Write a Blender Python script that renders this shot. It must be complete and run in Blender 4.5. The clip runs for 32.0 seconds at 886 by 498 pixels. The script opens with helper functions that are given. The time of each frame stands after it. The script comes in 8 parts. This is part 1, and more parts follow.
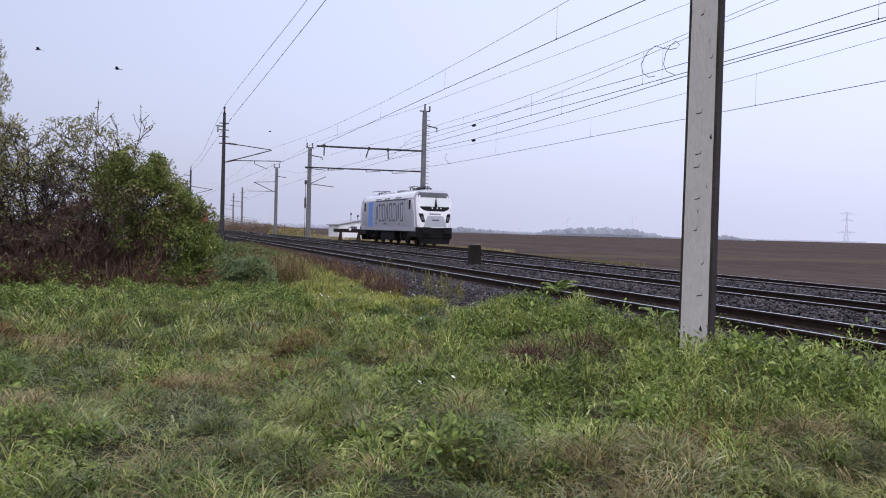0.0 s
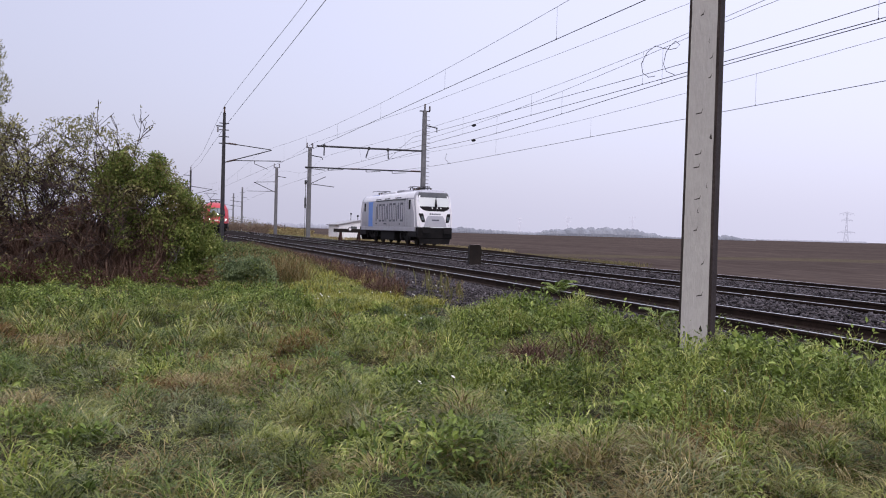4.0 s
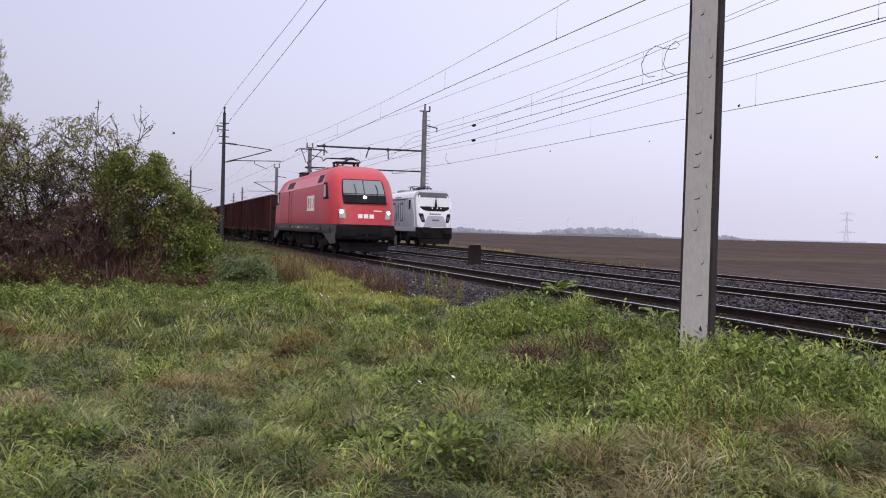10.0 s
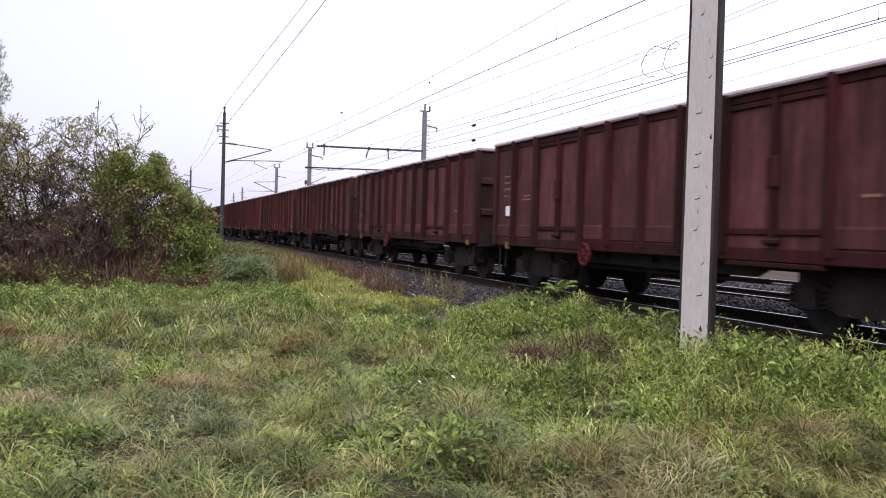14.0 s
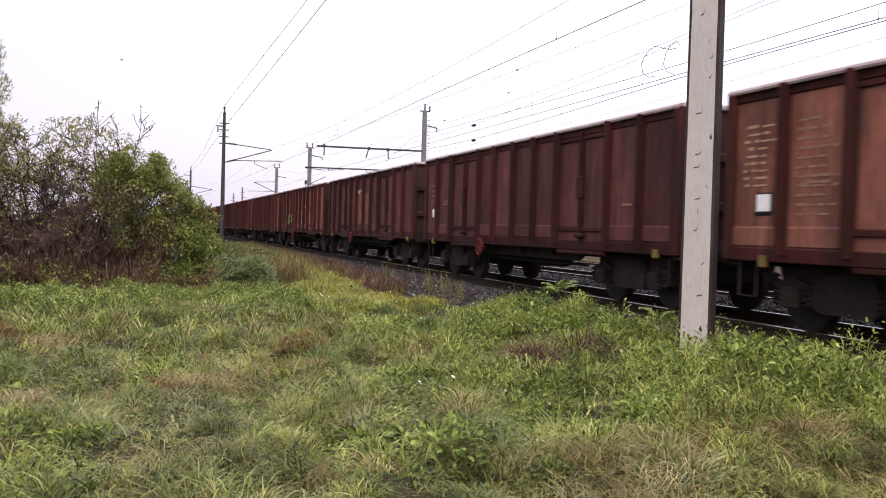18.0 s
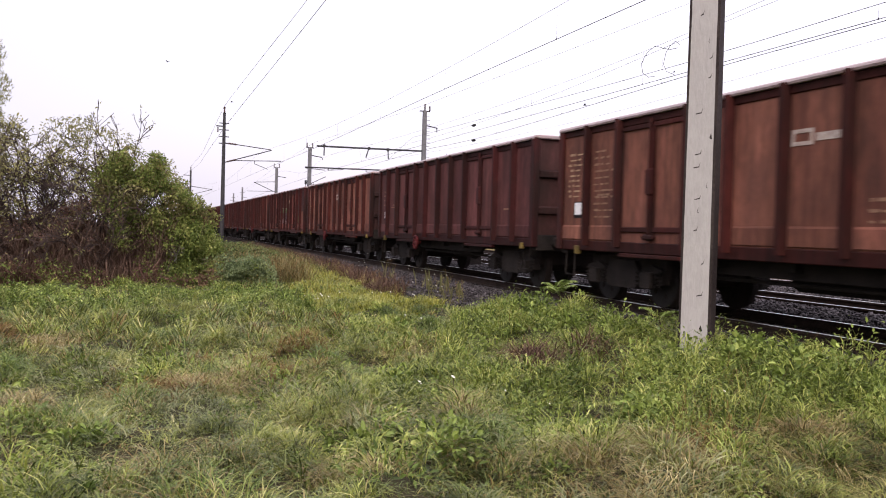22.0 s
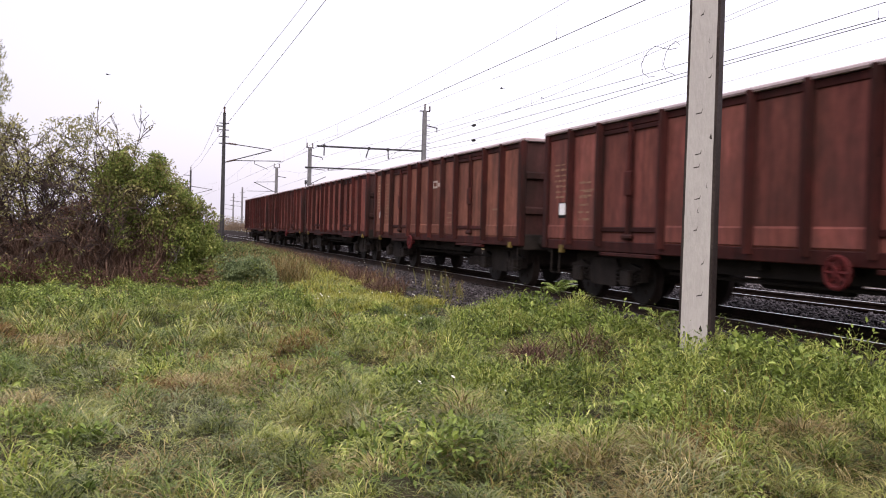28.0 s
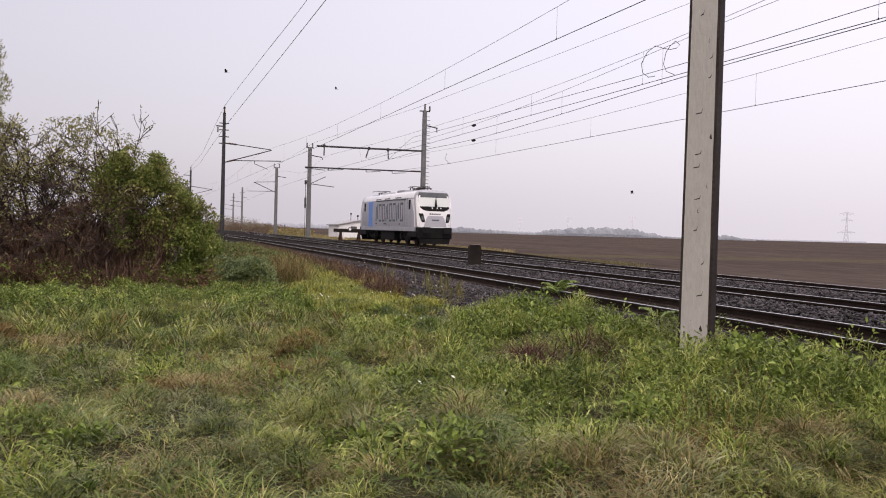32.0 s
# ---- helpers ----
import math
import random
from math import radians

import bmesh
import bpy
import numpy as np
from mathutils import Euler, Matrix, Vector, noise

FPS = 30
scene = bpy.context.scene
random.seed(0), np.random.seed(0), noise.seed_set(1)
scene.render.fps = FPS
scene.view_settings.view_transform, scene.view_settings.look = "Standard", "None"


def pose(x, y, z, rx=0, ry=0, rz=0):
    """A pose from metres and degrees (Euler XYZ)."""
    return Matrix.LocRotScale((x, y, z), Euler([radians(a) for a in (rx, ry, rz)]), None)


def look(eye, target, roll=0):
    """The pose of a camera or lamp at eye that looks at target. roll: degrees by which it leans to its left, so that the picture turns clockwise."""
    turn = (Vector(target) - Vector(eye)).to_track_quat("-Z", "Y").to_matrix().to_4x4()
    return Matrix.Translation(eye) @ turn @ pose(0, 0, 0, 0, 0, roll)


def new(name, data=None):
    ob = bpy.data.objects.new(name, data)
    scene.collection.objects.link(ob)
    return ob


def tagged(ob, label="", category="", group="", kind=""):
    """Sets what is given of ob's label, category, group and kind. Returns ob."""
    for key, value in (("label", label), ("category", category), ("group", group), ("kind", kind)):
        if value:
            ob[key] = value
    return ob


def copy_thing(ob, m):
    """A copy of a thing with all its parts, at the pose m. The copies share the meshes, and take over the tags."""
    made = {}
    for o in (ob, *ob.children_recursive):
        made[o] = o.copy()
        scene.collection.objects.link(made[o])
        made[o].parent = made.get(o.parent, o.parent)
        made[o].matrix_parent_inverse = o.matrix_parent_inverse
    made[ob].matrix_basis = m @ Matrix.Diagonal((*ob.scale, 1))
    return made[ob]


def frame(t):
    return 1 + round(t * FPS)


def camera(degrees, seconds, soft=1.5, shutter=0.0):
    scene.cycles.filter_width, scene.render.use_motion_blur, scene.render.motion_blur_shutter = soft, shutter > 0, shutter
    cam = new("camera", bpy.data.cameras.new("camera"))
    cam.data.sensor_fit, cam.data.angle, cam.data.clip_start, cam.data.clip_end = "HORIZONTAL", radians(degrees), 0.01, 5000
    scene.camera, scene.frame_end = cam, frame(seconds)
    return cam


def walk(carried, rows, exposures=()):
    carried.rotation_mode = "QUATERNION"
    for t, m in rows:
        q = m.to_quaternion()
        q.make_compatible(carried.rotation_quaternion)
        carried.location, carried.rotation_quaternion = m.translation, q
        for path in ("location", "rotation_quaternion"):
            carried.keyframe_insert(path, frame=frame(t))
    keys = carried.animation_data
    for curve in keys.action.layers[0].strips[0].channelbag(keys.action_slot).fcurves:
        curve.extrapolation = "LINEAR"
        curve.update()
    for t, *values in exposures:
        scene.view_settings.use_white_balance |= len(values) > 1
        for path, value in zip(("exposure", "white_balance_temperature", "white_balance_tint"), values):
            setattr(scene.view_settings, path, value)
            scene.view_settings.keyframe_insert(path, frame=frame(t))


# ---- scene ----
# The camera stands still beside the line. The near track runs along y, its rail heads at z = 0.
EYE = Vector((0.0, 0.0, 1.229))
YAW, PITCH, ROLL = radians(19.058), radians(-1.203), 1.597
AIM = EYE + 10 * Vector((math.sin(YAW) * math.cos(PITCH), math.cos(YAW) * math.cos(PITCH), math.sin(PITCH)))
cam = camera(54.06, 32.0, soft=1.05, shutter=0.18)
EXPOSURES = [(0, -0.03, 5850, 13), (2.5, -0.03, 6080, 15), (9.5, -0.03, 6220, 17), (10.6, -0.05, 6260, 16), (11.4, 0.10, 6280, 16), (12.1, 0.47, 6120, 17), (13, 0.52, 6100, 16), (14.5, 0.54, 6250, 16), (17, 0.57, 6700, 16), (29.5, 0.56, 6780, 16), (31, 0.49, 6950, 15), (32, 0.04, 7020, 14)]
walk(cam, [(0, look(EYE, AIM, ROLL)), (32, look(EYE, AIM, ROLL))], EXPOSURES)

# ---------------------------------------------------------------- light: a closed, pale overcast sky
SUN_TILT, SUN_TURN = 38.0, 205.0
world = bpy.data.worlds.new("overcast_sky")
scene.world = world
world.use_nodes = True
wn, wl = world.node_tree.nodes, world.node_tree.links
wn.clear()
w_out = wn.new("ShaderNodeOutputWorld")
w_sky = wn.new("ShaderNodeTexSky")
w_sky.sky_type = "NISHITA"
w_sky.sun_disc = False
w_sky.sun_elevation, w_sky.sun_rotation = radians(SUN_TILT), radians(SUN_TURN)
w_sky.dust_density, w_sky.air_density = 6.0, 1.0
w_bg1 = wn.new("ShaderNodeBackground")
w_bg1.inputs["Strength"].default_value = 0.05
w_bg2 = wn.new("ShaderNodeBackground")
w_bg2.inputs["Strength"].default_value = 0.78
w_co = wn.new("ShaderNodeTexCoord")
w_sep = wn.new("ShaderNodeSeparateXYZ")
w_ramp = wn.new("ShaderNodeValToRGB")
w_ramp.color_ramp.elements[0].position, w_ramp.color_ramp.elements[0].color = 0.0, (0.75, 0.737, 0.855, 1)
w_ramp.color_ramp.elements[1].position, w_ramp.color_ramp.elements[1].color = 1.0, (2.22, 2.18, 2.36, 1)
w_mid = w_ramp.color_ramp.elements.new(0.12)
w_mid.color = (0.81, 0.793, 0.925, 1)
w_high = w_ramp.color_ramp.elements.new(0.32)
w_high.color = (0.91, 0.89, 1.02, 1)
w_add = wn.new("ShaderNodeAddShader")
wl.new(w_co.outputs["Generated"], w_sep.inputs[0])
wl.new(w_sep.outputs["Z"], w_ramp.inputs["Fac"])
# the cloud is a little thinner, and so brighter, towards the field
w_side = wn.new("ShaderNodeVectorMath")
w_side.operation = "DOT_PRODUCT"
w_side.inputs[1].default_value = (0.42, -0.06, 0.0)
w_more = wn.new("ShaderNodeMath")
w_more.operation = "ADD"
w_more.inputs[1].default_value = 0.97
w_mul = wn.new("ShaderNodeVectorMath")
w_mul.operation = "SCALE"
wl.new(w_co.outputs["Generated"], w_side.inputs[0])
wl.new(w_side.outputs["Value"], w_more.inputs[0])
wl.new(w_more.outputs[0], w_mul.inputs["Scale"])
wl.new(w_ramp.outputs["Color"], w_mul.inputs[0])
wl.new(w_mul.outputs[0], w_bg2.inputs["Color"])
wl.new(w_sky.outputs["Color"], w_bg1.inputs["Color"])
wl.new(w_bg1.outputs[0], w_add.inputs[0])
wl.new(w_bg2.outputs[0], w_add.inputs[1])
wl.new(w_add.outputs[0], w_out.inputs["Surface"])
sun = new("sun", bpy.data.lights.new("sun", "SUN"))
sun.data.energy, sun.data.angle, sun.data.color = 0.7, radians(35), (1.0, 0.96, 0.9)
sun.rotation_euler = Euler((radians(90 - SUN_TILT), 0, radians(180 - SUN_TURN)))


# ---------------------------------------------------------------- materials
def mat(name, c1, c2, scale=2.0, rough=0.6, metal=0.0, bump=0.0, bscale=60.0, vary=0.0, isle=0.0, stain=None, sscale=1.0, samount=0.5,
        stretch=(1, 1, 1), glow=None, power=0.0, fine=0.25, leafy=0.0, coat=0.0, tones=None, spec=0.12, clump=0.55, cscale=2.2, streak=0.0):
    """A surface of two tones in large patches, a fine grain, optional stains, relief, and change from piece to piece."""
    m = bpy.data.materials.new(name)
    m.use_nodes = True
    nd, ln = m.node_tree.nodes, m.node_tree.links
    bsdf, out = nd["Principled BSDF"], nd["Material Output"]
    co = nd.new("ShaderNodeTexCoord")
    mp = nd.new("ShaderNodeMapping")
    mp.inputs["Scale"].default_value = stretch
    ln.new(co.outputs["Object"], mp.inputs[0])

    def noise_tex(s, detail=4.0, rough_n=0.6):
        n = nd.new("ShaderNodeTexNoise")
        n.inputs["Scale"].default_value, n.inputs["Detail"].default_value, n.inputs["Roughness"].default_value = s, detail, rough_n
        ln.new(mp.outputs[0], n.inputs["Vector"])
        return n

    def mixed(a, b, fac, kind="MIX"):
        x = nd.new("ShaderNodeMix")
        x.data_type, x.blend_type = "RGBA", kind
        for sock, val in ((x.inputs[0], fac), (x.inputs[6], a), (x.inputs[7], b)):
            if hasattr(val, "links"):
                ln.new(val, sock)
            else:
                sock.default_value = val if not isinstance(val, tuple) else (*val, 1)
        return x.outputs[2]

    def sharpen(sock, lo, hi, most=1.0):
        r = nd.new("ShaderNodeMapRange")
        r.inputs[1].default_value, r.inputs[2].default_value, r.inputs[4].default_value = lo, hi, most
        ln.new(sock, r.inputs[0])
        return r.outputs[0]

    if tones:
        ramp = nd.new("ShaderNodeValToRGB")
        ramp.color_ramp.interpolation = "LINEAR"
        while len(ramp.color_ramp.elements) < len(tones):
            ramp.color_ramp.elements.new(0.5)
        for k, tone in enumerate(tones):
            ramp.color_ramp.elements[k].position = k / (len(tones) - 1)
            ramp.color_ramp.elements[k].color = (*tone, 1)
        geo = nd.new("ShaderNodeNewGeometry")
        each, tuft, both = nd.new("ShaderNodeMath"), nd.new("ShaderNodeMath"), nd.new("ShaderNodeMath")
        each.operation = tuft.operation = "MULTIPLY"
        each.inputs[1].default_value, tuft.inputs[1].default_value = 1 - clump, clump
        ln.new(geo.outputs["Random Per Island"], each.inputs[0])
        ln.new(sharpen(noise_tex(cscale, 5.0, 0.66).outputs[0], 0.34, 0.66), tuft.inputs[0])
        ln.new(each.outputs[0], both.inputs[0])
        ln.new(tuft.outputs[0], both.inputs[1])
        ln.new(both.outputs[0], ramp.inputs[0])
        colour = mixed(ramp.outputs[0], c2, sharpen(noise_tex(scale).outputs[0], 0.45, 0.75, 0.4)) if scale else ramp.outputs[0]
    else:
        colour = mixed(c1, c2, sharpen(noise_tex(scale).outputs[0], 0.35, 0.65))
    if fine:
        g = nd.new("ShaderNodeMapRange")
        g.inputs[1].default_value, g.inputs[2].default_value = 0.3, 0.7
        g.inputs[3].default_value, g.inputs[4].default_value = 1 - fine, 1 + fine
        ln.new(noise_tex(bscale * 0.6, 3).outputs[0], g.inputs[0])
        colour = mixed(colour, g.outputs[0], 1.0, "MULTIPLY")
    if streak:
        run = nd.new("ShaderNodeMapping")
        run.inputs["Scale"].default_value = (5.0, 5.0, 0.35)
        ln.new(co.outputs["Object"], run.inputs[0])
        tex = nd.new("ShaderNodeTexNoise")
        tex.inputs["Scale"].default_value, tex.inputs["Detail"].default_value, tex.inputs["Roughness"].default_value = 1.3, 5.0, 0.65
        ln.new(run.outputs[0], tex.inputs["Vector"])
        g = nd.new("ShaderNodeMapRange")
        g.inputs[1].default_value, g.inputs[2].default_value, g.inputs[3].default_value, g.inputs[4].default_value = 0.3, 0.7, 1 - streak, 1 + streak
        ln.new(tex.outputs[0], g.inputs[0])
        colour = mixed(colour, g.outputs[0], 1.0, "MULTIPLY")
    if stain:
        colour = mixed(colour, stain, sharpen(noise_tex(sscale, 6, 0.7).outputs[0], 0.62 - 0.25 * samount, 0.74))
    if vary or isle:
        if vary:
            rnd = nd.new("ShaderNodeObjectInfo").outputs["Random"]
        else:
            rnd = nd.new("ShaderNodeNewGeometry").outputs["Random Per Island"]
        amount = vary or isle
        r = nd.new("ShaderNodeMapRange")
        r.inputs[3].default_value, r.inputs[4].default_value = 1 - amount, 1 + amount
        ln.new(rnd, r.inputs[0])
        colour = mixed(colour, r.outputs[0], 1.0, "MULTIPLY")
    ln.new(colour, bsdf.inputs["Base Color"])
    bsdf.inputs["Roughness"].default_value, bsdf.inputs["Metallic"].default_value = rough, metal
    bsdf.inputs["Specular IOR Level"].default_value = spec
    if coat:
        bsdf.inputs["Coat Weight"].default_value = coat
    if bump:
        b = nd.new("ShaderNodeBump")
        b.inputs["Strength"].default_value, b.inputs["Distance"].default_value = bump, 0.02
        ln.new(noise_tex(bscale, 3).outputs[0], b.inputs["Height"])
        ln.new(b.outputs[0], bsdf.inputs["Normal"])
    if glow:
        bsdf.inputs["Emission Color"].default_value = (*glow, 1)
        bsdf.inputs["Emission Strength"].default_value = power
    if leafy:
        tr = nd.new("ShaderNodeBsdfTranslucent")
        ln.new(colour, tr.inputs["Color"])
        mx = nd.new("ShaderNodeMixShader")
        mx.inputs[0].default_value = leafy
        ln.new(bsdf.outputs[0], mx.inputs[1])
        ln.new(tr.outputs[0], mx.inputs[2])
        ln.new(mx.outputs[0], out.inputs["Surface"])
    return m


def glass_mat(name, tint, rough=0.05):
    m = bpy.data.materials.new(name)
    m.use_nodes = True
    b = m.node_tree.nodes["Principled BSDF"]
    b.inputs["Base Color"].default_value = (*tint, 1)
    b.inputs["Roughness"].default_value = rough
    b.inputs["Specular IOR Level"].default_value = 0.5
    b.inputs["Coat Weight"].default_value = 0.25
    return m


SOIL = mat("soil_and_litter", (0.022, 0.023, 0.011), (0.038, 0.032, 0.018), 1.6, 0.95, bump=0.6, bscale=30, stain=(0.05, 0.04, 0.025), sscale=3)
FIELD = mat("ploughed_earth", (0.062, 0.049, 0.044), (0.084, 0.066, 0.058), 0.05, 0.95, spec=0.0, bump=0.8, bscale=3, stain=(0.048, 0.037, 0.034), sscale=0.3, stretch=(1, 0.25, 1))
STUBBLE = mat("stubble_strip", (0.088, 0.070, 0.053), (0.078, 0.068, 0.046), 0.15, 0.95, spec=0.0, bump=0.6, bscale=4, stain=(0.066, 0.052, 0.043), sscale=0.4)
VERGE = mat("verge_turf", (0.07, 0.08, 0.03), (0.10, 0.085, 0.045), 0.5, 0.95, spec=0.0, bump=0.6, bscale=20, stain=(0.05, 0.06, 0.025), sscale=1.5)
BED = mat("ballast_bed", (0.018, 0.016, 0.016), (0.032, 0.029, 0.029), 5, 0.95, spec=0.0, bump=1.0, bscale=18, stain=(0.045, 0.035, 0.032), sscale=1.2)
# darker bed between the rails of the near track
BED_DARK = mat("dark_ballast_bed", (0.014, 0.011, 0.010), (0.024, 0.019, 0.017), 5, 0.9, spec=0.0, bump=1.0, bscale=18)
STONE = mat("ballast_stone", (0.036, 0.032, 0.036), (0.080, 0.072, 0.077), 3, 0.85, isle=0.9, fine=0.25, bscale=80)
STONE_RUSTY = mat("rusty_ballast_stone", (0.038, 0.03, 0.027), (0.065, 0.054, 0.05), 3, 0.9, isle=0.6, fine=0.2, bscale=80)
RAIL_TOP = mat("polished_rail_head", (0.62, 0.62, 0.64), (0.5, 0.5, 0.52), 6, 0.28, 1.0, fine=0.1)
RAIL_RUST = mat("rusty_rail_web", (0.018, 0.012, 0.010), (0.030, 0.020, 0.016), 3, 0.85, bump=0.3)
SLEEPER = mat("weathered_sleeper", (0.030, 0.025, 0.022), (0.05, 0.043, 0.039), 4, 0.9, bump=0.5, vary=0.3)
CONCRETE = mat("weathered_concrete", (0.33, 0.32, 0.315), (0.385, 0.375, 0.366), 0.8, 0.9, bump=0.35, bscale=60, stain=(0.30, 0.285, 0.27), sscale=1.4, stretch=(1, 1, 0.25), samount=0.25, fine=0.07)
CONCRETE_DARK = mat("dark_concrete", (0.026, 0.020, 0.020), (0.045, 0.036, 0.034), 1.5, 0.95, bump=0.5, bscale=40)
MAST_GREY = mat("grey_mast", (0.13, 0.13, 0.14), (0.17, 0.17, 0.18), 2, 0.8, bump=0.3, vary=0.12)
STEEL_DARK = mat("dark_galvanised_steel", (0.03, 0.03, 0.034), (0.048, 0.047, 0.05), 4, 0.7)
WIRE = mat("copper_wire_tarnished", (0.06, 0.062, 0.07), (0.08, 0.08, 0.09), 4, 0.7)
WIRE_DARK = mat("sooty_wire", (0.03, 0.03, 0.034), (0.04, 0.04, 0.045), 4, 0.7)
PORCELAIN = mat("brown_insulator", (0.06, 0.04, 0.035), (0.08, 0.05, 0.04), 5, 0.3)
# ---------------------------------------------------------------- mesh tools
class Mesh:
    """Collects vertices and faces for one mesh."""

    def __init__(self):
        self.v, self.f, self.slot = [], [], []
        self.now = 0

    def add(self, vs, fs):
        n = len(self.v)
        self.v.extend(tuple(q) for q in vs)
        self.f.extend(tuple(n + i for i in q) for q in fs)
        self.slot.extend([self.now] * len(fs))
        return self

    def loft(self, rings, cap=True, closed=True):
        n, k = len(rings[0]), len(rings)
        fs = []
        for a in range(k - 1):
            for b in range(n if closed else n - 1):
                c = (b + 1) % n
                fs.append((a * n + b, a * n + c, (a + 1) * n + c, (a + 1) * n + b))
        if cap:
            fs.append(tuple(range(n - 1, -1, -1)))
            fs.append(tuple((k - 1) * n + i for i in range(n)))
        return self.add([q for r in rings for q in r], fs)

    def box(self, x0, x1, y0, y1, z0, z1, c=0.0):
        if c <= 0:
            return self.add([(x0, y0, z0), (x1, y0, z0), (x1, y1, z0), (x0, y1, z0), (x0, y0, z1), (x1, y0, z1), (x1, y1, z1), (x0, y1, z1)],
                            [(3, 2, 1, 0), (4, 5, 6, 7), (0, 1, 5, 4), (1, 2, 6, 5), (2, 3, 7, 6), (3, 0, 4, 7)])

        def ring(z, i):
            a, b, d, e = x0 + i, x1 - i, y0 + i, y1 - i
            return [(a + c, d, z), (b - c, d, z), (b, d + c, z), (b, e - c, z), (b - c, e, z), (a + c, e, z), (a, e - c, z), (a, d + c, z)]
        return self.loft([ring(z0, c), ring(z0 + c, 0), ring(z1 - c, 0), ring(z1, c)])

    def cyl(self, a, b, r, r2=None, n=10, cap=True):
        a, b = Vector(a), Vector(b)
        d = (b - a).normalized()
        u = d.orthogonal().normalized()
        w = d.cross(u)
        r2 = r if r2 is None else r2
        return self.loft([[q + s * (u * math.cos(2 * math.pi * i / n) + w * math.sin(2 * math.pi * i / n)) for i in range(n)] for q, s in ((a, r), (b, r2))], cap)

    def lathe(self, a, b, rows, n=12):
        """Rings of radius r at fractions f from a to b."""
        a, b = Vector(a), Vector(b)
        d = (b - a).normalized()
        u = d.orthogonal().normalized()
        w = d.cross(u)
        return self.loft([[a.lerp(b, f) + r * (u * math.cos(2 * math.pi * i / n) + w * math.sin(2 * math.pi * i / n)) for i in range(n)] for f, r in rows])

    def tube(self, pts, r, n=6):
        pts = [Vector(q) for q in pts]
        rings = []
        for i, q in enumerate(pts):
            d = (pts[min(i + 1, len(pts) - 1)] - pts[max(i - 1, 0)]).normalized()
            u = d.cross(Vector((0.31, 0.17, 0.93))).normalized()
            w = d.cross(u)
            s = r[i] if isinstance(r, (list, tuple)) else r
            rings.append([q + s * (u * math.cos(2 * math.pi * k / n) + w * math.sin(2 * math.pi * k / n)) for k in range(n)])
        return self.loft(rings)

    def prism(self, poly, axis, a, b):
        """A flat outline (in the two other axes) drawn out along an axis from a to b."""
        def at(q, t):
            return {"x": (t, q[0], q[1]), "y": (q[0], t, q[1]), "z": (q[0], q[1], t)}[axis]
        return self.loft([[at(q, a) for q in poly], [at(q, b) for q in poly]])

    def data(self, name, material, smooth=False):
        me = bpy.data.meshes.new(name)
        me.from_pydata(self.v, [], self.f)
        for m in (material if isinstance(material, (list, tuple)) else [material]):
            me.materials.append(m)
        if max(self.slot, default=0):
            me.polygons.foreach_set("material_index", self.slot)
        bm = bmesh.new()
        bm.from_mesh(me)
        bmesh.ops.recalc_face_normals(bm, faces=bm.faces)
        bm.to_mesh(me)
        bm.free()
        if smooth:
            me.polygons.foreach_set("use_smooth", [True] * len(me.polygons))
            me.set_sharp_from_angle(angle=radians(38))
        return me


def part(name, mesh, material, parent, label="", smooth=False, m=None, kind=""):
    ob = new(name, mesh.data(name, material, smooth))
    ob.parent = parent
    if m is not None:
        ob.matrix_basis = m
    return tagged(ob, label, kind=kind)


def piece(name, data, parent, m):
    ob = new(name, data)
    ob.parent = parent
    ob.matrix_basis = m
    return ob


def thing(name, label, category, m=None, group="", kind=""):
    ob = new(name)
    ob.empty_display_size = 0.1
    if m is not None:
        ob.matrix_basis = m
    return tagged(ob, label, category, group, kind)


def solid(name, mesh, material, label, category, m=None, group="", kind="", smooth=False):
    ob = new(name, mesh.data(name, material, smooth))
    if m is not None:
        ob.matrix_basis = m
    return tagged(ob, label, category, group, kind)


def cloud(name, verts, loops, sizes, material, label, category, parent=None, smooth=False):
    """One object of a very many small pieces, from arrays."""
    me = bpy.data.meshes.new(name)
    me.vertices.add(len(verts))
    me.vertices.foreach_set("co", np.asarray(verts, np.float32).ravel())
    me.loops.add(len(loops))
    me.loops.foreach_set("vertex_index", np.asarray(loops, np.int32))
    me.polygons.add(len(sizes))
    me.polygons.foreach_set("loop_start", np.concatenate(([0], np.cumsum(sizes)[:-1])).astype(np.int32))
    me.materials.append(material)
    me.update(calc_edges=True)
    me.validate()
    if smooth:
        me.polygons.foreach_set("use_smooth", [True] * len(me.polygons))
    ob = new(name, me)
    ob.parent = parent
    return tagged(ob, label, category, kind="stuff")
# ---------------------------------------------------------------- the lie of the land
def ease(a, b, x):
    t = min(1.0, max(0.0, (x - a) / (b - a)))
    return t * t * (3 - 2 * t)


def track_x(k, y):
    """The centre line of each track."""
    if k == 1:
        return 9.30
    if k == 2:
        return 13.45 + 0.0003 * max(0.0, y - 35.0) ** 2
    if k == 3:
        return 17.85
    return 17.85 + 3.95 * ease(26, 61, y) - 1.4 * ease(76, 92, y)


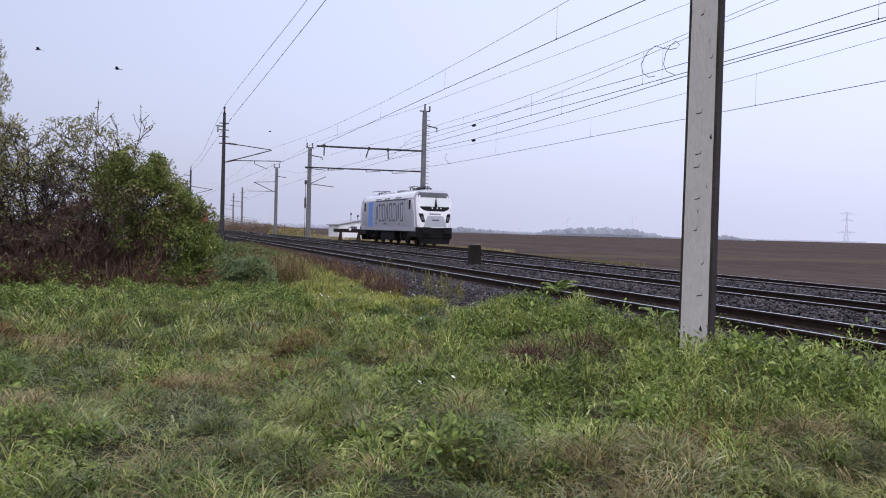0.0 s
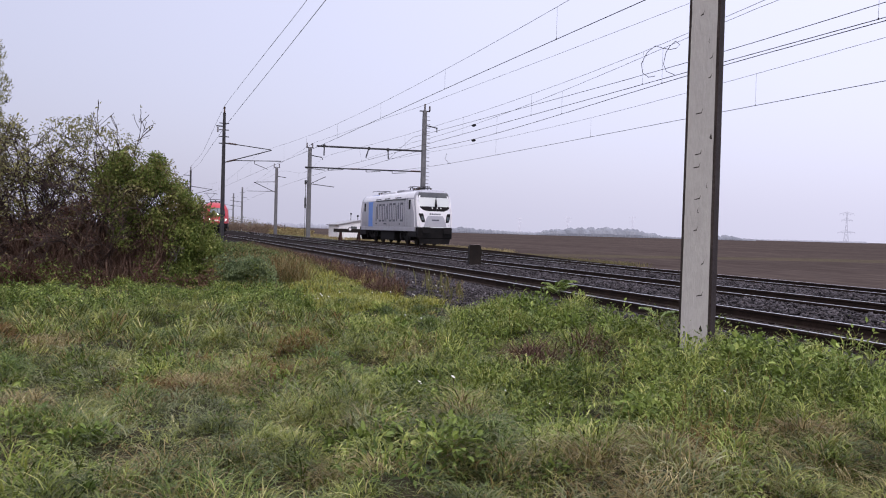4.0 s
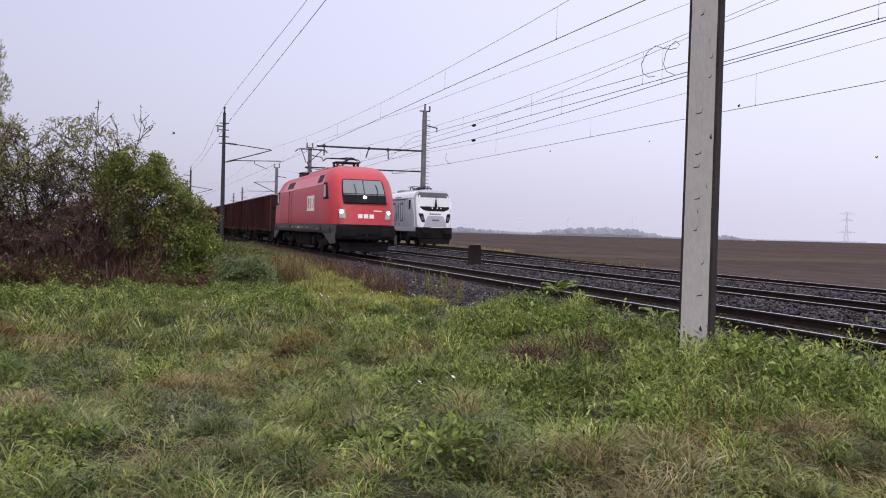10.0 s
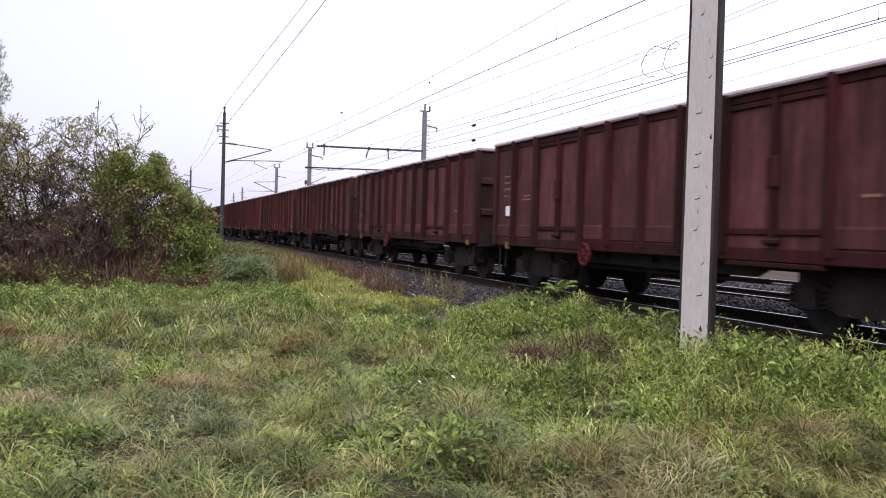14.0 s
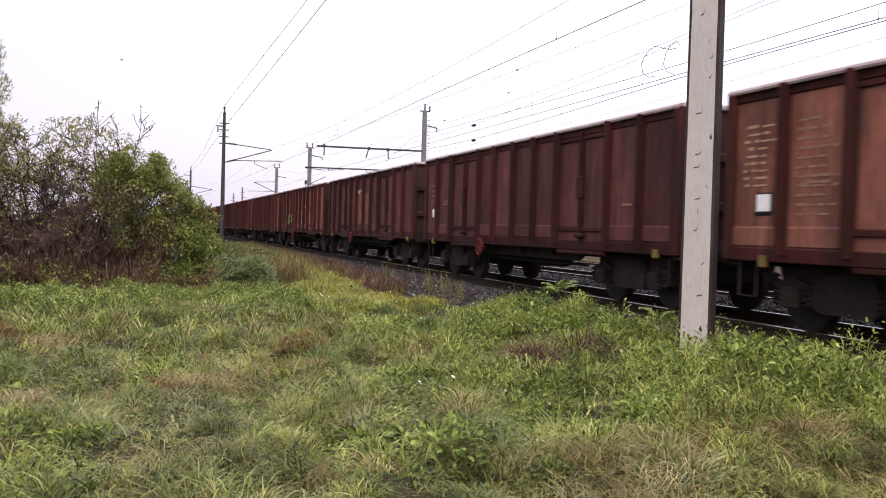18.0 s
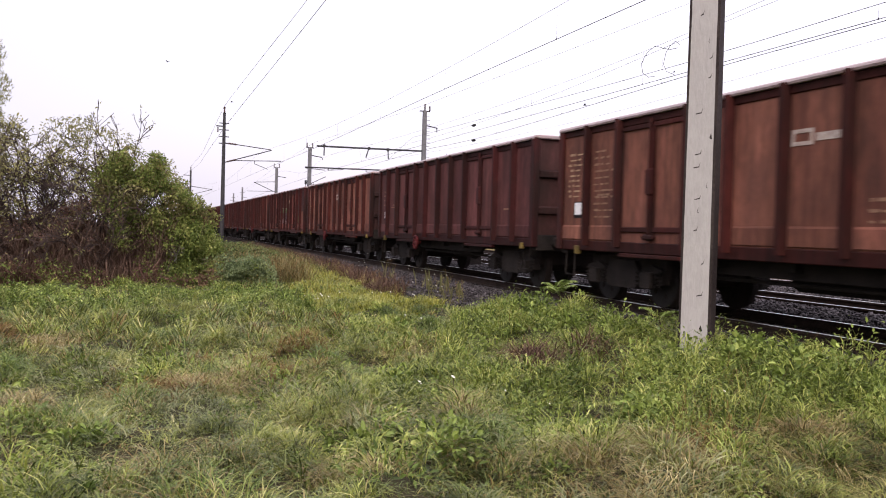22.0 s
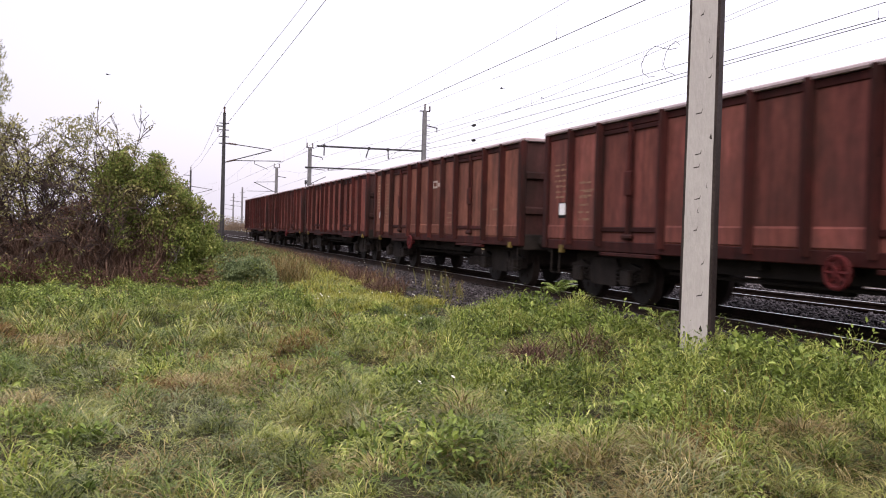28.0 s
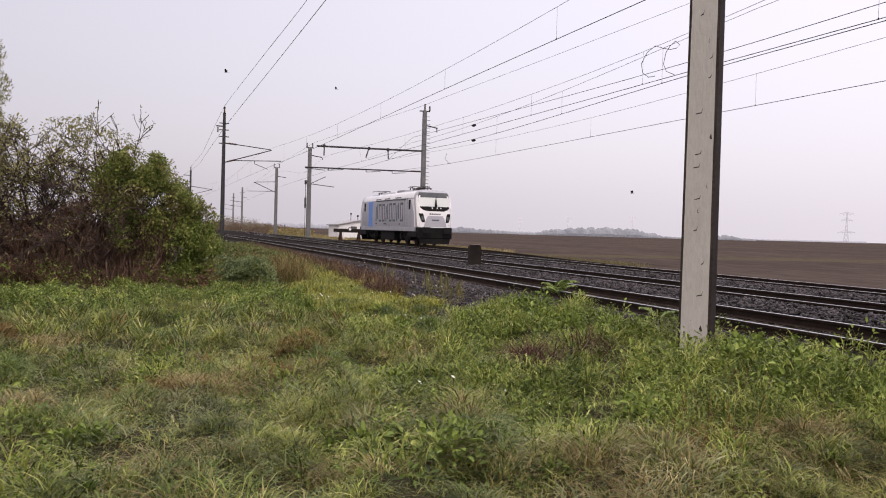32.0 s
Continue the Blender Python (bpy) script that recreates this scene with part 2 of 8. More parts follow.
def ground_z(x, y):
    z = -0.40 + 0.10 * ease(7, 18, y)
    z += (0.06 * noise.noise((x * 0.45, y * 0.45, 0)) + 0.21 * noise.noise((x * 1.5, y * 1.1, 5)) + 0.05 * noise.noise((x * 3.4, y * 2.6, 9))) * (1 - ease(6.5, 7.5, x)) * (1 - ease(26, 40, y))
    z += 0.22 * ease(4.3, 6.0, x) * (1 - ease(12, 17, y)) * (1 - ease(6.6, 7.2, x))
    z = z + (-0.19 - z) * ease(6.9, 7.7, x)
    z += 0.125 * (ease(10.22, 10.6, x) * (1 - ease(12.2, 12.56, x)) + ease(14.35, 14.75, x) * (1 - ease(16.6, 16.98, x)))
    z = z + (-0.40 - z) * ease(19.6, 21.2, x) * (1 - ease(48, 58, y) * (1 - ease(23.2, 24.4, x)))
    if x > 24:
        z += 0.10 * noise.noise((x * 0.08, y * 0.08, 3)) * (1 - ease(80, 200, math.hypot(x, y)))
    return z


def axis_steps(marks):
    out = []
    for a, b, s in marks:
        n = max(1, round((b - a) / s))
        out.extend(a + (b - a) * i / n for i in range(n))
    return out + [marks[-1][1]]


def build_ground():
    xs = axis_steps([(-3000, -400, 400), (-400, -60, 60), (-60, -12, 8), (-12, -3, 0.5), (-3, 6.6, 0.2), (6.6, 8, 0.14), (8, 19.4, 0.28), (19.4, 24.6, 0.4), (24.6, 80, 3), (80, 400, 40), (400, 3000, 400)])
    ys = axis_steps([(-3000, -400, 400), (-400, -40, 60), (-40, 0, 5), (0, 4, 0.5), (4, 20, 0.25), (20, 26, 0.4), (26, 70, 2), (70, 140, 7), (140, 400, 40), (400, 3800, 400)])
    nx, ny = len(xs), len(ys)
    g = Mesh()
    vs = [(x, y, ground_z(x, y)) for y in ys for x in xs]
    fs, slots = [], []
    for j in range(ny - 1):
        for i in range(nx - 1):
            fs.append((j * nx + i, j * nx + i + 1, (j + 1) * nx + i + 1, (j + 1) * nx + i))
            x, y = (xs[i] + xs[i + 1]) / 2, (ys[j] + ys[j + 1]) / 2
            s = 0
            if 7.1 < x < 20.2 and -400 < y < 400:
                s = 2 if 8.3 < x < 10.3 else 1
            elif x > 24.5 or y > 420:
                s = 4 if (56 < y < 65 and 24 < x < 400) else 3
            elif x > 20 and y > -400:
                s = 5
            slots.append(s)
    g.v, g.f, g.slot = vs, fs, slots
    ob = new("ground", bpy.data.meshes.new("ground"))
    me = ob.data
    me.from_pydata(g.v, [], g.f)
    for m in (SOIL, BED, BED_DARK, FIELD, STUBBLE, VERGE):
        me.materials.append(m)
    me.polygons.foreach_set("material_index", g.slot)
    me.polygons.foreach_set("use_smooth", [True] * len(me.polygons))
    tagged(ob, "grassy ground beside ballast and a wide brown ploughed field", "ground", kind="structure")


build_ground()


# ---------------------------------------------------------------- tracks: rails, sleepers
def rail_profile():
    half = [(0.070, -0.172), (0.070, -0.160), (0.022, -0.146), (0.009, -0.130), (0.009, -0.052), (0.034, -0.040), (0.036, -0.010), (0.028, -0.001)]
    return half + [(-x, z) for x, z in reversed(half)]


def build_track(k, y0, y1, sleepers, label):
    tr = thing("track_%d" % k, label, "railway track", kind="structure")
    prof = rail_profile()
    n = max(2, int((y1 - y0) / 6))
    ysn = [y0 + (y1 - y0) * i / n for i in range(n + 1)]
    for side in (-1, 1):
        m = Mesh()
        m.loft([[(track_x(k, y) + side * 0.7525 + px, y, pz) for px, pz in prof] for y in ysn])
        rail = part("rail", m, RAIL_RUST, tr, "rusty steel rail with a worn head", kind="structure")
        h = Mesh()
        h.loft([[(track_x(k, y) + side * 0.7525 + q, y, z) for q, z in ((-0.026, -0.004), (0.026, -0.004), (0.022, 0.0015), (-0.022, 0.0015))] for y in ysn])
        part("rail_head", h, RAIL_TOP if k < 4 else RAIL_RUST, rail, "bright worn running surface")
    s = Mesh()
    s.box(-1.3, 1.3, -0.13, 0.13, -0.35, -0.172, 0.015)
    data = s.data("sleeper", SLEEPER)
    a, b = sleepers
    for i in range(int((b - a) / 0.62)):
        y = a + 0.62 * i
        piece("sleeper", data, tr, pose(track_x(k, y), y, 0, 0, 0, random.uniform(-0.6, 0.6)))


build_track(1, -40, 330, (3, 75), "near main track with dark ballast between its rails")
build_track(2, -40, 330, (6, 80), "second main track on grey ballast")
build_track(3, -40, 200, (8, 80), "third track with rusty rails beside the field")
build_track(4, 30, 91, (40, 90), "grassed siding track ending at a buffer stop")
# ---------------------------------------------------------------- paints of the rolling stock
def rust_paint(name, c1, c2, st):
    return mat(name, c1, c2, 0.9, 0.72, bump=0.25, bscale=14, vary=0.30, stain=st, sscale=1.3, samount=0.8, stretch=(1, 1, 0.5), fine=0.22, streak=0.42)


PAINTS = {
    "maroon": rust_paint("dark_maroon_wagon_paint", (0.097, 0.035, 0.033), (0.075, 0.026, 0.027), (0.041, 0.019, 0.018)),
    "brown": rust_paint("brown_wagon_paint", (0.205, 0.066, 0.049), (0.165, 0.053, 0.043), (0.085, 0.037, 0.031)),
    "rust": rust_paint("orange_rust_wagon_paint", (0.200, 0.081, 0.056), (0.160, 0.061, 0.046), (0.075, 0.036, 0.030)),
    "dull": rust_paint("dull_red_brown_wagon_paint", (0.188, 0.064, 0.051), (0.153, 0.049, 0.043), (0.078, 0.036, 0.032)),
}
# end walls are darker than the side panels
DARK_MAROON = rust_paint("dark_maroon_paint", (0.048, 0.020, 0.019), (0.060, 0.024, 0.023), (0.024, 0.013, 0.012))
# ribs are redder than the panels; shade beside them is also in this colour
RIB_PAINT = {k: rust_paint(k + "_shaded_rib_paint", (a[0] * 0.30, a[1] * 0.24, a[2] * 0.25), (a[0] * 0.20, a[1] * 0.17, a[2] * 0.18), (0.018, 0.010, 0.009))
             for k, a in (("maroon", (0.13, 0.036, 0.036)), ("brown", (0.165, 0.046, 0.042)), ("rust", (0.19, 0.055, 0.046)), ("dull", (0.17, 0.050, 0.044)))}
PATCH_RUST = rust_paint("bare_orange_rust", (0.168, 0.068, 0.046), (0.135, 0.054, 0.038), (0.085, 0.038, 0.029))
BLACK = mat("sooty_black_paint", (0.007, 0.007, 0.008), (0.012, 0.011, 0.012), 2, 0.75)
UNDER = mat("sooty_underframe", (0.015, 0.0125, 0.0118), (0.027, 0.022, 0.020), 2, 0.85, bump=0.3, vary=0.2)
WHEEL = mat("brake_dusted_wheel", (0.016, 0.012, 0.011), (0.026, 0.020, 0.018), 3, 0.8)
TREAD = mat("bright_wheel_tread", (0.03, 0.028, 0.028), (0.02, 0.018, 0.018), 6, 0.6, 0.3)
# pale mauve puts the sky's sheen on the top rail into its colour
CHORD = mat("sky_sheen_top_chord", (0.24, 0.175, 0.18), (0.32, 0.25, 0.26), 2, 0.38, bump=0.1, spec=0.6)
WHITE_PLATE = mat("white_plate", (0.78, 0.78, 0.80), (0.7, 0.7, 0.72), 5, 0.6, fine=0.08)
PALE_PAINT = mat("faded_white_paint", (0.46, 0.40, 0.37), (0.34, 0.27, 0.24), 7, 0.8, fine=0.3)
CREAM_PAINT = mat("faded_cream_paint", (0.38, 0.26, 0.17), (0.28, 0.18, 0.12), 7, 0.8, fine=0.3)
FADED = mat("nearly_gone_cream_paint", (0.26, 0.16, 0.11), (0.19, 0.105, 0.075), 9, 0.85, fine=0.35)
YELLOW = mat("dirty_yellow_paint", (0.17, 0.122, 0.035), (0.095, 0.07, 0.028), 6, 0.7)
RED_DISC = mat("faded_red_paint", (0.085, 0.014, 0.015), (0.060, 0.012, 0.013), 5, 0.7)
GREEN_SPRAY = mat("green_spray_paint", (0.11, 0.235, 0.085), (0.145, 0.27, 0.11), 5, 0.6)
FADED_GREEN = mat("thin_green_spray_paint", (0.10, 0.12, 0.05), (0.13, 0.075, 0.045), 6, 0.7)
THIN_SPRAY = mat("thin_pale_spray_paint", (0.27, 0.185, 0.175), (0.20, 0.115, 0.105), 9, 0.8, fine=0.3)
YELLOW_SPRAY = mat("dull_yellow_spray_paint", (0.145, 0.125, 0.038), (0.10, 0.08, 0.035), 7, 0.7)
PINK_SPRAY = mat("pink_spray_paint", (0.40, 0.29, 0.30), (0.33, 0.23, 0.24), 5, 0.6)
SLATE_SPRAY = mat("slate_spray_paint", (0.10, 0.09, 0.12), (0.14, 0.12, 0.14), 5, 0.6)

RIBS = [-6.4, -5.33, -4.25, -2.2, -1.13, -0.03, 1.1, 2.1, 4.13, 5.26, 6.4]
DOORS = [(-4.25, -2.2), (2.1, 4.13)]
SIDE, FLOOR_Z, TOP_Z = 1.40, 1.05, 3.33


def make_bogie(parent, y):
    bg = part("bogie", Mesh().box(-0.95, 0.95, y - 0.22, y + 0.22, 0.58, 0.86, 0.04), UNDER, parent, "sooty steel bogie with coil springs")
    # block added to darken the bogie's inside and partly hide the wheels
    part("bolster_block", Mesh().box(-1.0, 1.0, y - 1.3, y + 1.3, 0.48, 0.93, 0.06), WHEEL, bg, "dark block added to stand for the shade inside the bogie")
    for side in (-1, 1):
        f = Mesh()
        x0, x1 = sorted((side * 0.93, side * 1.09))
        f.prism([(y - 1.28, 0.42), (y - 1.28, 0.66), (y - 0.9, 0.74), (y - 0.55, 0.62), (y - 0.40, 0.80), (y + 0.40, 0.80), (y + 0.55, 0.62), (y + 0.9, 0.74), (y + 1.28, 0.66), (y + 1.28, 0.42),
                 (y + 0.62, 0.42), (y + 0.42, 0.30), (y - 0.42, 0.30), (y - 0.62, 0.42)], "x", x0, x1)
        part("side_frame", f, UNDER, bg)
        for dy in (-0.9, 0.9):
            b = Mesh()
            b.box(*sorted((side * 1.09, side * 1.2)), y + dy - 0.16, y + dy + 0.16, 0.33, 0.62, 0.02)
            part("axle_box", b, UNDER, bg)
            for e in (-0.3, 0.3):
                s = Mesh()
                pts = [(side * 1.12 + 0.05 * math.cos(a), y + dy + e + 0.05 * math.sin(a), 0.36 + 0.27 * a / (8 * math.pi)) for a in [i * math.pi / 3 for i in range(25)]]
                s.tube(pts, 0.016, 4)
                part("coil_spring", s, UNDER, bg)
    for dy in (-0.9, 0.9):
        w = Mesh()
        w.cyl((-1.05, 0, 0), (1.05, 0, 0), 0.08, n=8)
        for side in (-1, 1):
            xa = side * 0.7525
            w.lathe((xa - side * 0.075, 0, 0), (xa + side * 0.07, 0, 0), [(0, 0.49), (0.18, 0.49), (0.25, 0.46), (1, 0.455)], 24)
            w.now = 1
            w.lathe((xa + side * 0.068, 0, 0), (xa + side * 0.076, 0, 0), [(0, 0.45), (1, 0.42)], 24)
            w.now = 0
            for a in range(5):
                c, s = math.cos(a * 1.2566), math.sin(a * 1.2566)
                w.cyl((xa + side * 0.07, 0.27 * c, 0.27 * s), (xa + side * 0.082, 0.27 * c, 0.27 * s), 0.05, n=6)
        ws = part("wheelset", w, (WHEEL, TREAD), bg, "axle with two wheels", smooth=True)
        ws.location = (0, y + dy, 0.46)
        ws["roll"] = 0.46
    return bg


def scribble(w, rows, material, label="faded painted marking"):
    """Flat painted strokes on the camera-facing side: (y, z, length, height)."""
    for y, z, a, b in rows:
        part("paint_mark", Mesh().box(-SIDE - 0.009, -SIDE - 0.004, y, y + a, z, z + b), material, w, label)


def faded_lines(w, y0, y1, z0, z1, count, material, seed):
    """Rows of worn lettering, too faint to read: broken thin bars."""
    rnd = random.Random(seed)
    for k in range(count):
        z = z1 - (z1 - z0) * k / max(1, count - 1)
        y, end = y1 - rnd.uniform(0, 0.08), y0 + rnd.uniform(0, 0.4) * (y1 - y0)
        while y > end:
            a = rnd.uniform(0.06, 0.26)
            part("faded_line", Mesh().box(-SIDE - 0.006, -SIDE - 0.003, max(y - a, y0), y, z, z + rnd.uniform(0.025, 0.045)), material, w)
            y -= a + rnd.uniform(0.02, 0.12)


def make_wagon(tone, extra=None, wheel_y=None):
    w = thing("open_wagon", {"maroon": "dark maroon high-sided open goods wagon, streaked with soot", "brown": "brown high-sided open goods wagon with rusty panels",
                             "rust": "orange-brown rusty high-sided open goods wagon", "dull": "dull red-brown high-sided open goods wagon"}[tone], "wagon", group="wagons of the goods train")
    body, rib = PAINTS[tone], RIB_PAINT[tone]
    # wall panels and doors
    for side in (-1, 1):
        xo, xi = side * SIDE, side * (SIDE - 0.05)
        x0, x1 = sorted((xo, xi))
        for a, b in zip(RIBS[:-1], RIBS[1:]):
            if (a, b) in DOORS:
                mid = (a + b) / 2
                for k, (c, d) in enumerate(((a + 0.06, mid - 0.02), (mid + 0.02, b - 0.06))):
                    q = Mesh().box(x0, x1, c, d, FLOOR_Z + 0.06, TOP_Z - 0.07, 0.01)
                    leaf = part("door_leaf", q, body, w, "hinged steel door leaf with a pressed frame")
                    if side < 0:
                        fr = Mesh()
                        xf = (-SIDE - 0.035, -SIDE - 0.002)
                        fr.box(*xf, c, d, TOP_Z - 0.30, TOP_Z - 0.22, 0.012)
                        fr.box(*xf, c, d, FLOOR_Z + 0.24, FLOOR_Z + 0.33, 0.012)
                        fr.box(*xf, c, c + 0.04, FLOOR_Z + 0.33, TOP_Z - 0.30, 0.012)
                        fr.box(*xf, d - 0.04, d, FLOOR_Z + 0.33, TOP_Z - 0.30, 0.012)
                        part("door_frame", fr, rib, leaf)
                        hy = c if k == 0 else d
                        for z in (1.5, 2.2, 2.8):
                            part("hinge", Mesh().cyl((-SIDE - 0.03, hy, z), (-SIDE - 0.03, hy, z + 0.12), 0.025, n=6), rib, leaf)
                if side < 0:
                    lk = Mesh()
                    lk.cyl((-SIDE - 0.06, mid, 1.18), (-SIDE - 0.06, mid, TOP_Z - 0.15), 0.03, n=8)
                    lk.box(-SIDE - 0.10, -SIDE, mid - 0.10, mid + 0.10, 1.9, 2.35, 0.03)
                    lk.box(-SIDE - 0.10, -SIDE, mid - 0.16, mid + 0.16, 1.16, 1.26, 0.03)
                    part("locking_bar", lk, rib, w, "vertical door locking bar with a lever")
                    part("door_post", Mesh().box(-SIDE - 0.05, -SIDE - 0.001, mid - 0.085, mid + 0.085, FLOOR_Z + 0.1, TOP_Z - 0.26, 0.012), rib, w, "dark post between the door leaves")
                    part("door_sill", Mesh().box(-SIDE - 0.06, -SIDE + 0.04, a + 0.1, b - 0.1, 0.86, 0.925, 0.01), rib, w)
            else:
                q = Mesh().box(x0, x1, a + 0.04, b - 0.04, FLOOR_Z + 0.06, TOP_Z - 0.08, 0.008)
                part("side_panel", q, body, w)
                if side < 0:
                    lip = Mesh()
                    lip.prism([(-SIDE - 0.003, FLOOR_Z + 0.36), (-SIDE - 0.022, FLOOR_Z + 0.33), (-SIDE - 0.022, FLOOR_Z + 0.10), (-SIDE - 0.003, FLOOR_Z + 0.08)], "y", a + 0.085, b - 0.085)
                    part("pressed_lip", lip, body, w, "lower fold of the panel")
                if extra == "patched" and side < 0 and -2.2 < a < 1.1:
                    part("rust_patch", Mesh().box(-SIDE - 0.008, -SIDE - 0.003, a + 0.09, b - 0.09, 1.25, 2.55), PATCH_RUST, w, "large patch of bare orange rust")
        for y in RIBS[1:-1]:
            r = Mesh()
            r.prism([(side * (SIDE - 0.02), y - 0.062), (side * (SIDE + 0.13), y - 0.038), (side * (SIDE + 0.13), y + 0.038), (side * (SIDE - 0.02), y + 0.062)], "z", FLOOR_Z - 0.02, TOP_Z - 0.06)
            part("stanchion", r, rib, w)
        s = Mesh().box(*sorted((side * (SIDE - 0.14), side * (SIDE + 0.02))), -6.4, 6.4, 0.93, FLOOR_Z + 0.07, 0.015)
        part("sole_bar", s, rib, w)
        s = Mesh()
        s.prism([(side * (SIDE - 0.08), TOP_Z - 0.09), (side * (SIDE + 0.075), TOP_Z - 0.09), (side * (SIDE + 0.085), TOP_Z - 0.06), (side * (SIDE + 0.07), TOP_Z - 0.028), (side * (SIDE + 0.035), TOP_Z - 0.006), (side * (SIDE - 0.02), TOP_Z), (side * (SIDE - 0.08), TOP_Z)], "y", -6.42, 6.42)
        part("top_chord", s, CHORD, w, "rounded steel top rail of the side wall, sky sheen painted in")
        # added dark strip standing for the shadow under the top rail
        part("top_band", Mesh().box(*sorted((side * (SIDE - 0.04), side * (SIDE + 0.022))), -6.36, 6.36, TOP_Z - 0.21, TOP_Z - 0.092, 0.012), rib, w, "dark band painted as the shadow under the top rail")
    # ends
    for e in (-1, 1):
        part("end_wall", Mesh().box(-SIDE + 0.05, SIDE - 0.05, *sorted((e * 6.33, e * 6.38)), FLOOR_Z, TOP_Z - 0.02, 0.01), DARK_MAROON, w)
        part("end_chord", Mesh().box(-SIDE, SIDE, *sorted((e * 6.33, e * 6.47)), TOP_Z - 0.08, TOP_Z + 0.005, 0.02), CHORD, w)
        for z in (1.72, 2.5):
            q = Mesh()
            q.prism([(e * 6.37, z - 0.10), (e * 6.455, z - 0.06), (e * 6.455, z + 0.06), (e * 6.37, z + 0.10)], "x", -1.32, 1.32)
            part("end_rib", q, DARK_MAROON, w)
        for side in (-1, 1):
            part("corner_post", Mesh().box(*sorted((side * (SIDE - 0.08), side * (SIDE + 0.07))), *sorted((e * 6.26, e * 6.44)), 0.93, TOP_Z - 0.05, 0.02), rib, w)
            b = Mesh()
            b.lathe((side * 0.875, e * 6.4, 1.03), (side * 0.875, e * 7.0, 1.03), [(0, 0.13), (0.3, 0.13), (0.31, 0.09), (0.9, 0.09), (0.91, 0.2), (0.97, 0.23), (1, 0.2)], 14)
            part("buffer", b, UNDER, w, "round sprung buffer", smooth=True)
            st = Mesh()
            st.tube([(side * 1.36, e * 6.15, 0.95), (side * 1.38, e * 6.15, 0.45), (side * 1.38, e * 5.8, 0.45), (side * 1.36, e * 5.8, 0.95)], 0.018, 5)
            part("step_iron", st, UNDER, w)
        part("buffer_beam", Mesh().box(-1.35, 1.35, *sorted((e * 6.2, e * 6.42)), 0.85, 1.2, 0.02), UNDER, w)
        c = Mesh()
        c.tube([(0, e * 6.4, 0.98), (0, e * 6.8, 0.98), (0, e * 6.95, 0.86), (0, e * 6.85, 0.66)], 0.04, 6)
        part("coupling_hook", c, UNDER, w)
    # underframe
    part("wagon_floor", Mesh().box(-1.36, 1.36, -6.35, 6.35, FLOOR_Z - 0.06, FLOOR_Z + 0.02), UNDER, w)
    u = Mesh()
    u.box(-0.3, 0.3, -6.2, 6.2, 0.78, 1.0, 0.02)
    part("centre_sill", u, UNDER, w)
    for side in (-1, 1):
        q = Mesh()
        x0, x1 = sorted((side * 1.02, side * 1.10))
        q.prism([(-3.0, 0.93), (-2.5, 0.70), (2.5, 0.70), (3.0, 0.93)], "x", x0, x1)
        part("side_sill", q, UNDER, w)
    for y in (-1.6, 0.0, 1.6):
        part("cross_bearer", Mesh().box(-1.25, 1.25, y - 0.07, y + 0.07, 0.80, 1.0, 0.01), UNDER, w)
    t = Mesh()
    t.cyl((-0.62, -1.1, 0.70), (-0.62, 0.5, 0.70), 0.19, n=12)
    part("air_reservoir", t, UNDER, w)
    part("brake_rigging", Mesh().tube([(-0.9, -2.6, 0.62), (-0.9, 2.6, 0.62)], 0.03, 6), UNDER, w)
    for y in (-4.5, 4.5):
        make_bogie(w, y)
    # small fittings on the sides
    if wheel_y is not None:
        rim = [(-SIDE - 0.11, wheel_y + 0.19 * math.cos(a * 0.3927), 0.86 + 0.19 * math.sin(a * 0.3927)) for a in range(17)]
        wheel = part("brake_handwheel", Mesh().tube(rim, 0.034, 6), RED_DISC, w, "faded red spoked brake handwheel", smooth=True)
        part("hub", Mesh().cyl((-SIDE - 0.14, wheel_y, 0.86), (-SIDE + 0.04, wheel_y, 0.86), 0.06, n=8), RED_DISC, wheel)
        for a in range(4):
            c, s = 0.19 * math.cos(a * 0.7854), 0.19 * math.sin(a * 0.7854)
            part("spoke", Mesh().cyl((-SIDE - 0.11, wheel_y - c, 0.86 - s), (-SIDE - 0.11, wheel_y + c, 0.86 + s), 0.024, n=5), RED_DISC, wheel)
    part("plate_backing", Mesh().box(-SIDE - 0.0045, -SIDE - 0.002, 5.50, 5.84, 1.55, 1.86), BLACK, w, "black backing of the data plate")
    part("data_plate", Mesh().box(-SIDE - 0.012, -SIDE - 0.003, 5.53, 5.80, 1.61, 1.84, 0.002), WHITE_PLATE, w, "white data plate")
    part("tail_bracket", Mesh().box(-SIDE - 0.06, -SIDE + 0.02, 5.55, 5.68, 0.86, 1.02, 0.01), YELLOW, w, "dirty yellow bracket")
    part("tail_bracket", Mesh().box(-SIDE - 0.06, -SIDE + 0.02, -5.9, -5.77, 0.88, 1.02, 0.01), YELLOW, w, "dirty yellow bracket")
    part("chalk_board", Mesh().box(-SIDE - 0.006, -SIDE - 0.003, -5.9, -5.58, 1.22, 1.30), FADED, w, "pale worn lettering panel")
    scribble(w, [(4.5, 1.95, 0.42, 0.035), (4.5, 2.03, 0.3, 0.03), (-5.0, 1.75, 0.3, 0.04)], FADED)
    return w


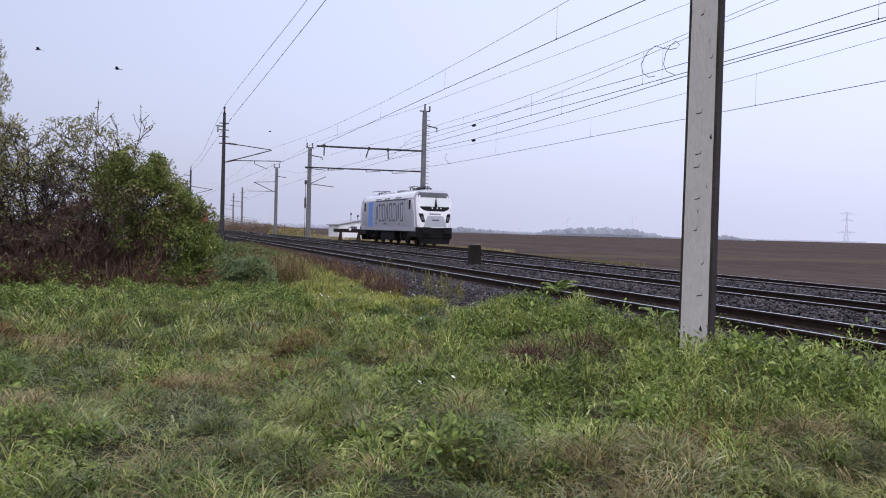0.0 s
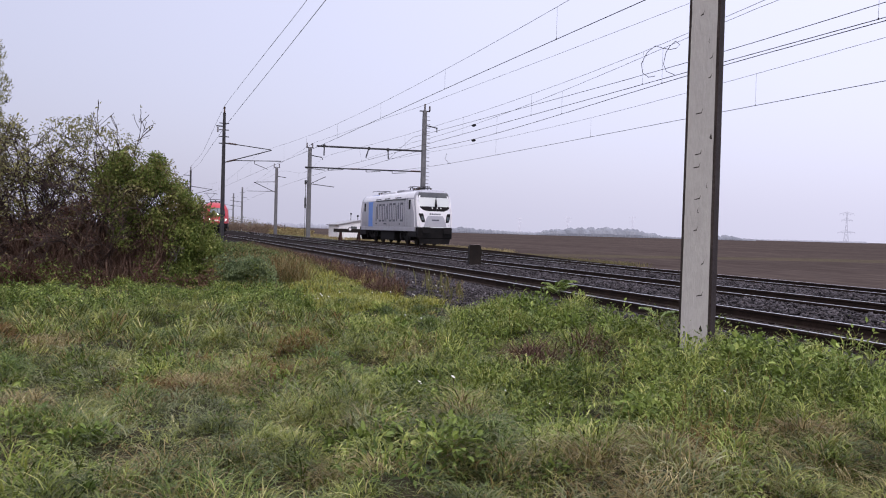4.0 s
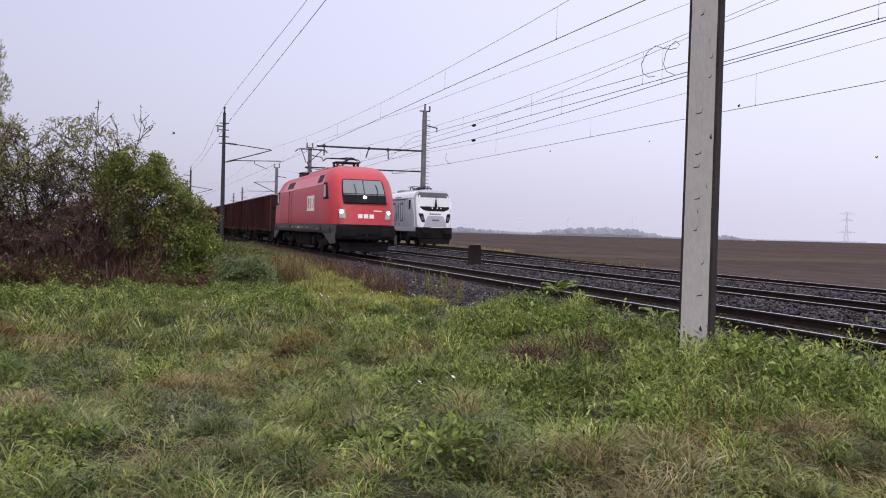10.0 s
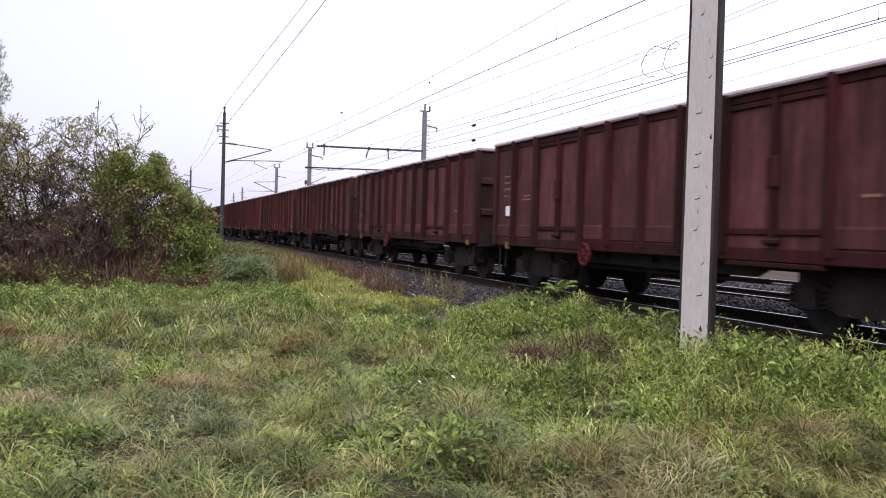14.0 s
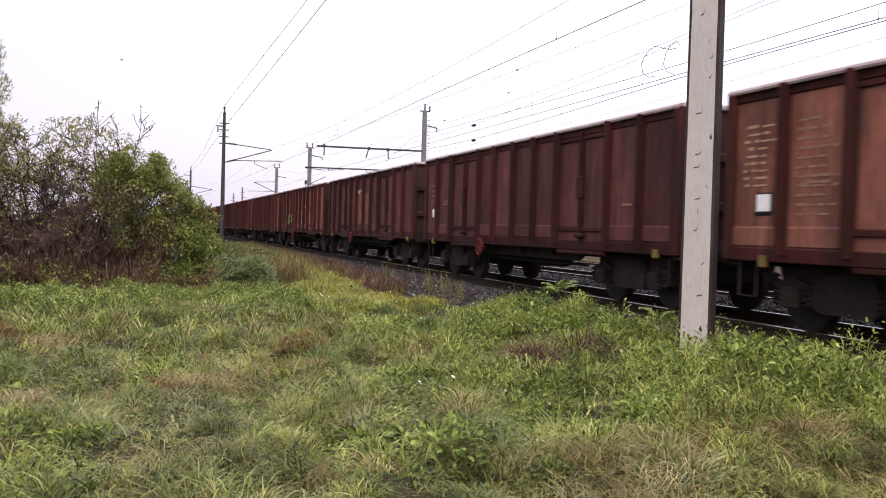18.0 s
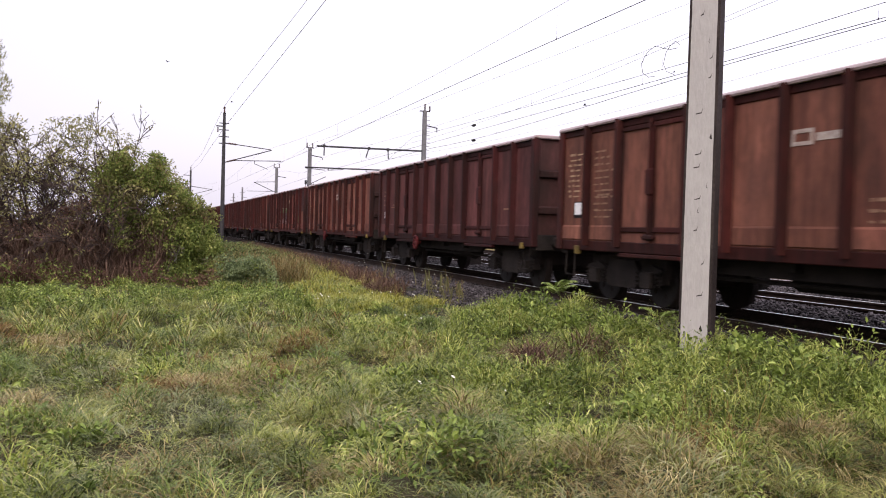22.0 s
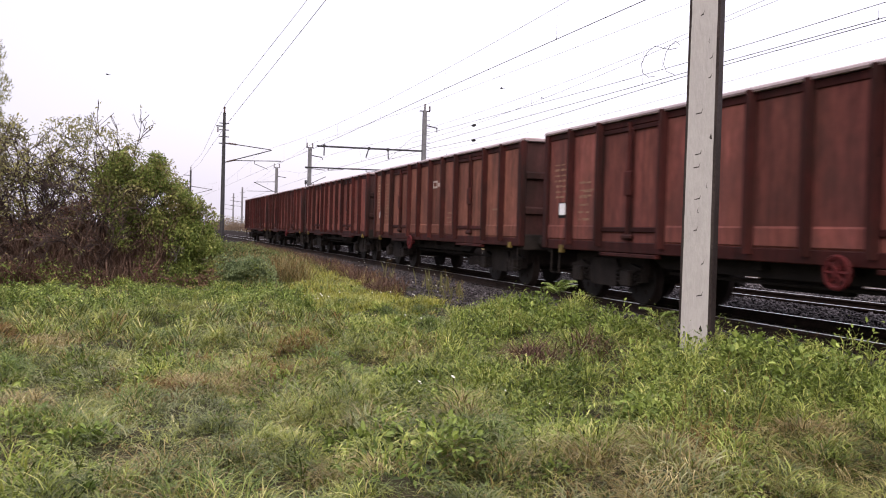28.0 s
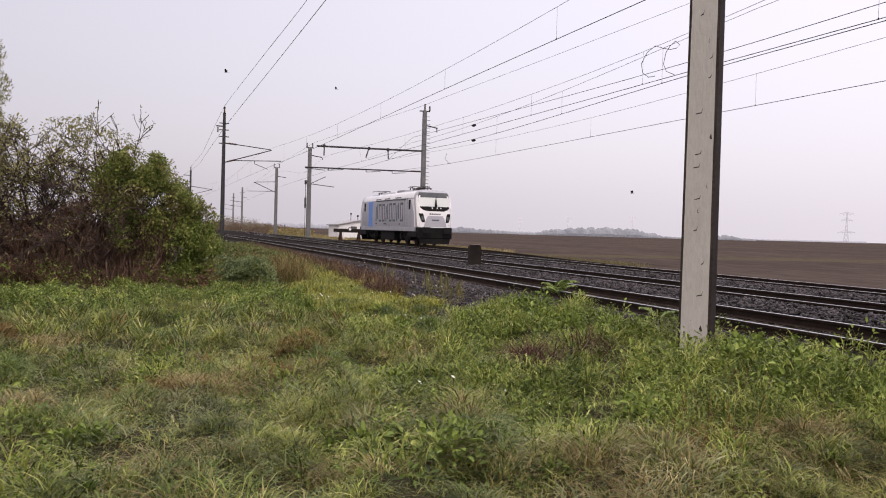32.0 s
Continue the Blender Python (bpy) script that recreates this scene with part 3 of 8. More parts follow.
def make_variants():
    """One wagon of each look; the rest of the train is copied from them."""
    kinds = {}
    for key, tone, extra, wheel_y in (("maroon", "maroon", None, 1.78), ("brown", "brown", None, None), ("rust", "rust", None, 1.72), ("dull", "dull", None, -1.75), ("patched", "maroon", "patched", 1.78)):
        kinds[key] = make_wagon(tone, extra, wheel_y)
    scribble(kinds["patched"], [(0.75, 2.58, 0.28, 0.13), (0.45, 2.66, 0.3, 0.05)], PALE_PAINT)
    scribble(kinds["patched"], [(0.42, 1.6, 0.25, 0.25)], FADED)
    faded_lines(kinds["patched"], 5.36, 5.95, 1.95, 2.6, 6, FADED, 3)
    scribble(kinds["rust"], [(-0.45, 2.44, 0.28, 0.05), (-0.45, 2.60, 0.28, 0.05), (-0.5, 2.44, 0.05, 0.21), (-0.17, 2.44, 0.05, 0.21), (-0.95, 2.48, 0.4, 0.10)], PALE_PAINT)
    faded_lines(kinds["rust"], 5.40, 6.1, 1.95, 2.75, 9, CREAM_PAINT, 5)
    faded_lines(kinds["rust"], 4.35, 5.10, 1.55, 2.75, 11, FADED, 6)
    faded_lines(kinds["rust"], -1.95, -1.4, 1.45, 1.7, 3, FADED, 9)
    faded_lines(kinds["dull"], 5.42, 6.05, 1.95, 2.6, 7, FADED, 7)
    faded_lines(kinds["dull"], 4.4, 5.0, 1.5, 2.2, 6, FADED, 8)
    faded_lines(kinds["maroon"], 5.42, 5.95, 2.05, 2.5, 4, FADED, 12)
    faded_lines(kinds["brown"], 5.42, 6.0, 2.1, 2.6, 4, FADED, 13)
    faded_lines(kinds["brown"], 0.2, 0.8, 2.3, 2.55, 3, FADED, 14)
    a = make_wagon("brown", None, 1.78)
    faded_lines(a, 5.4, 6.05, 1.9, 2.7, 8, FADED, 21)
    faded_lines(a, 4.3, 5.1, 1.45, 2.1, 6, CREAM_PAINT, 22)
    top, low = (lambda f: 1.56 + 0.36 * max(0.0, math.sin(math.pi * min(1, max(0, f)))) ** 0.6), (lambda f: 1.36 + 0.20 * math.sin(math.pi * f) - 0.06 * f)
    for nm, lab, h0, h1, mt in (("spray_stroke", "green spray-painted arc", lambda f: top(f) - 0.035, lambda f: top(f) + 0.035, GREEN_SPRAY), ("spray_stroke", "broad green spray-painted arc", lambda f: low(f) - 0.03, lambda f: low(f) + 0.07, GREEN_SPRAY),
                                ("spray_fill", "pale green spray-painted filling", lambda f: low(f) + 0.09, lambda f: max(low(f) + 0.10, top(f) - 0.05), FADED_GREEN)):
        for side_a, side_b in ((2.16, 3.0), (3.22, 4.08)):
            m = Mesh()
            ys = [side_b - (side_b - side_a) * i / 10 for i in range(11)]
            m.loft([[(-SIDE - 0.043, y, h0((4.08 - y) / 1.92)), (-SIDE - 0.043, y, h1((4.08 - y) / 1.92)), (-SIDE - 0.037, y, h1((4.08 - y) / 1.92)), (-SIDE - 0.037, y, h0((4.08 - y) / 1.92))] for y in ys])
            part(nm, m, mt, a, lab)
    ys = [-0.9 + 0.07 * k for k in range(11)]
    rag = lambda y, q: 0.04 * math.sin(11 * y + q) + 0.025 * math.sin(29 * y + 2 * q)
    for nm, lab, f0, f1, mt, lift in (("spray_fill", "thin pale cloud of spray paint", lambda y: 1.50 + rag(y, 1), lambda y: 2.06 + rag(y, 4), THIN_SPRAY, 0), ("spray_stroke", "white spray-painted stroke", lambda y: 2.02 + 0.09 * math.sin(5.5 * y), lambda y: 2.07 + 0.09 * math.sin(5.5 * y) + 0.02 * math.sin(17 * y), PALE_PAINT, 0.004),
                                      ("spray_stroke", "white spray-painted stroke", lambda y: 1.92 - 0.05 * math.sin(6 * y), lambda y: 1.95 - 0.05 * math.sin(6 * y), PALE_PAINT, 0.004), ("spray_stroke", "white spray-painted stroke", lambda y: 1.47 + 0.07 * math.sin(8 * y + 1), lambda y: 1.53 + 0.07 * math.sin(8 * y + 1), PALE_PAINT, 0.004)):
        m = Mesh()
        m.loft([[(-SIDE - 0.009 - lift, y, f0(y)), (-SIDE - 0.009 - lift, y, f1(y)), (-SIDE - 0.005, y, f1(y)), (-SIDE - 0.005, y, f0(y))] for y in ys])
        part(nm, m, mt, a, lab)
    scribble(a, [(-1.98, 2.20, 0.8, 0.13)], CREAM_PAINT)
    faded_lines(a, -3.1, -2.35, 1.5, 1.85, 4, CREAM_PAINT, 41)
    kinds["sprayed"] = a
    b = make_wagon("brown")
    xs = (-SIDE - 0.012, -SIDE - 0.008)
    for a0, a1 in ((-0.94, -0.12), (0.06, 1.0), (1.2, 2.02)):
        part("repaint", Mesh().box(-SIDE - 0.006, -SIDE - 0.002, a0 - 0.05, a1 + 0.06, 1.32, TOP_Z - 0.22 if a0 > 0 else 2.0), DARK_MAROON if a0 > 0 else SLATE_SPRAY, b, "dark repainted panel")
        n = 12
        ys = [a0 + (a1 - a0) * k / n for k in range(n + 1)]
        ring = a0 > 1.1

        def band(name, f0, f1, mt, lab, lift=0.0):
            m = Mesh()
            m.loft([[(xs[0] - lift, y, f0(y)), (xs[0] - lift, y, f1(y)), (xs[1], y, f1(y)), (xs[1], y, f0(y))] for y in ys])
            part(name, m, mt, b, lab)
        wave = lambda y: 0.035 * math.sin(9 * y) + 0.02 * math.sin(23 * y)
        scallop = lambda y: 1.36 + 0.10 * abs(math.sin(3.6 * y + 0.4)) + 0.02 * math.sin(31 * y)
        if ring:
            loop = [(0.5 * (a0 + a1) + 0.33 * math.cos(q * math.pi / 8), 2.14 + 0.15 * math.sin(q * math.pi / 8)) for q in range(17)]
            m = Mesh()
            m.loft([[(xs[0], y, z), (xs[0], y + 0.05 * (1 if y > 0.5 * (a0 + a1) else -1), z + (0.05 if z > 2.14 else -0.05)), (xs[1], y + 0.05 * (1 if y > 0.5 * (a0 + a1) else -1), z + (0.05 if z > 2.14 else -0.05)), (xs[1], y, z)] for y, z in loop])
            part("spray_stroke", m, GREEN_SPRAY, b, "green spray-painted ring")
        else:
            band("mural_band", lambda y: 2.03 + wave(y), lambda y: 2.27 + 0.4 * wave(y + 1), GREEN_SPRAY, "green band of spray paint")
            band("mural_edge", lambda y: 2.275 + 0.4 * wave(y + 1), lambda y: 2.305 + 0.4 * wave(y + 1), PALE_PAINT, "white outline of spray paint")
        band("mural_band", scallop, lambda y: 1.62 + 1.6 * wave(y), PINK_SPRAY, "pale pink cloud of spray paint")
        band("mural_edge", lambda y: scallop(y) - 0.03, lambda y: scallop(y), PALE_PAINT, "white scalloped outline of spray paint", 0.002)
    faded_lines(b, 5.4, 6.0, 1.6, 2.3, 7, PALE_PAINT, 31)
    faded_lines(b, 4.35, 5.0, 1.3, 1.9, 7, FADED, 32)
    faded_lines(b, 2.35, 2.85, 1.8, 2.4, 6, PALE_PAINT, 33)
    scribble(b, [(-1.95, 2.55, 0.8, 0.2)], CREAM_PAINT)
    for a0, a1, z0, mt, lab in ((-5.26, -4.32, 1.42, DARK_MAROON, "dark repainted panel"), (-6.30, -5.40, 2.05, DARK_MAROON, "dark repainted panel"), (-6.30, -5.40, 1.25, PATCH_RUST, "patch of bare orange rust")):
        part("repaint", Mesh().box(-SIDE - 0.006, -SIDE - 0.002, a0, a1, z0, 2.04 if mt is PATCH_RUST else TOP_Z - 0.22), mt, b, lab)
    m = Mesh()
    m.loft([[(-SIDE - 0.012, y, 1.46 + 0.02 * math.sin(17 * y)), (-SIDE - 0.012, y, 1.72 + 0.13 * math.exp(-((y + 4.62) / 0.14) ** 2) + 0.02 * math.sin(21 * y)), (-SIDE - 0.008, y, 1.72 + 0.13 * math.exp(-((y + 4.62) / 0.14) ** 2) + 0.02 * math.sin(21 * y)), (-SIDE - 0.008, y, 1.46 + 0.02 * math.sin(17 * y))] for y in [-5.14 + 0.07 * k for k in range(11)]])
    part("paint_mark", m, YELLOW_SPRAY, b, "dull yellow blot of spray paint")
    kinds["mural"] = b
    return kinds


ORDER = ["maroon", "maroon", "maroon", "maroon", "dull", "rust", "maroon", "patched", "sprayed", "brown", "rust", "maroon", "rust", "mural", "rust", "dull", "rust", "dull", "rust", "brown", "dull", "brown"]
WAGON_AT = [18.1 + 14.04 * (i + 1) - 6.4 for i in range(22)]
KINDS = make_variants()
WAGONS, used = [], set()
for key in ORDER:
    if key in used:
        WAGONS.append(copy_thing(KINDS[key], pose(9.3, 200, 0)))
    else:
        used.add(key)
        WAGONS.append(KINDS[key])


# ---------------------------------------------------------------- locomotives
def hull(levels, front, rear, stations=6, cols=14):
    """A closed shell: half width by height, with a shaped face at each end."""
    m = Mesh()
    ring = [(-w, z) for z, w in levels] + [(w, z) for z, w in reversed(levels)]
    rows = []
    for k in range(stations + 1):
        f = k / stations
        rows.append([(x, front(x, z) * (1 - f) + rear(x, z) * f, z) for x, z in ring])
    m.loft(rows, cap=False)
    for face in (front, rear):
        for (z0, w0), (z1, w1) in zip(levels[:-1], levels[1:]):
            for i in range(cols):
                a, b = -1 + 2 * i / cols, -1 + 2 * (i + 1) / cols
                m.add([(a * w0, face(a * w0, z0), z0), (b * w0, face(b * w0, z0), z0), (b * w1, face(b * w1, z1), z1), (a * w1, face(a * w1, z1), z1)], [(0, 1, 2, 3)])
    return m


def weld(ob, dist=0.0008):
    bm = bmesh.new()
    bm.from_mesh(ob.data)
    bmesh.ops.remove_doubles(bm, verts=bm.verts, dist=dist)
    bmesh.ops.recalc_face_normals(bm, faces=bm.faces)
    bm.to_mesh(ob.data)
    bm.free()
    ob.data.polygons.foreach_set("use_smooth", [True] * len(ob.data.polygons))
    ob.data.set_sharp_from_angle(angle=radians(42))
    return ob


def face_patch(rows, face, out, sign, cols=10, thick=0.03):
    """A panel that follows a face: rows of (height, left, right)."""
    m = Mesh()
    n = cols + 1
    grid = [[(x, face(x, z) + sign * d, z) for x in [l + (r - l) * i / cols for i in range(n)]] for d in (out, out - thick) for z, l, r in rows]
    k = len(rows)
    vs = [q for g in grid for q in g]
    fs = []
    for layer in (0, 1):
        for a in range(k - 1):
            for i in range(cols):
                o = layer * k * n
                q = (o + a * n + i, o + a * n + i + 1, o + (a + 1) * n + i + 1, o + (a + 1) * n + i)
                fs.append(q if layer == 0 else q[::-1])
    rim = [i for i in range(n)] + [a * n + n - 1 for a in range(1, k)] + [(k - 1) * n + i for i in range(n - 2, -1, -1)] + [a * n for a in range(k - 2, 0, -1)]
    for i, a in enumerate(rim):
        b = rim[(i + 1) % len(rim)]
        fs.append((a, b, b + k * n, a + k * n))
    return m.add(vs, fs)


RED = mat("red_locomotive_paint", (0.43, 0.036, 0.047), (0.39, 0.033, 0.043), 0.7, 0.42, spec=0.35, stain=(0.42, 0.055, 0.062), sscale=0.9, samount=0.4, stretch=(1, 0.5, 1), fine=0.08, streak=0.08)
# pinker than the sides: reflected sky light is put into this red
RED_ROOF = mat("sky_lit_red_roof", (0.58, 0.105, 0.125), (0.53, 0.095, 0.115), 0.8, 0.35, spec=0.45, stain=(0.38, 0.07, 0.07), sscale=1.2, samount=0.4, fine=0.08, coat=0.12)
SKIRT = mat("grey_skirt_paint", (0.058, 0.057, 0.061), (0.078, 0.075, 0.077), 1.2, 0.6, stain=(0.07, 0.06, 0.055), sscale=1.5, fine=0.15)
GRIMY = mat("grimy_bogie_paint", (0.013, 0.012, 0.012), (0.024, 0.021, 0.020), 2.5, 0.85, stain=(0.008, 0.007, 0.007), sscale=3)
GRILLE = mat("dark_red_grille", (0.022, 0.010, 0.011), (0.032, 0.013, 0.014), 3, 0.6)
GLASS = glass_mat("tinted_cab_glass", (0.06, 0.075, 0.085), 0.04)
# pale base colours stand for the sky mirrored in the panes
GLASS_PALE = glass_mat("reflection_pale_cab_glass", (0.15, 0.17, 0.175), 0.12)
GLASS_BRIGHT = glass_mat("reflection_bright_cab_glass", (0.50, 0.53, 0.53), 0.12)
LAMP_LIT = mat("lit_headlamp", (1, 0.95, 0.8), (1, 0.95, 0.8), 1, 0.3, fine=0, glow=(1.0, 0.93, 0.78), power=14)
LAMP_LENS = mat("clear_lamp_lens", (0.55, 0.56, 0.55), (0.6, 0.6, 0.6), 5, 0.15, fine=0.05)
LAMP_CASE = mat("grey_lamp_housing", (0.30, 0.30, 0.30), (0.36, 0.36, 0.35), 5, 0.2, fine=0.05, spec=0.4)
LETTER = mat("off_white_lettering", (0.80, 0.78, 0.74), (0.72, 0.7, 0.66), 4, 0.5, fine=0.05)
WHITE = mat("white_locomotive_paint", (0.72, 0.72, 0.76), (0.66, 0.66, 0.70), 0.8, 0.4, stain=(0.5, 0.5, 0.52), sscale=0.8, samount=0.2, fine=0.04, coat=0.2)
SILVER = mat("silver_grey_paint", (0.335, 0.34, 0.385), (0.385, 0.39, 0.435), 0.7, 0.42, 0.1, stain=(0.28, 0.28, 0.31), sscale=0.9, samount=0.3, fine=0.05)
BLUE = mat("sky_blue_paint", (0.10, 0.22, 0.58), (0.12, 0.25, 0.62), 0.8, 0.4, fine=0.05)
CAP_GREY = mat("dark_grey_roof_cap", (0.07, 0.075, 0.085), (0.09, 0.095, 0.1), 1.5, 0.5)
LETTER_DARK = mat("slate_lettering", (0.07, 0.075, 0.10), (0.10, 0.105, 0.13), 4, 0.5, fine=0.05)


def pantograph(parent, y, raised, z0, rise):
    p = part("pantograph", Mesh().box(-0.6, 0.6, y - 0.5, y + 0.5, z0 + 0.22, z0 + 0.28, 0.02), STEEL_DARK, parent, "raised pantograph" if raised else "folded pantograph")
    for sx in (-0.5, 0.5):
        for dy in (-0.4, 0.4):
            i = Mesh().lathe((sx, y + dy, z0), (sx, y + dy, z0 + 0.23), [(0, 0.05), (0.2, 0.09), (0.4, 0.05), (0.6, 0.09), (0.8, 0.05), (1, 0.05)], 8)
            part("insulator", i, PORCELAIN, p)
    a = Mesh()
    if raised:
        knee, head = (0, y + 0.95, z0 + 0.28 + rise * 0.42), (0, y - 0.35, z0 + rise)
        a.cyl((0, y - 0.35, z0 + 0.28), knee, 0.055, 0.045, 8)
        for sx in (-0.35, 0.35):
            a.cyl((sx * 0.25, knee[1], knee[2]), (sx * 1.75, head[1], head[2] - 0.03), 0.028, 0.02, 6)
        a.cyl((0.12, y - 0.1, z0 + 0.3), (0.12, knee[1], knee[2] - 0.15), 0.015, n=5)
        hy, hz = head[1], head[2]
    else:
        a.cyl((0, y + 0.9, z0 + 0.3), (0, y - 1.1, z0 + 0.42), 0.055, 0.045, 8)
        for sx in (-0.35, 0.35):
            a.cyl((sx * 0.4, y - 1.1, z0 + 0.42), (sx, y + 1.0, z0 + 0.5), 0.028, 0.02, 6)
        hy, hz = y + 1.0, z0 + 0.52
    part("arm", a, STEEL_DARK, p)
    h = Mesh()
    for dy in (-0.18, 0.18):
        h.tube([(-0.95, hy + dy, hz - 0.16), (-0.8, hy + dy, hz - 0.03), (-0.62, hy + dy, hz), (0.62, hy + dy, hz), (0.8, hy + dy, hz - 0.03), (0.95, hy + dy, hz - 0.16)], 0.022, 6)
    h.cyl((-0.5, hy - 0.18, hz - 0.03), (-0.5, hy + 0.18, hz - 0.03), 0.02, n=6)
    h.cyl((0.5, hy - 0.18, hz - 0.03), (0.5, hy + 0.18, hz - 0.03), 0.02, n=6)
    part("contact_strip", h, STEEL_DARK, p)
    return p


def loco_bogie(parent, y, base, radius, colour):
    bg = part("bogie", Mesh().box(-1.0, 1.0, y - 0.3, y + 0.3, 0.5, 0.95, 0.05), BLACK, parent, "sooty power bogie")
    for side in (-1, 1):
        f = Mesh()
        h = base / 2
        x0, x1 = sorted((side * 1.0, side * 1.14))
        f.prism([(y - h - 0.55, 0.55), (y - h - 0.5, 0.85), (y - h + 0.4, 0.92), (y - 0.6, 0.72), (y + 0.6, 0.72), (y + h - 0.4, 0.92), (y + h + 0.5, 0.85), (y + h + 0.55, 0.55), (y + h - 0.4, 0.55), (y + 0.5, 0.40), (y - 0.5, 0.40), (y - h + 0.4, 0.55)], "x", x0, x1)
        part("side_frame", f, colour, bg)
        for dy in (-h, h):
            part("axle_box", Mesh().box(*sorted((side * 1.14, side * 1.28)), y + dy - 0.22, y + dy + 0.22, 0.40, 0.80, 0.04), colour, bg)
        d = Mesh().cyl((side * 1.18, y - 0.75, 0.50), (side * 1.18, y + 0.45, 0.95), 0.05, n=8)
        part("damper", d, GRIMY, bg)
        for dy in (-0.28, 0.28):
            part("coil_spring", Mesh().lathe((side * 1.1, y + dy, 0.62), (side * 1.1, y + dy, 1.05), [(k / 12, 0.11 if k % 2 else 0.14) for k in range(13)], 10), BLACK, bg)
    for dy in (-base / 2, base / 2):
        w = Mesh()
        w.cyl((-1.1, 0, 0), (1.1, 0, 0), 0.1, n=8)
        for side in (-1, 1):
            xa = side * 0.7525
            w.lathe((xa - side * 0.075, 0, 0), (xa + side * 0.07, 0, 0), [(0, radius + 0.03), (0.18, radius + 0.03), (0.25, radius), (1, radius - 0.004)], 28)
            for a in range(6):
                c, s = math.cos(a * 1.0472), math.sin(a * 1.0472)
                w.cyl((xa + side * 0.07, radius * 0.6 * c, radius * 0.6 * s), (xa + side * 0.08, radius * 0.6 * c, radius * 0.6 * s), 0.06, n=6)
        ws = part("wheelset", w, WHEEL, bg, "driven axle with two wheels", smooth=True)
        ws.location = (0, y + dy, radius)
        ws["roll"] = radius
    return bg


def bars(parent, name, rows, x, material, label):
    """Plain upright blocks standing for a painted brand: (y, length, z, height)."""
    for y, a, z, b in rows:
        part(name, Mesh().box(x - 0.006, x + 0.002, y, y + a, z, z + b), material, parent, label)


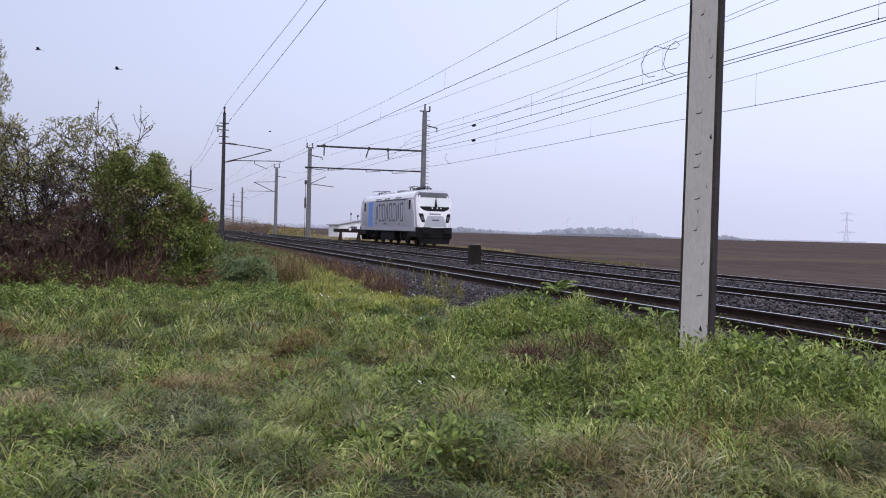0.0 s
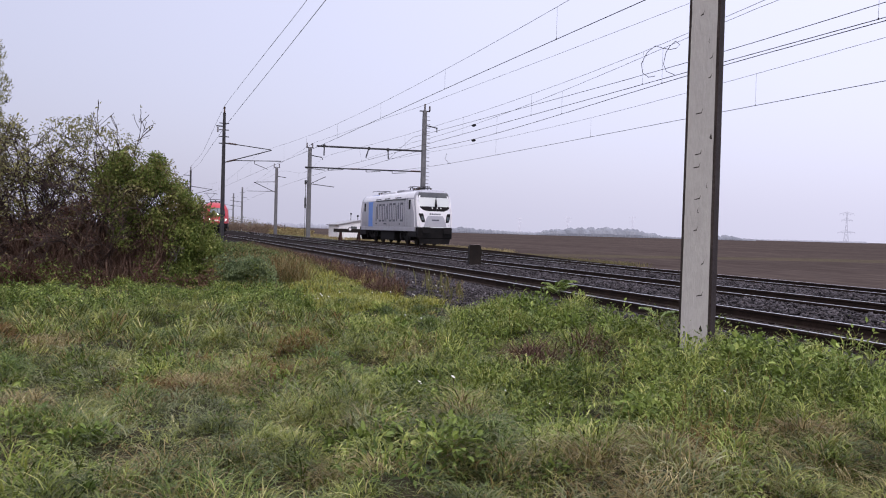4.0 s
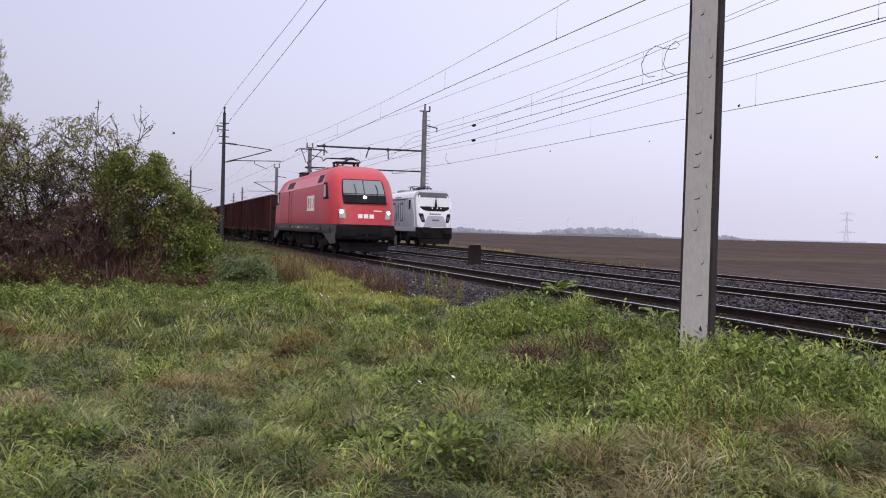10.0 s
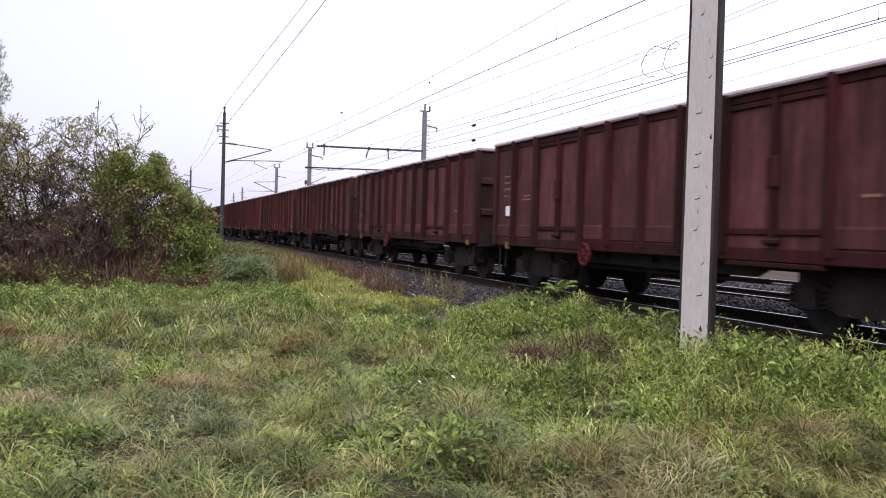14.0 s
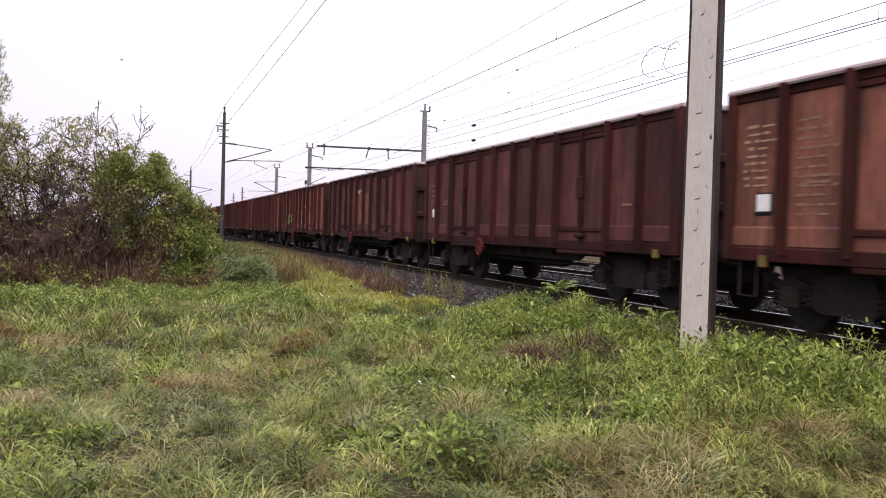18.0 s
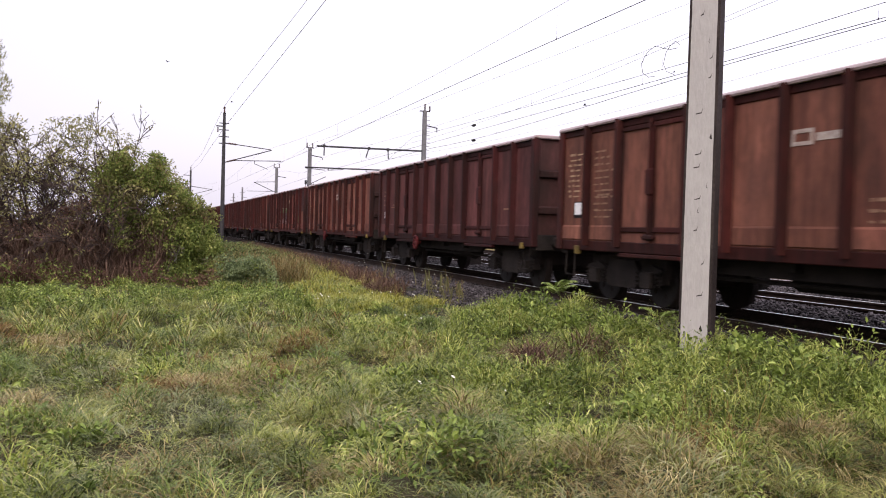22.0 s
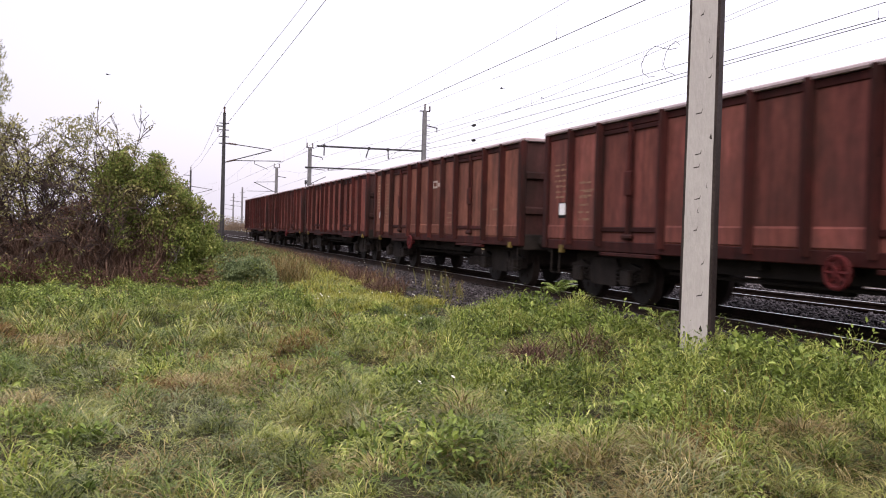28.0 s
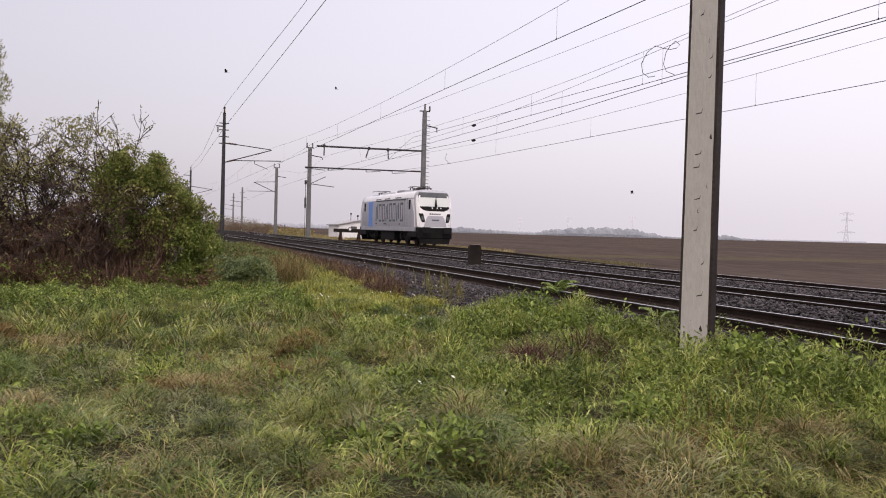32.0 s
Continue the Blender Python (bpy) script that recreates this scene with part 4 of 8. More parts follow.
def make_red_loco():
    L = thing("electric_locomotive", "red electric locomotive with grey skirt and lit headlamps", "locomotive")
    y0, y1 = -0.55, 17.85
    levels = [(1.40, 1.47), (1.6, 1.49), (2.0, 1.49), (2.35, 1.49), (2.7, 1.485), (3.0, 1.475), (3.22, 1.455), (3.4, 1.365), (3.6, 1.265), (3.82, 1.155), (3.95, 1.05), (4.06, 0.89), (4.12, 0.7), (4.15, 0.35), (4.16, 0.02)]

    def rake(z):
        return float(np.interp(z, [1.0, 1.4, 2.2, 2.5, 3.0, 3.4, 3.65, 3.85, 4.0, 4.1, 4.16], [0.0, 0.05, 0.20, 0.32, 0.66, 0.98, 1.26, 1.60, 1.98, 2.45, 3.1]))

    def nose(x):
        a = abs(x)
        return 0.22 * (a / 1.4) ** 2 + 0.50 * max(0.0, (a - 0.9) / 0.59) ** 2.4

    def front(x, z):
        return y0 + rake(z) + nose(x)

    def rear(x, z):
        return y1 - rake(z) - nose(x)

    weld(part("body", hull(levels, front, rear, 8, 18), RED, L, "glossy red body shell with raked rounded cabs"))
    mid = [(0.98, 1.42), (1.04, 1.47), (1.2, 1.48), (1.39, 1.48)]

    def skirt_front(x, z):
        return y0 - 0.05 + nose(x)

    def skirt_rear(x, z):
        return y1 + 0.05 - nose(x)
    weld(part("skirt", hull(mid, skirt_front, skirt_rear, 4, 14), SKIRT, L, "grey lower body band with small markings"))
    # deeper cab ends of the skirt
    for a, b in ((-0.35, 1.9), (15.4, 17.65)):
        for side in (-1, 1):
            q = Mesh()
            c, d = (a, b) if a < 5 else (b, a)
            q.prism([(c, 0.99), (c, 0.55), (c + (0.5 if a < 5 else -0.5), 0.5), (c + (1.2 if a < 5 else -1.2), 0.7), (d, 0.99)], "x", *sorted((side * 1.34, side * 1.47)))
            part("skirt_end", q, SKIRT, L)
    # cab faces at both ends
    for face, sg in ((front, -1), (rear, 1)):
        ws = face_patch([(2.34, -0.93, 0.93), (2.40, -0.99, 0.99), (2.7, -1.0, 1.0), (3.05, -0.98, 0.98), (3.36, -0.93, 0.93), (3.44, -0.86, 0.86)], face, 0.022, sg, 12)
        shield = part("windscreen", ws, BLACK, L, "black windscreen surround")
        for l, r in ((-0.94, -0.02), (0.02, 0.94)):
            g = face_patch([(2.72, l, r), (3.05, l * 0.99, r * 0.99), (3.40, l * 0.93, r * 0.93)], face, 0.034, sg, 6, 0.02)
            part("pane", g, GLASS_PALE, shield, "windscreen pane with sky reflection put into its colour")
        for sx in (-0.45, 0.55):
            wp = Mesh()
            wp.tube([(sx, face(sx, 2.55) + sg * 0.06, 2.5), (sx + 0.08, face(sx, 2.9) + sg * 0.06, 2.9), (sx + 0.02, face(sx, 3.2) + sg * 0.06, 3.2)], 0.018, 5)
            part("wiper", wp, BLACK, shield)
        rail = Mesh()
        rail.tube([(x, face(x, 2.77) + sg * 0.05, 2.77) for x in [-0.98 + 0.178 * i for i in range(12)]], 0.014, 5)
        part("grab_rail", rail, STEEL_DARK, shield)
        sill = Mesh()
        sill.tube([(x, face(x, 2.36) + sg * 0.09, 2.36) for x in [-1.0 + 0.1667 * i for i in range(13)]], 0.03, 6)
        part("sill_rail", sill, BLACK, shield)
        c = Mesh().lathe((0, face(0, 2.62) + sg * 0.01, 2.62), (0, face(0, 2.62) + sg * 0.09, 2.62), [(0, 0.058), (0.8, 0.058), (1, 0.045)], 14)
        lit = LAMP_LIT if sg < 0 else LAMP_LENS
        part("top_headlamp", c, lit, L, "round upper headlamp, lit")
        for side in (-1, 1):
            hp = face_patch([(1.66, side * 1.02 - 0.13, side * 1.02 + 0.13), (1.85, side * 1.04 - 0.13, side * 1.04 + 0.13), (2.06, side * 1.06 - 0.13, side * 1.06 + 0.13)], face, 0.02, sg, 6)
            hl = part("headlamp", hp, LAMP_CASE, L, "upright headlamp housing with a lit lamp")
            yy = face(side * 1.06, 1.94)
            part("bulb", Mesh().lathe((side * 1.06, yy, 1.94), (side * 1.06, yy + sg * 0.045, 1.94), [(0, 0.072), (0.8, 0.072), (1, 0.05)], 12), lit, hl, "glowing lamp")
            b = Mesh()
            yb = -0.62 if sg < 0 else 17.92
            b.lathe((side * 0.875, yb, 1.06), (side * 0.875, yb + sg * 0.42, 1.06), [(0, 0.14), (0.5, 0.14), (0.51, 0.1), (0.85, 0.1)], 12)
            b.box(side * 0.875 - 0.34, side * 0.875 + 0.34, *sorted((yb + sg * 0.36, yb + sg * 0.42)), 0.88, 1.24, 0.02)
            part("buffer", b, BLACK, L, "wide rectangular buffer")
            st = Mesh()
            st.tube([(side * 1.3, yb + sg * 0.05, 1.4), (side * 1.3, yb + sg * 0.1, 1.95)], 0.015, 5)
            part("handrail", st, SKIRT, L)
        bb = Mesh()
        bb.box(-1.3, 1.3, *sorted((y0 + 0.02, y0 + 0.5) if sg < 0 else (y1 - 0.02, y1 - 0.5)), 0.72, 1.38, 0.05)
        part("buffer_beam", bb, BLACK, L, "black buffer beam with hoses")
        part("front_apron", face_patch([(0.99, -1.22, 1.22), (1.2, -1.26, 1.26), (1.39, -1.26, 1.26)], skirt_front if sg < 0 else skirt_rear, 0.012, sg, 12, 0.02), BLACK, L, "soot-black apron behind the buffers")
        pl = Mesh()
        e = y0 + 0.28 if sg < 0 else y1 - 0.28
        pl.prism([(-0.95, 0.2), (0.95, 0.2), (1.15, 0.48), (1.15, 0.6), (-1.15, 0.6), (-1.15, 0.48)], "y", e, e - sg * 0.08)
        part("snow_plough", pl, BLACK, L)
        for hx0 in (-0.42, -0.3, 0.3, 0.42):
            ho = Mesh().tube([(hx0, e, 0.85), (hx0, e + sg * 0.3, 0.75), (hx0 * 1.05, e + sg * 0.34, 0.5), (hx0 * 1.1, e + sg * 0.2, 0.42)], 0.025, 6)
            part("brake_hose", ho, BLACK, L)
        ck = Mesh().tube([(0, e, 1.0), (0, e + sg * 0.4, 0.98), (0, e + sg * 0.5, 0.85), (0, e + sg * 0.42, 0.7)], 0.045, 6)
        part("coupling_hook", ck, BLACK, L)
    # sides
    for side in (-1, 1):
        for a, b, sl in ((0.85, 1.75, 1), (15.55, 16.45, -1)):
            q = Mesh()
            lo, hi = (a - 0.1, b) if sl > 0 else (a, b + 0.1)
            poly = [(lo - 0.22, 2.50), (hi, 2.54), (hi, 3.27), (a + 0.34, 3.29), (a + 0.12, 3.1)] if sl > 0 else [(lo, 2.54), (hi + 0.22, 2.50), (b - 0.12, 3.1), (b - 0.34, 3.29), (lo, 3.27)]
            q.prism(poly, "x", *sorted((side * 1.44, side * 1.496)))
            fr = part("side_window", q, BLACK, L, "cab side window with black frame")
            g = Mesh()
            c, d = (b - 0.52, b - 0.06) if sl > 0 else (a + 0.06, a + 0.52)
            g.prism([(c, 2.63), (d, 2.63), (d, 3.19), (c, 3.19)], "x", *sorted((side * 1.45, side * 1.502)))
            part("pane", g, GLASS_PALE, fr)
        for y in (10.85, 11.7):
            part("door_edge", Mesh().box(*sorted((side * 1.47, side * 1.497)), y, y + 0.03, 1.42, 3.2), GRILLE, L)
        hr = Mesh().tube([(side * 1.52, 11.55, 1.5), (side * 1.53, 11.55, 2.6)], 0.016, 5)
        part("handrail", hr, SKIRT, L)
        part("step_box", Mesh().box(*sorted((side * 1.40, side * 1.492)), 11.1, 11.45, 1.17, 1.36, 0.02), BLACK, L)
        for a, b in ((2.65, 3.85), (11.0, 11.9), (12.05, 13.1)):
            q = Mesh()
            q.loft([[(side * (wz + 0.016), a + 0.55 * (zz - 3.36), zz), (side * (wz + 0.016), b + 0.55 * (zz - 3.36), zz), (side * (wz - 0.05), b + 0.55 * (zz - 3.36), zz), (side * (wz - 0.05), a + 0.55 * (zz - 3.36), zz)]
                    for zz, wz in ((3.36, 1.386), (3.74, 1.196))])
            part("air_intake", q, GRILLE, L, "dark sloping air intake grille")
        sh = Mesh()
        sh.loft([[(side * (wz + 0.006), ya, zz), (side * (wz + 0.006), yb, zz), (side * (wz - 0.04), yb, zz), (side * (wz - 0.04), ya, zz)] for zz, wz, ya, yb in ((3.25, 1.441, 2.2, 14.6), (3.80, 1.166, 2.75, 14.2))])
        part("roof_shoulder", sh, RED_ROOF, L, "sloping shoulder below the roof, sky light painted in as pink")
        gt = Mesh().tube([(side * 1.46, 2.2, 3.235), (side * 1.46, 14.6, 3.235)], 0.014, 5)
        part("roof_gutter", gt, RED_ROOF, L)
    # brand blocks, plain shapes
    for y, a in ((5.30, 0.62), (4.66, 0.54), (4.04, 0.54)):
        q = Mesh()
        for bx in ((y, y + 0.14, 2.03, 2.78), (y + a - 0.14, y + a, 2.03, 2.78), (y + 0.14, y + a - 0.14, 2.03, 2.16), (y + 0.14, y + a - 0.14, 2.65, 2.78)):
            q.box(-1.500, -1.489, *bx)
        part("brand_block", q, LETTER, L, "off-white painted block")
    for x in (-0.36, -0.1, 0.16):
        q = face_patch([(1.68, x, x + 0.2), (1.86, x, x + 0.2)], front, 0.014, -1, 2, 0.02)
        part("brand_block", q, LETTER, L, "off-white painted block")
    part("brand_block", face_patch([(2.0, 0.35, 0.75), (2.04, 0.35, 0.75)], front, 0.014, -1, 2, 0.02), LETTER, L)
    bars(L, "small_marking", [(7.2, 0.35, 1.19, 0.05), (8.0, 0.9, 1.16, 0.1), (9.4, 0.3, 1.2, 0.04), (5.6, 0.5, 1.2, 0.04), (3.0, 0.3, 1.15, 0.05), (13.2, 0.25, 1.2, 0.06), (14.4, 0.3, 1.2, 0.05), (10.3, 0.4, 1.19, 0.05)], -1.484, PALE_PAINT, "small pale marking")
    for y, z in ((0.2, 1.18), (2.3, 1.2), (16.6, 1.2)):
        part("jacking_socket", Mesh().cyl((-1.50, y, z), (-1.46, y, z), 0.09, n=12), BLACK, L)
    # under the floor and on the roof
    part("transformer", Mesh().box(-1.2, 1.2, 6.6, 10.8, 0.32, 1.0, 0.06), GRIMY, L, "ribbed grimy transformer tank")
    for k in range(9):
        part("tank_rib", Mesh().box(-1.24, -1.19, 6.8 + 0.45 * k, 6.86 + 0.45 * k, 0.36, 0.95), GRIMY, L)
    for y in (3.75, 13.55):
        loco_bogie(L, y, 3.0, 0.575, GRIMY)
    pantograph(L, 13.6, True, 4.16, 1.66)
    pantograph(L, 3.9, False, 4.16, 1.7)
    for k, (a, b, h) in enumerate(((5.4, 7.2, 0.12), (8.0, 10.4, 0.10), (11.0, 12.6, 0.16))):
        part("roof_hatch", Mesh().box(-0.62, 0.62, a, b, 4.08, 4.16 + h, 0.03), BLACK if k == 2 else RED_ROOF, L)
    for y in (6.0, 7.6, 10.8, 12.2):
        i = Mesh().lathe((0.3, y, 4.16), (0.3, y, 4.5), [(0, 0.05), (0.2, 0.1), (0.4, 0.05), (0.6, 0.1), (0.8, 0.05), (1, 0.04)], 8)
        part("insulator", i, PORCELAIN, L)
    part("roof_cable", Mesh().tube([(0.3, 4.4, 4.46), (0.3, 9, 4.5), (0.3, 13, 4.46)], 0.02, 5), STEEL_DARK, L)
    return L


RED_LOCO = make_red_loco()


def make_white_loco():
    """Stands on the siding; front towards the camera's side of the line."""
    L = thing("electric_locomotive", "parked white and silver electric locomotive with a blue stripe", "locomotive")
    y0, y1 = 0.45, 18.45
    levels = [(1.12, 1.46), (1.3, 1.49), (2.0, 1.49), (2.8, 1.49), (3.2, 1.47), (3.45, 1.41), (3.65, 1.30), (3.8, 1.12), (3.88, 0.85), (3.92, 0.4), (3.93, 0.02)]

    def rake(z):
        return float(np.interp(z, [1.1, 1.5, 2.2, 2.6, 3.2, 3.6, 3.8, 3.93], [0.0, 0.02, 0.10, 0.20, 0.46, 0.64, 0.80, 1.2]))

    def nose(x):
        a = abs(x)
        return 0.10 * (a / 1.4) ** 2 + 0.30 * max(0.0, (a - 1.1) / 0.39) ** 2.2

    def front(x, z):
        return y0 + rake(z) + nose(x)

    def rear(x, z):
        return y1 - rake(z) - nose(x)

    weld(part("body", hull(levels, front, rear, 8, 16), SILVER, L, "silver-grey body shell"))
    for face, sg in ((front, -1), (rear, 1)):
        m = face_patch([(1.14, -1.36, 1.36), (1.5, -1.44, 1.44), (2.2, -1.46, 1.46), (2.8, -1.46, 1.46), (3.2, -1.43, 1.43), (3.45, -1.36, 1.36)], face, 0.012, sg, 16)
        part("cab_front", m, WHITE, L, "white moulded cab front")
        part("brow", face_patch([(3.31, -1.3, 1.3), (3.5, -1.26, 1.26), (3.66, -1.2, 1.2), (3.84, -1.0, 1.0)], face, 0.016, sg, 12), CAP_GREY, L, "dark grey brow over the windscreen")
        part("windscreen", face_patch([(2.66, -1.2, 1.2), (3.0, -1.23, 1.23), (3.30, -1.2, 1.2)], face, 0.028, sg, 12), GLASS_BRIGHT, L, "wide windscreen with sky reflection put into its colour")
        part("lower_mask", face_patch([(2.32, -0.7, 0.7), (2.42, -1.02, 1.02), (2.54, -1.18, 1.18), (2.655, -1.24, 1.24)], face, 0.026, sg, 12), BLACK, L, "black band below the windscreen")
        wp = Mesh()
        wp.prism([(-0.05, 2.5), (0.2, 2.5), (0.1, 3.05), (0.06, 3.4), (0.0, 3.05)], "y", face(0, 3.0) + sg * 0.16, face(0, 3.0) + sg * 0.20)
        part("wiper", wp, BLACK, L)
        for x in (-0.3, 0.12, 0.42):
            part("marker_lamp", face_patch([(2.5, x, x + 0.1), (2.6, x, x + 0.1)], face, 0.035, sg, 2, 0.02), LAMP_LENS, L)
        for side in (-1, 1):
            hl = face_patch([(1.50, side * 0.98 - 0.12, side * 0.98 + 0.14), (1.75, side * 1.05 - 0.17, side * 1.05 + 0.17), (2.14, side * 1.16 - 0.17, side * 1.16 + 0.15)], face, 0.022, sg, 5)
            hb = part("headlamp", hl, BLACK, L, "dark angular headlamp")
            part("lens", face_patch([(1.66, side * 1.04 - 0.09, side * 1.04 + 0.09), (1.92, side * 1.06 - 0.09, side * 1.06 + 0.09)], face, 0.03, sg, 3, 0.02), GLASS, hb)
            b = Mesh()
            e = y0 + 0.02 if sg < 0 else y1 - 0.02
            b.lathe((side * 0.875, e, 1.0), (side * 0.875, e + sg * 0.4, 1.0), [(0, 0.14), (0.5, 0.14), (0.51, 0.1), (0.9, 0.1)], 10)
            b.box(side * 0.875 - 0.32, side * 0.875 + 0.32, *sorted((e + sg * 0.36, e + sg * 0.42)), 0.8, 1.16, 0.02)
            part("buffer", b, BLACK, L)
            q = Mesh().tube([(side * 1.40, face(side * 1.4, 1.3) + sg * 0.05, 1.2), (side * 1.42, face(side * 1.4, 2.4) + sg * 0.05, 2.4), (side * 1.36, face(side * 1.36, 3.3) + sg * 0.03, 3.4)], 0.05, 6)
            part("face_edge", q, WHITE, L, "white rounded edge of the cab front")
        part("nose_panel", face_patch([(1.18, -0.95, 0.95), (1.45, -0.88, 0.88), (1.72, -0.78, 0.78), (1.98, -0.62, 0.62)], face, 0.016, sg, 10, 0.02), SILVER, L, "grey panel across the lower cab front")
        for x in (-0.48, -0.32, -0.16, 0.0, 0.16, 0.32):
            part("brand_block", face_patch([(2.05, x, x + 0.11), (2.16, x, x + 0.11)], face, 0.02, sg, 1, 0.012), LETTER_DARK, L, "slate painted block")
        part("number_bar", face_patch([(1.62, -0.3, 0.3), (1.72, -0.3, 0.3)], face, 0.022, sg, 4, 0.012), LETTER_DARK, L)
        part("buffer_beam", Mesh().box(-1.42, 1.42, *sorted((y0 + 0.05, y0 + 0.6) if sg < 0 else (y1 - 0.05, y1 - 0.6)), 0.55, 1.14, 0.04), BLACK, L, "black buffer beam")
        pl = Mesh()
        e = y0 + 0.1 if sg < 0 else y1 - 0.1
        pl.prism([(-1.2, 0.16), (1.2, 0.16), (1.3, 0.55), (-1.3, 0.55)], "y", e, e - sg * 0.08)
        part("snow_plough", pl, BLACK, L)
    for side in (-1, 1):
        for a, b in ((2.35, 2.8), (16.1, 16.6)):
            q = Mesh().box(*sorted((side * 1.45, side * 1.497)), a, b, 2.45, 3.15, 0.01)
            part("side_window", q, BLACK, L, "narrow dark cab side window")
        part("door_edge", Mesh().box(*sorted((side * 1.47, side * 1.496)), 3.15, 3.18, 1.2, 3.3), CAP_GREY, L)
        part("door_edge", Mesh().box(*sorted((side * 1.47, side * 1.496)), 3.85, 3.88, 1.2, 3.3), CAP_GREY, L)
        for way in (1, -1):
            sw = [(0.98, 1.15), (1.25, 1.15), (1.42, 2.2), (2.25, 3.18), (1.55, 3.18), (1.15, 2.3)]
            q = Mesh().prism(sw if way > 0 else [(18.9 - y, z) for y, z in sw][::-1], "x", *sorted((side * 1.45, side * 1.496)))
            part("cab_flash", q, WHITE, L, "white flash sweeping down the cab side")
        sh = Mesh()
        sh.loft([[(side * (wz + 0.008), ya, zz), (side * (wz + 0.008), yb, zz), (side * (wz - 0.04), yb, zz), (side * (wz - 0.04), ya, zz)] for zz, wz, ya, yb in ((3.30, 1.451, 1.6, 17.3), (3.46, 1.405, 1.7, 17.2), (3.65, 1.30, 1.75, 17.1), (3.80, 1.12, 1.8, 17.1))])
        part("roof_shoulder", sh, WHITE, L, "white sloping roof edge")
        part("blue_stripe", Mesh().box(*sorted((side * 1.47, side * 1.499)), 13.6, 15.0, 1.13, 3.2), BLUE, L, "sky-blue vertical stripe")
        st = Mesh()
        st.add([(side * 1.478, 13.0, 3.205), (side * 1.478, 15.2, 3.205), (side * 1.15, 14.8, 3.80), (side * 1.15, 12.6, 3.80), (side * 1.40, 13.0, 3.19), (side * 1.40, 15.2, 3.19), (side * 1.05, 14.8, 3.74), (side * 1.05, 12.6, 3.74)],
               [(0, 1, 2, 3), (7, 6, 5, 4), (0, 4, 5, 1), (1, 5, 6, 2), (2, 6, 7, 3), (3, 7, 4, 0)])
        part("blue_stripe", st, BLUE, L, "sky-blue stripe over the roof edge")
        q = Mesh().box(*sorted((side * 1.44, side * 1.53)), 3.6, 12.6, 3.225, 3.285, 0.01)
        part("roof_gutter", q, CAP_GREY, L)
        for a in (5.0, 8.2, 11.0):
            part("side_grille", Mesh().box(*sorted((side * 1.40, side * 1.458)), a, a + 1.6, 3.34, 3.42, 0.0), CAP_GREY, L)
        sk = Mesh().box(*sorted((side * 1.30, side * 1.47)), 0.75, 3.0, 0.6, 0.9, 0.03)
        part("skirt_end", sk, BLACK, L)
        sk = Mesh().box(*sorted((side * 1.30, side * 1.47)), 15.9, 18.2, 0.6, 0.9, 0.03)
        part("skirt_end", sk, BLACK, L)
        part("lower_side_panel", Mesh().box(*sorted((side * 1.30, side * 1.475)), 1.15, 17.75, 0.905, 1.14, 0.02), SILVER, L)
    # plain upright blocks where a brand is painted
    for k in range(8):
        y = 11.75 - 1.07 * k
        q = Mesh()
        frame_bars = ((y, y + 0.14, 1.55, 3.0), (y + 0.62, y + 0.78, 1.55, 3.0), (y + 0.14, y + 0.62, 2.84, 3.0), (y + 0.14, y + 0.62, 1.55, 1.70))
        for bx in frame_bars if k % 3 else ((y + 0.05, y + 0.27, 1.75, 3.0), (y + 0.5, y + 0.74, 1.55, 2.8)):
            q.box(-1.498, -1.488, *bx)
        part("brand_block", q, LETTER_DARK, L, "slate painted block")
    bars(L, "small_marking", [(9.0, 0.9, 1.32, 0.1), (12.0, 0.6, 1.35, 0.08), (5.0, 0.3, 1.3, 0.1)], -1.489, LETTER_DARK, "small dark marking")
    part("transformer", Mesh().box(-1.25, 1.25, 7.4, 11.6, 0.3, 1.1, 0.06), BLACK, L)
    for y in (4.2, 14.7):
        loco_bogie(L, y, 2.6, 0.61, BLACK)
    pantograph(L, 3.6, False, 3.93, 1.6)
    pantograph(L, 14.6, False, 3.93, 1.6)
    part("roof_box", Mesh().box(-0.9, 0.9, 6.0, 8.0, 3.85, 4.12, 0.05), SILVER, L)
    part("roof_box", Mesh().box(-0.9, 0.9, 8.6, 12.4, 3.85, 4.02, 0.05), WHITE, L)
    for y in (5.2, 5.6, 6.6):
        part("insulator", Mesh().lathe((0.2, y, 3.9), (0.2, y, 4.45), [(0, 0.06), (0.2, 0.11), (0.4, 0.06), (0.6, 0.11), (0.8, 0.06), (1, 0.05)], 8), PORCELAIN, L)
    ar = Mesh().tube([(-0.3, 5.3, 4.0), (-0.3, 5.5, 4.42), (-0.3, 6.0, 4.42), (-0.3, 6.2, 4.1)], 0.05, 6)
    part("roof_breaker", ar, CAP_GREY, L)
    return L


WHITE_LOCO = make_white_loco()
WHITE_LOCO.matrix_basis = pose(21.8, 64.6, 0)


# the parked locomotive is stretched in length and height to fit the camera's view
for ob in WHITE_LOCO.children_recursive:
    me = ob.data
    co = np.empty(len(me.vertices) * 3)
    me.vertices.foreach_get("co", co)
    co = co.reshape(-1, 3)
    if "roll" not in ob.keys():
        co[:, 1] *= 1.08
        z = co[:, 2]
        co[:, 2] = np.where(z > 3.9, 4.47 + (z - 3.9) * 0.7, np.where(z > 1.12, 1.44 + (z - 1.12) * 1.09, np.where(z > 0.5, 0.5 + (z - 0.5) * 1.516, z)))
        me.vertices.foreach_set("co", co.ravel())
        me.update()
MOVERS = []


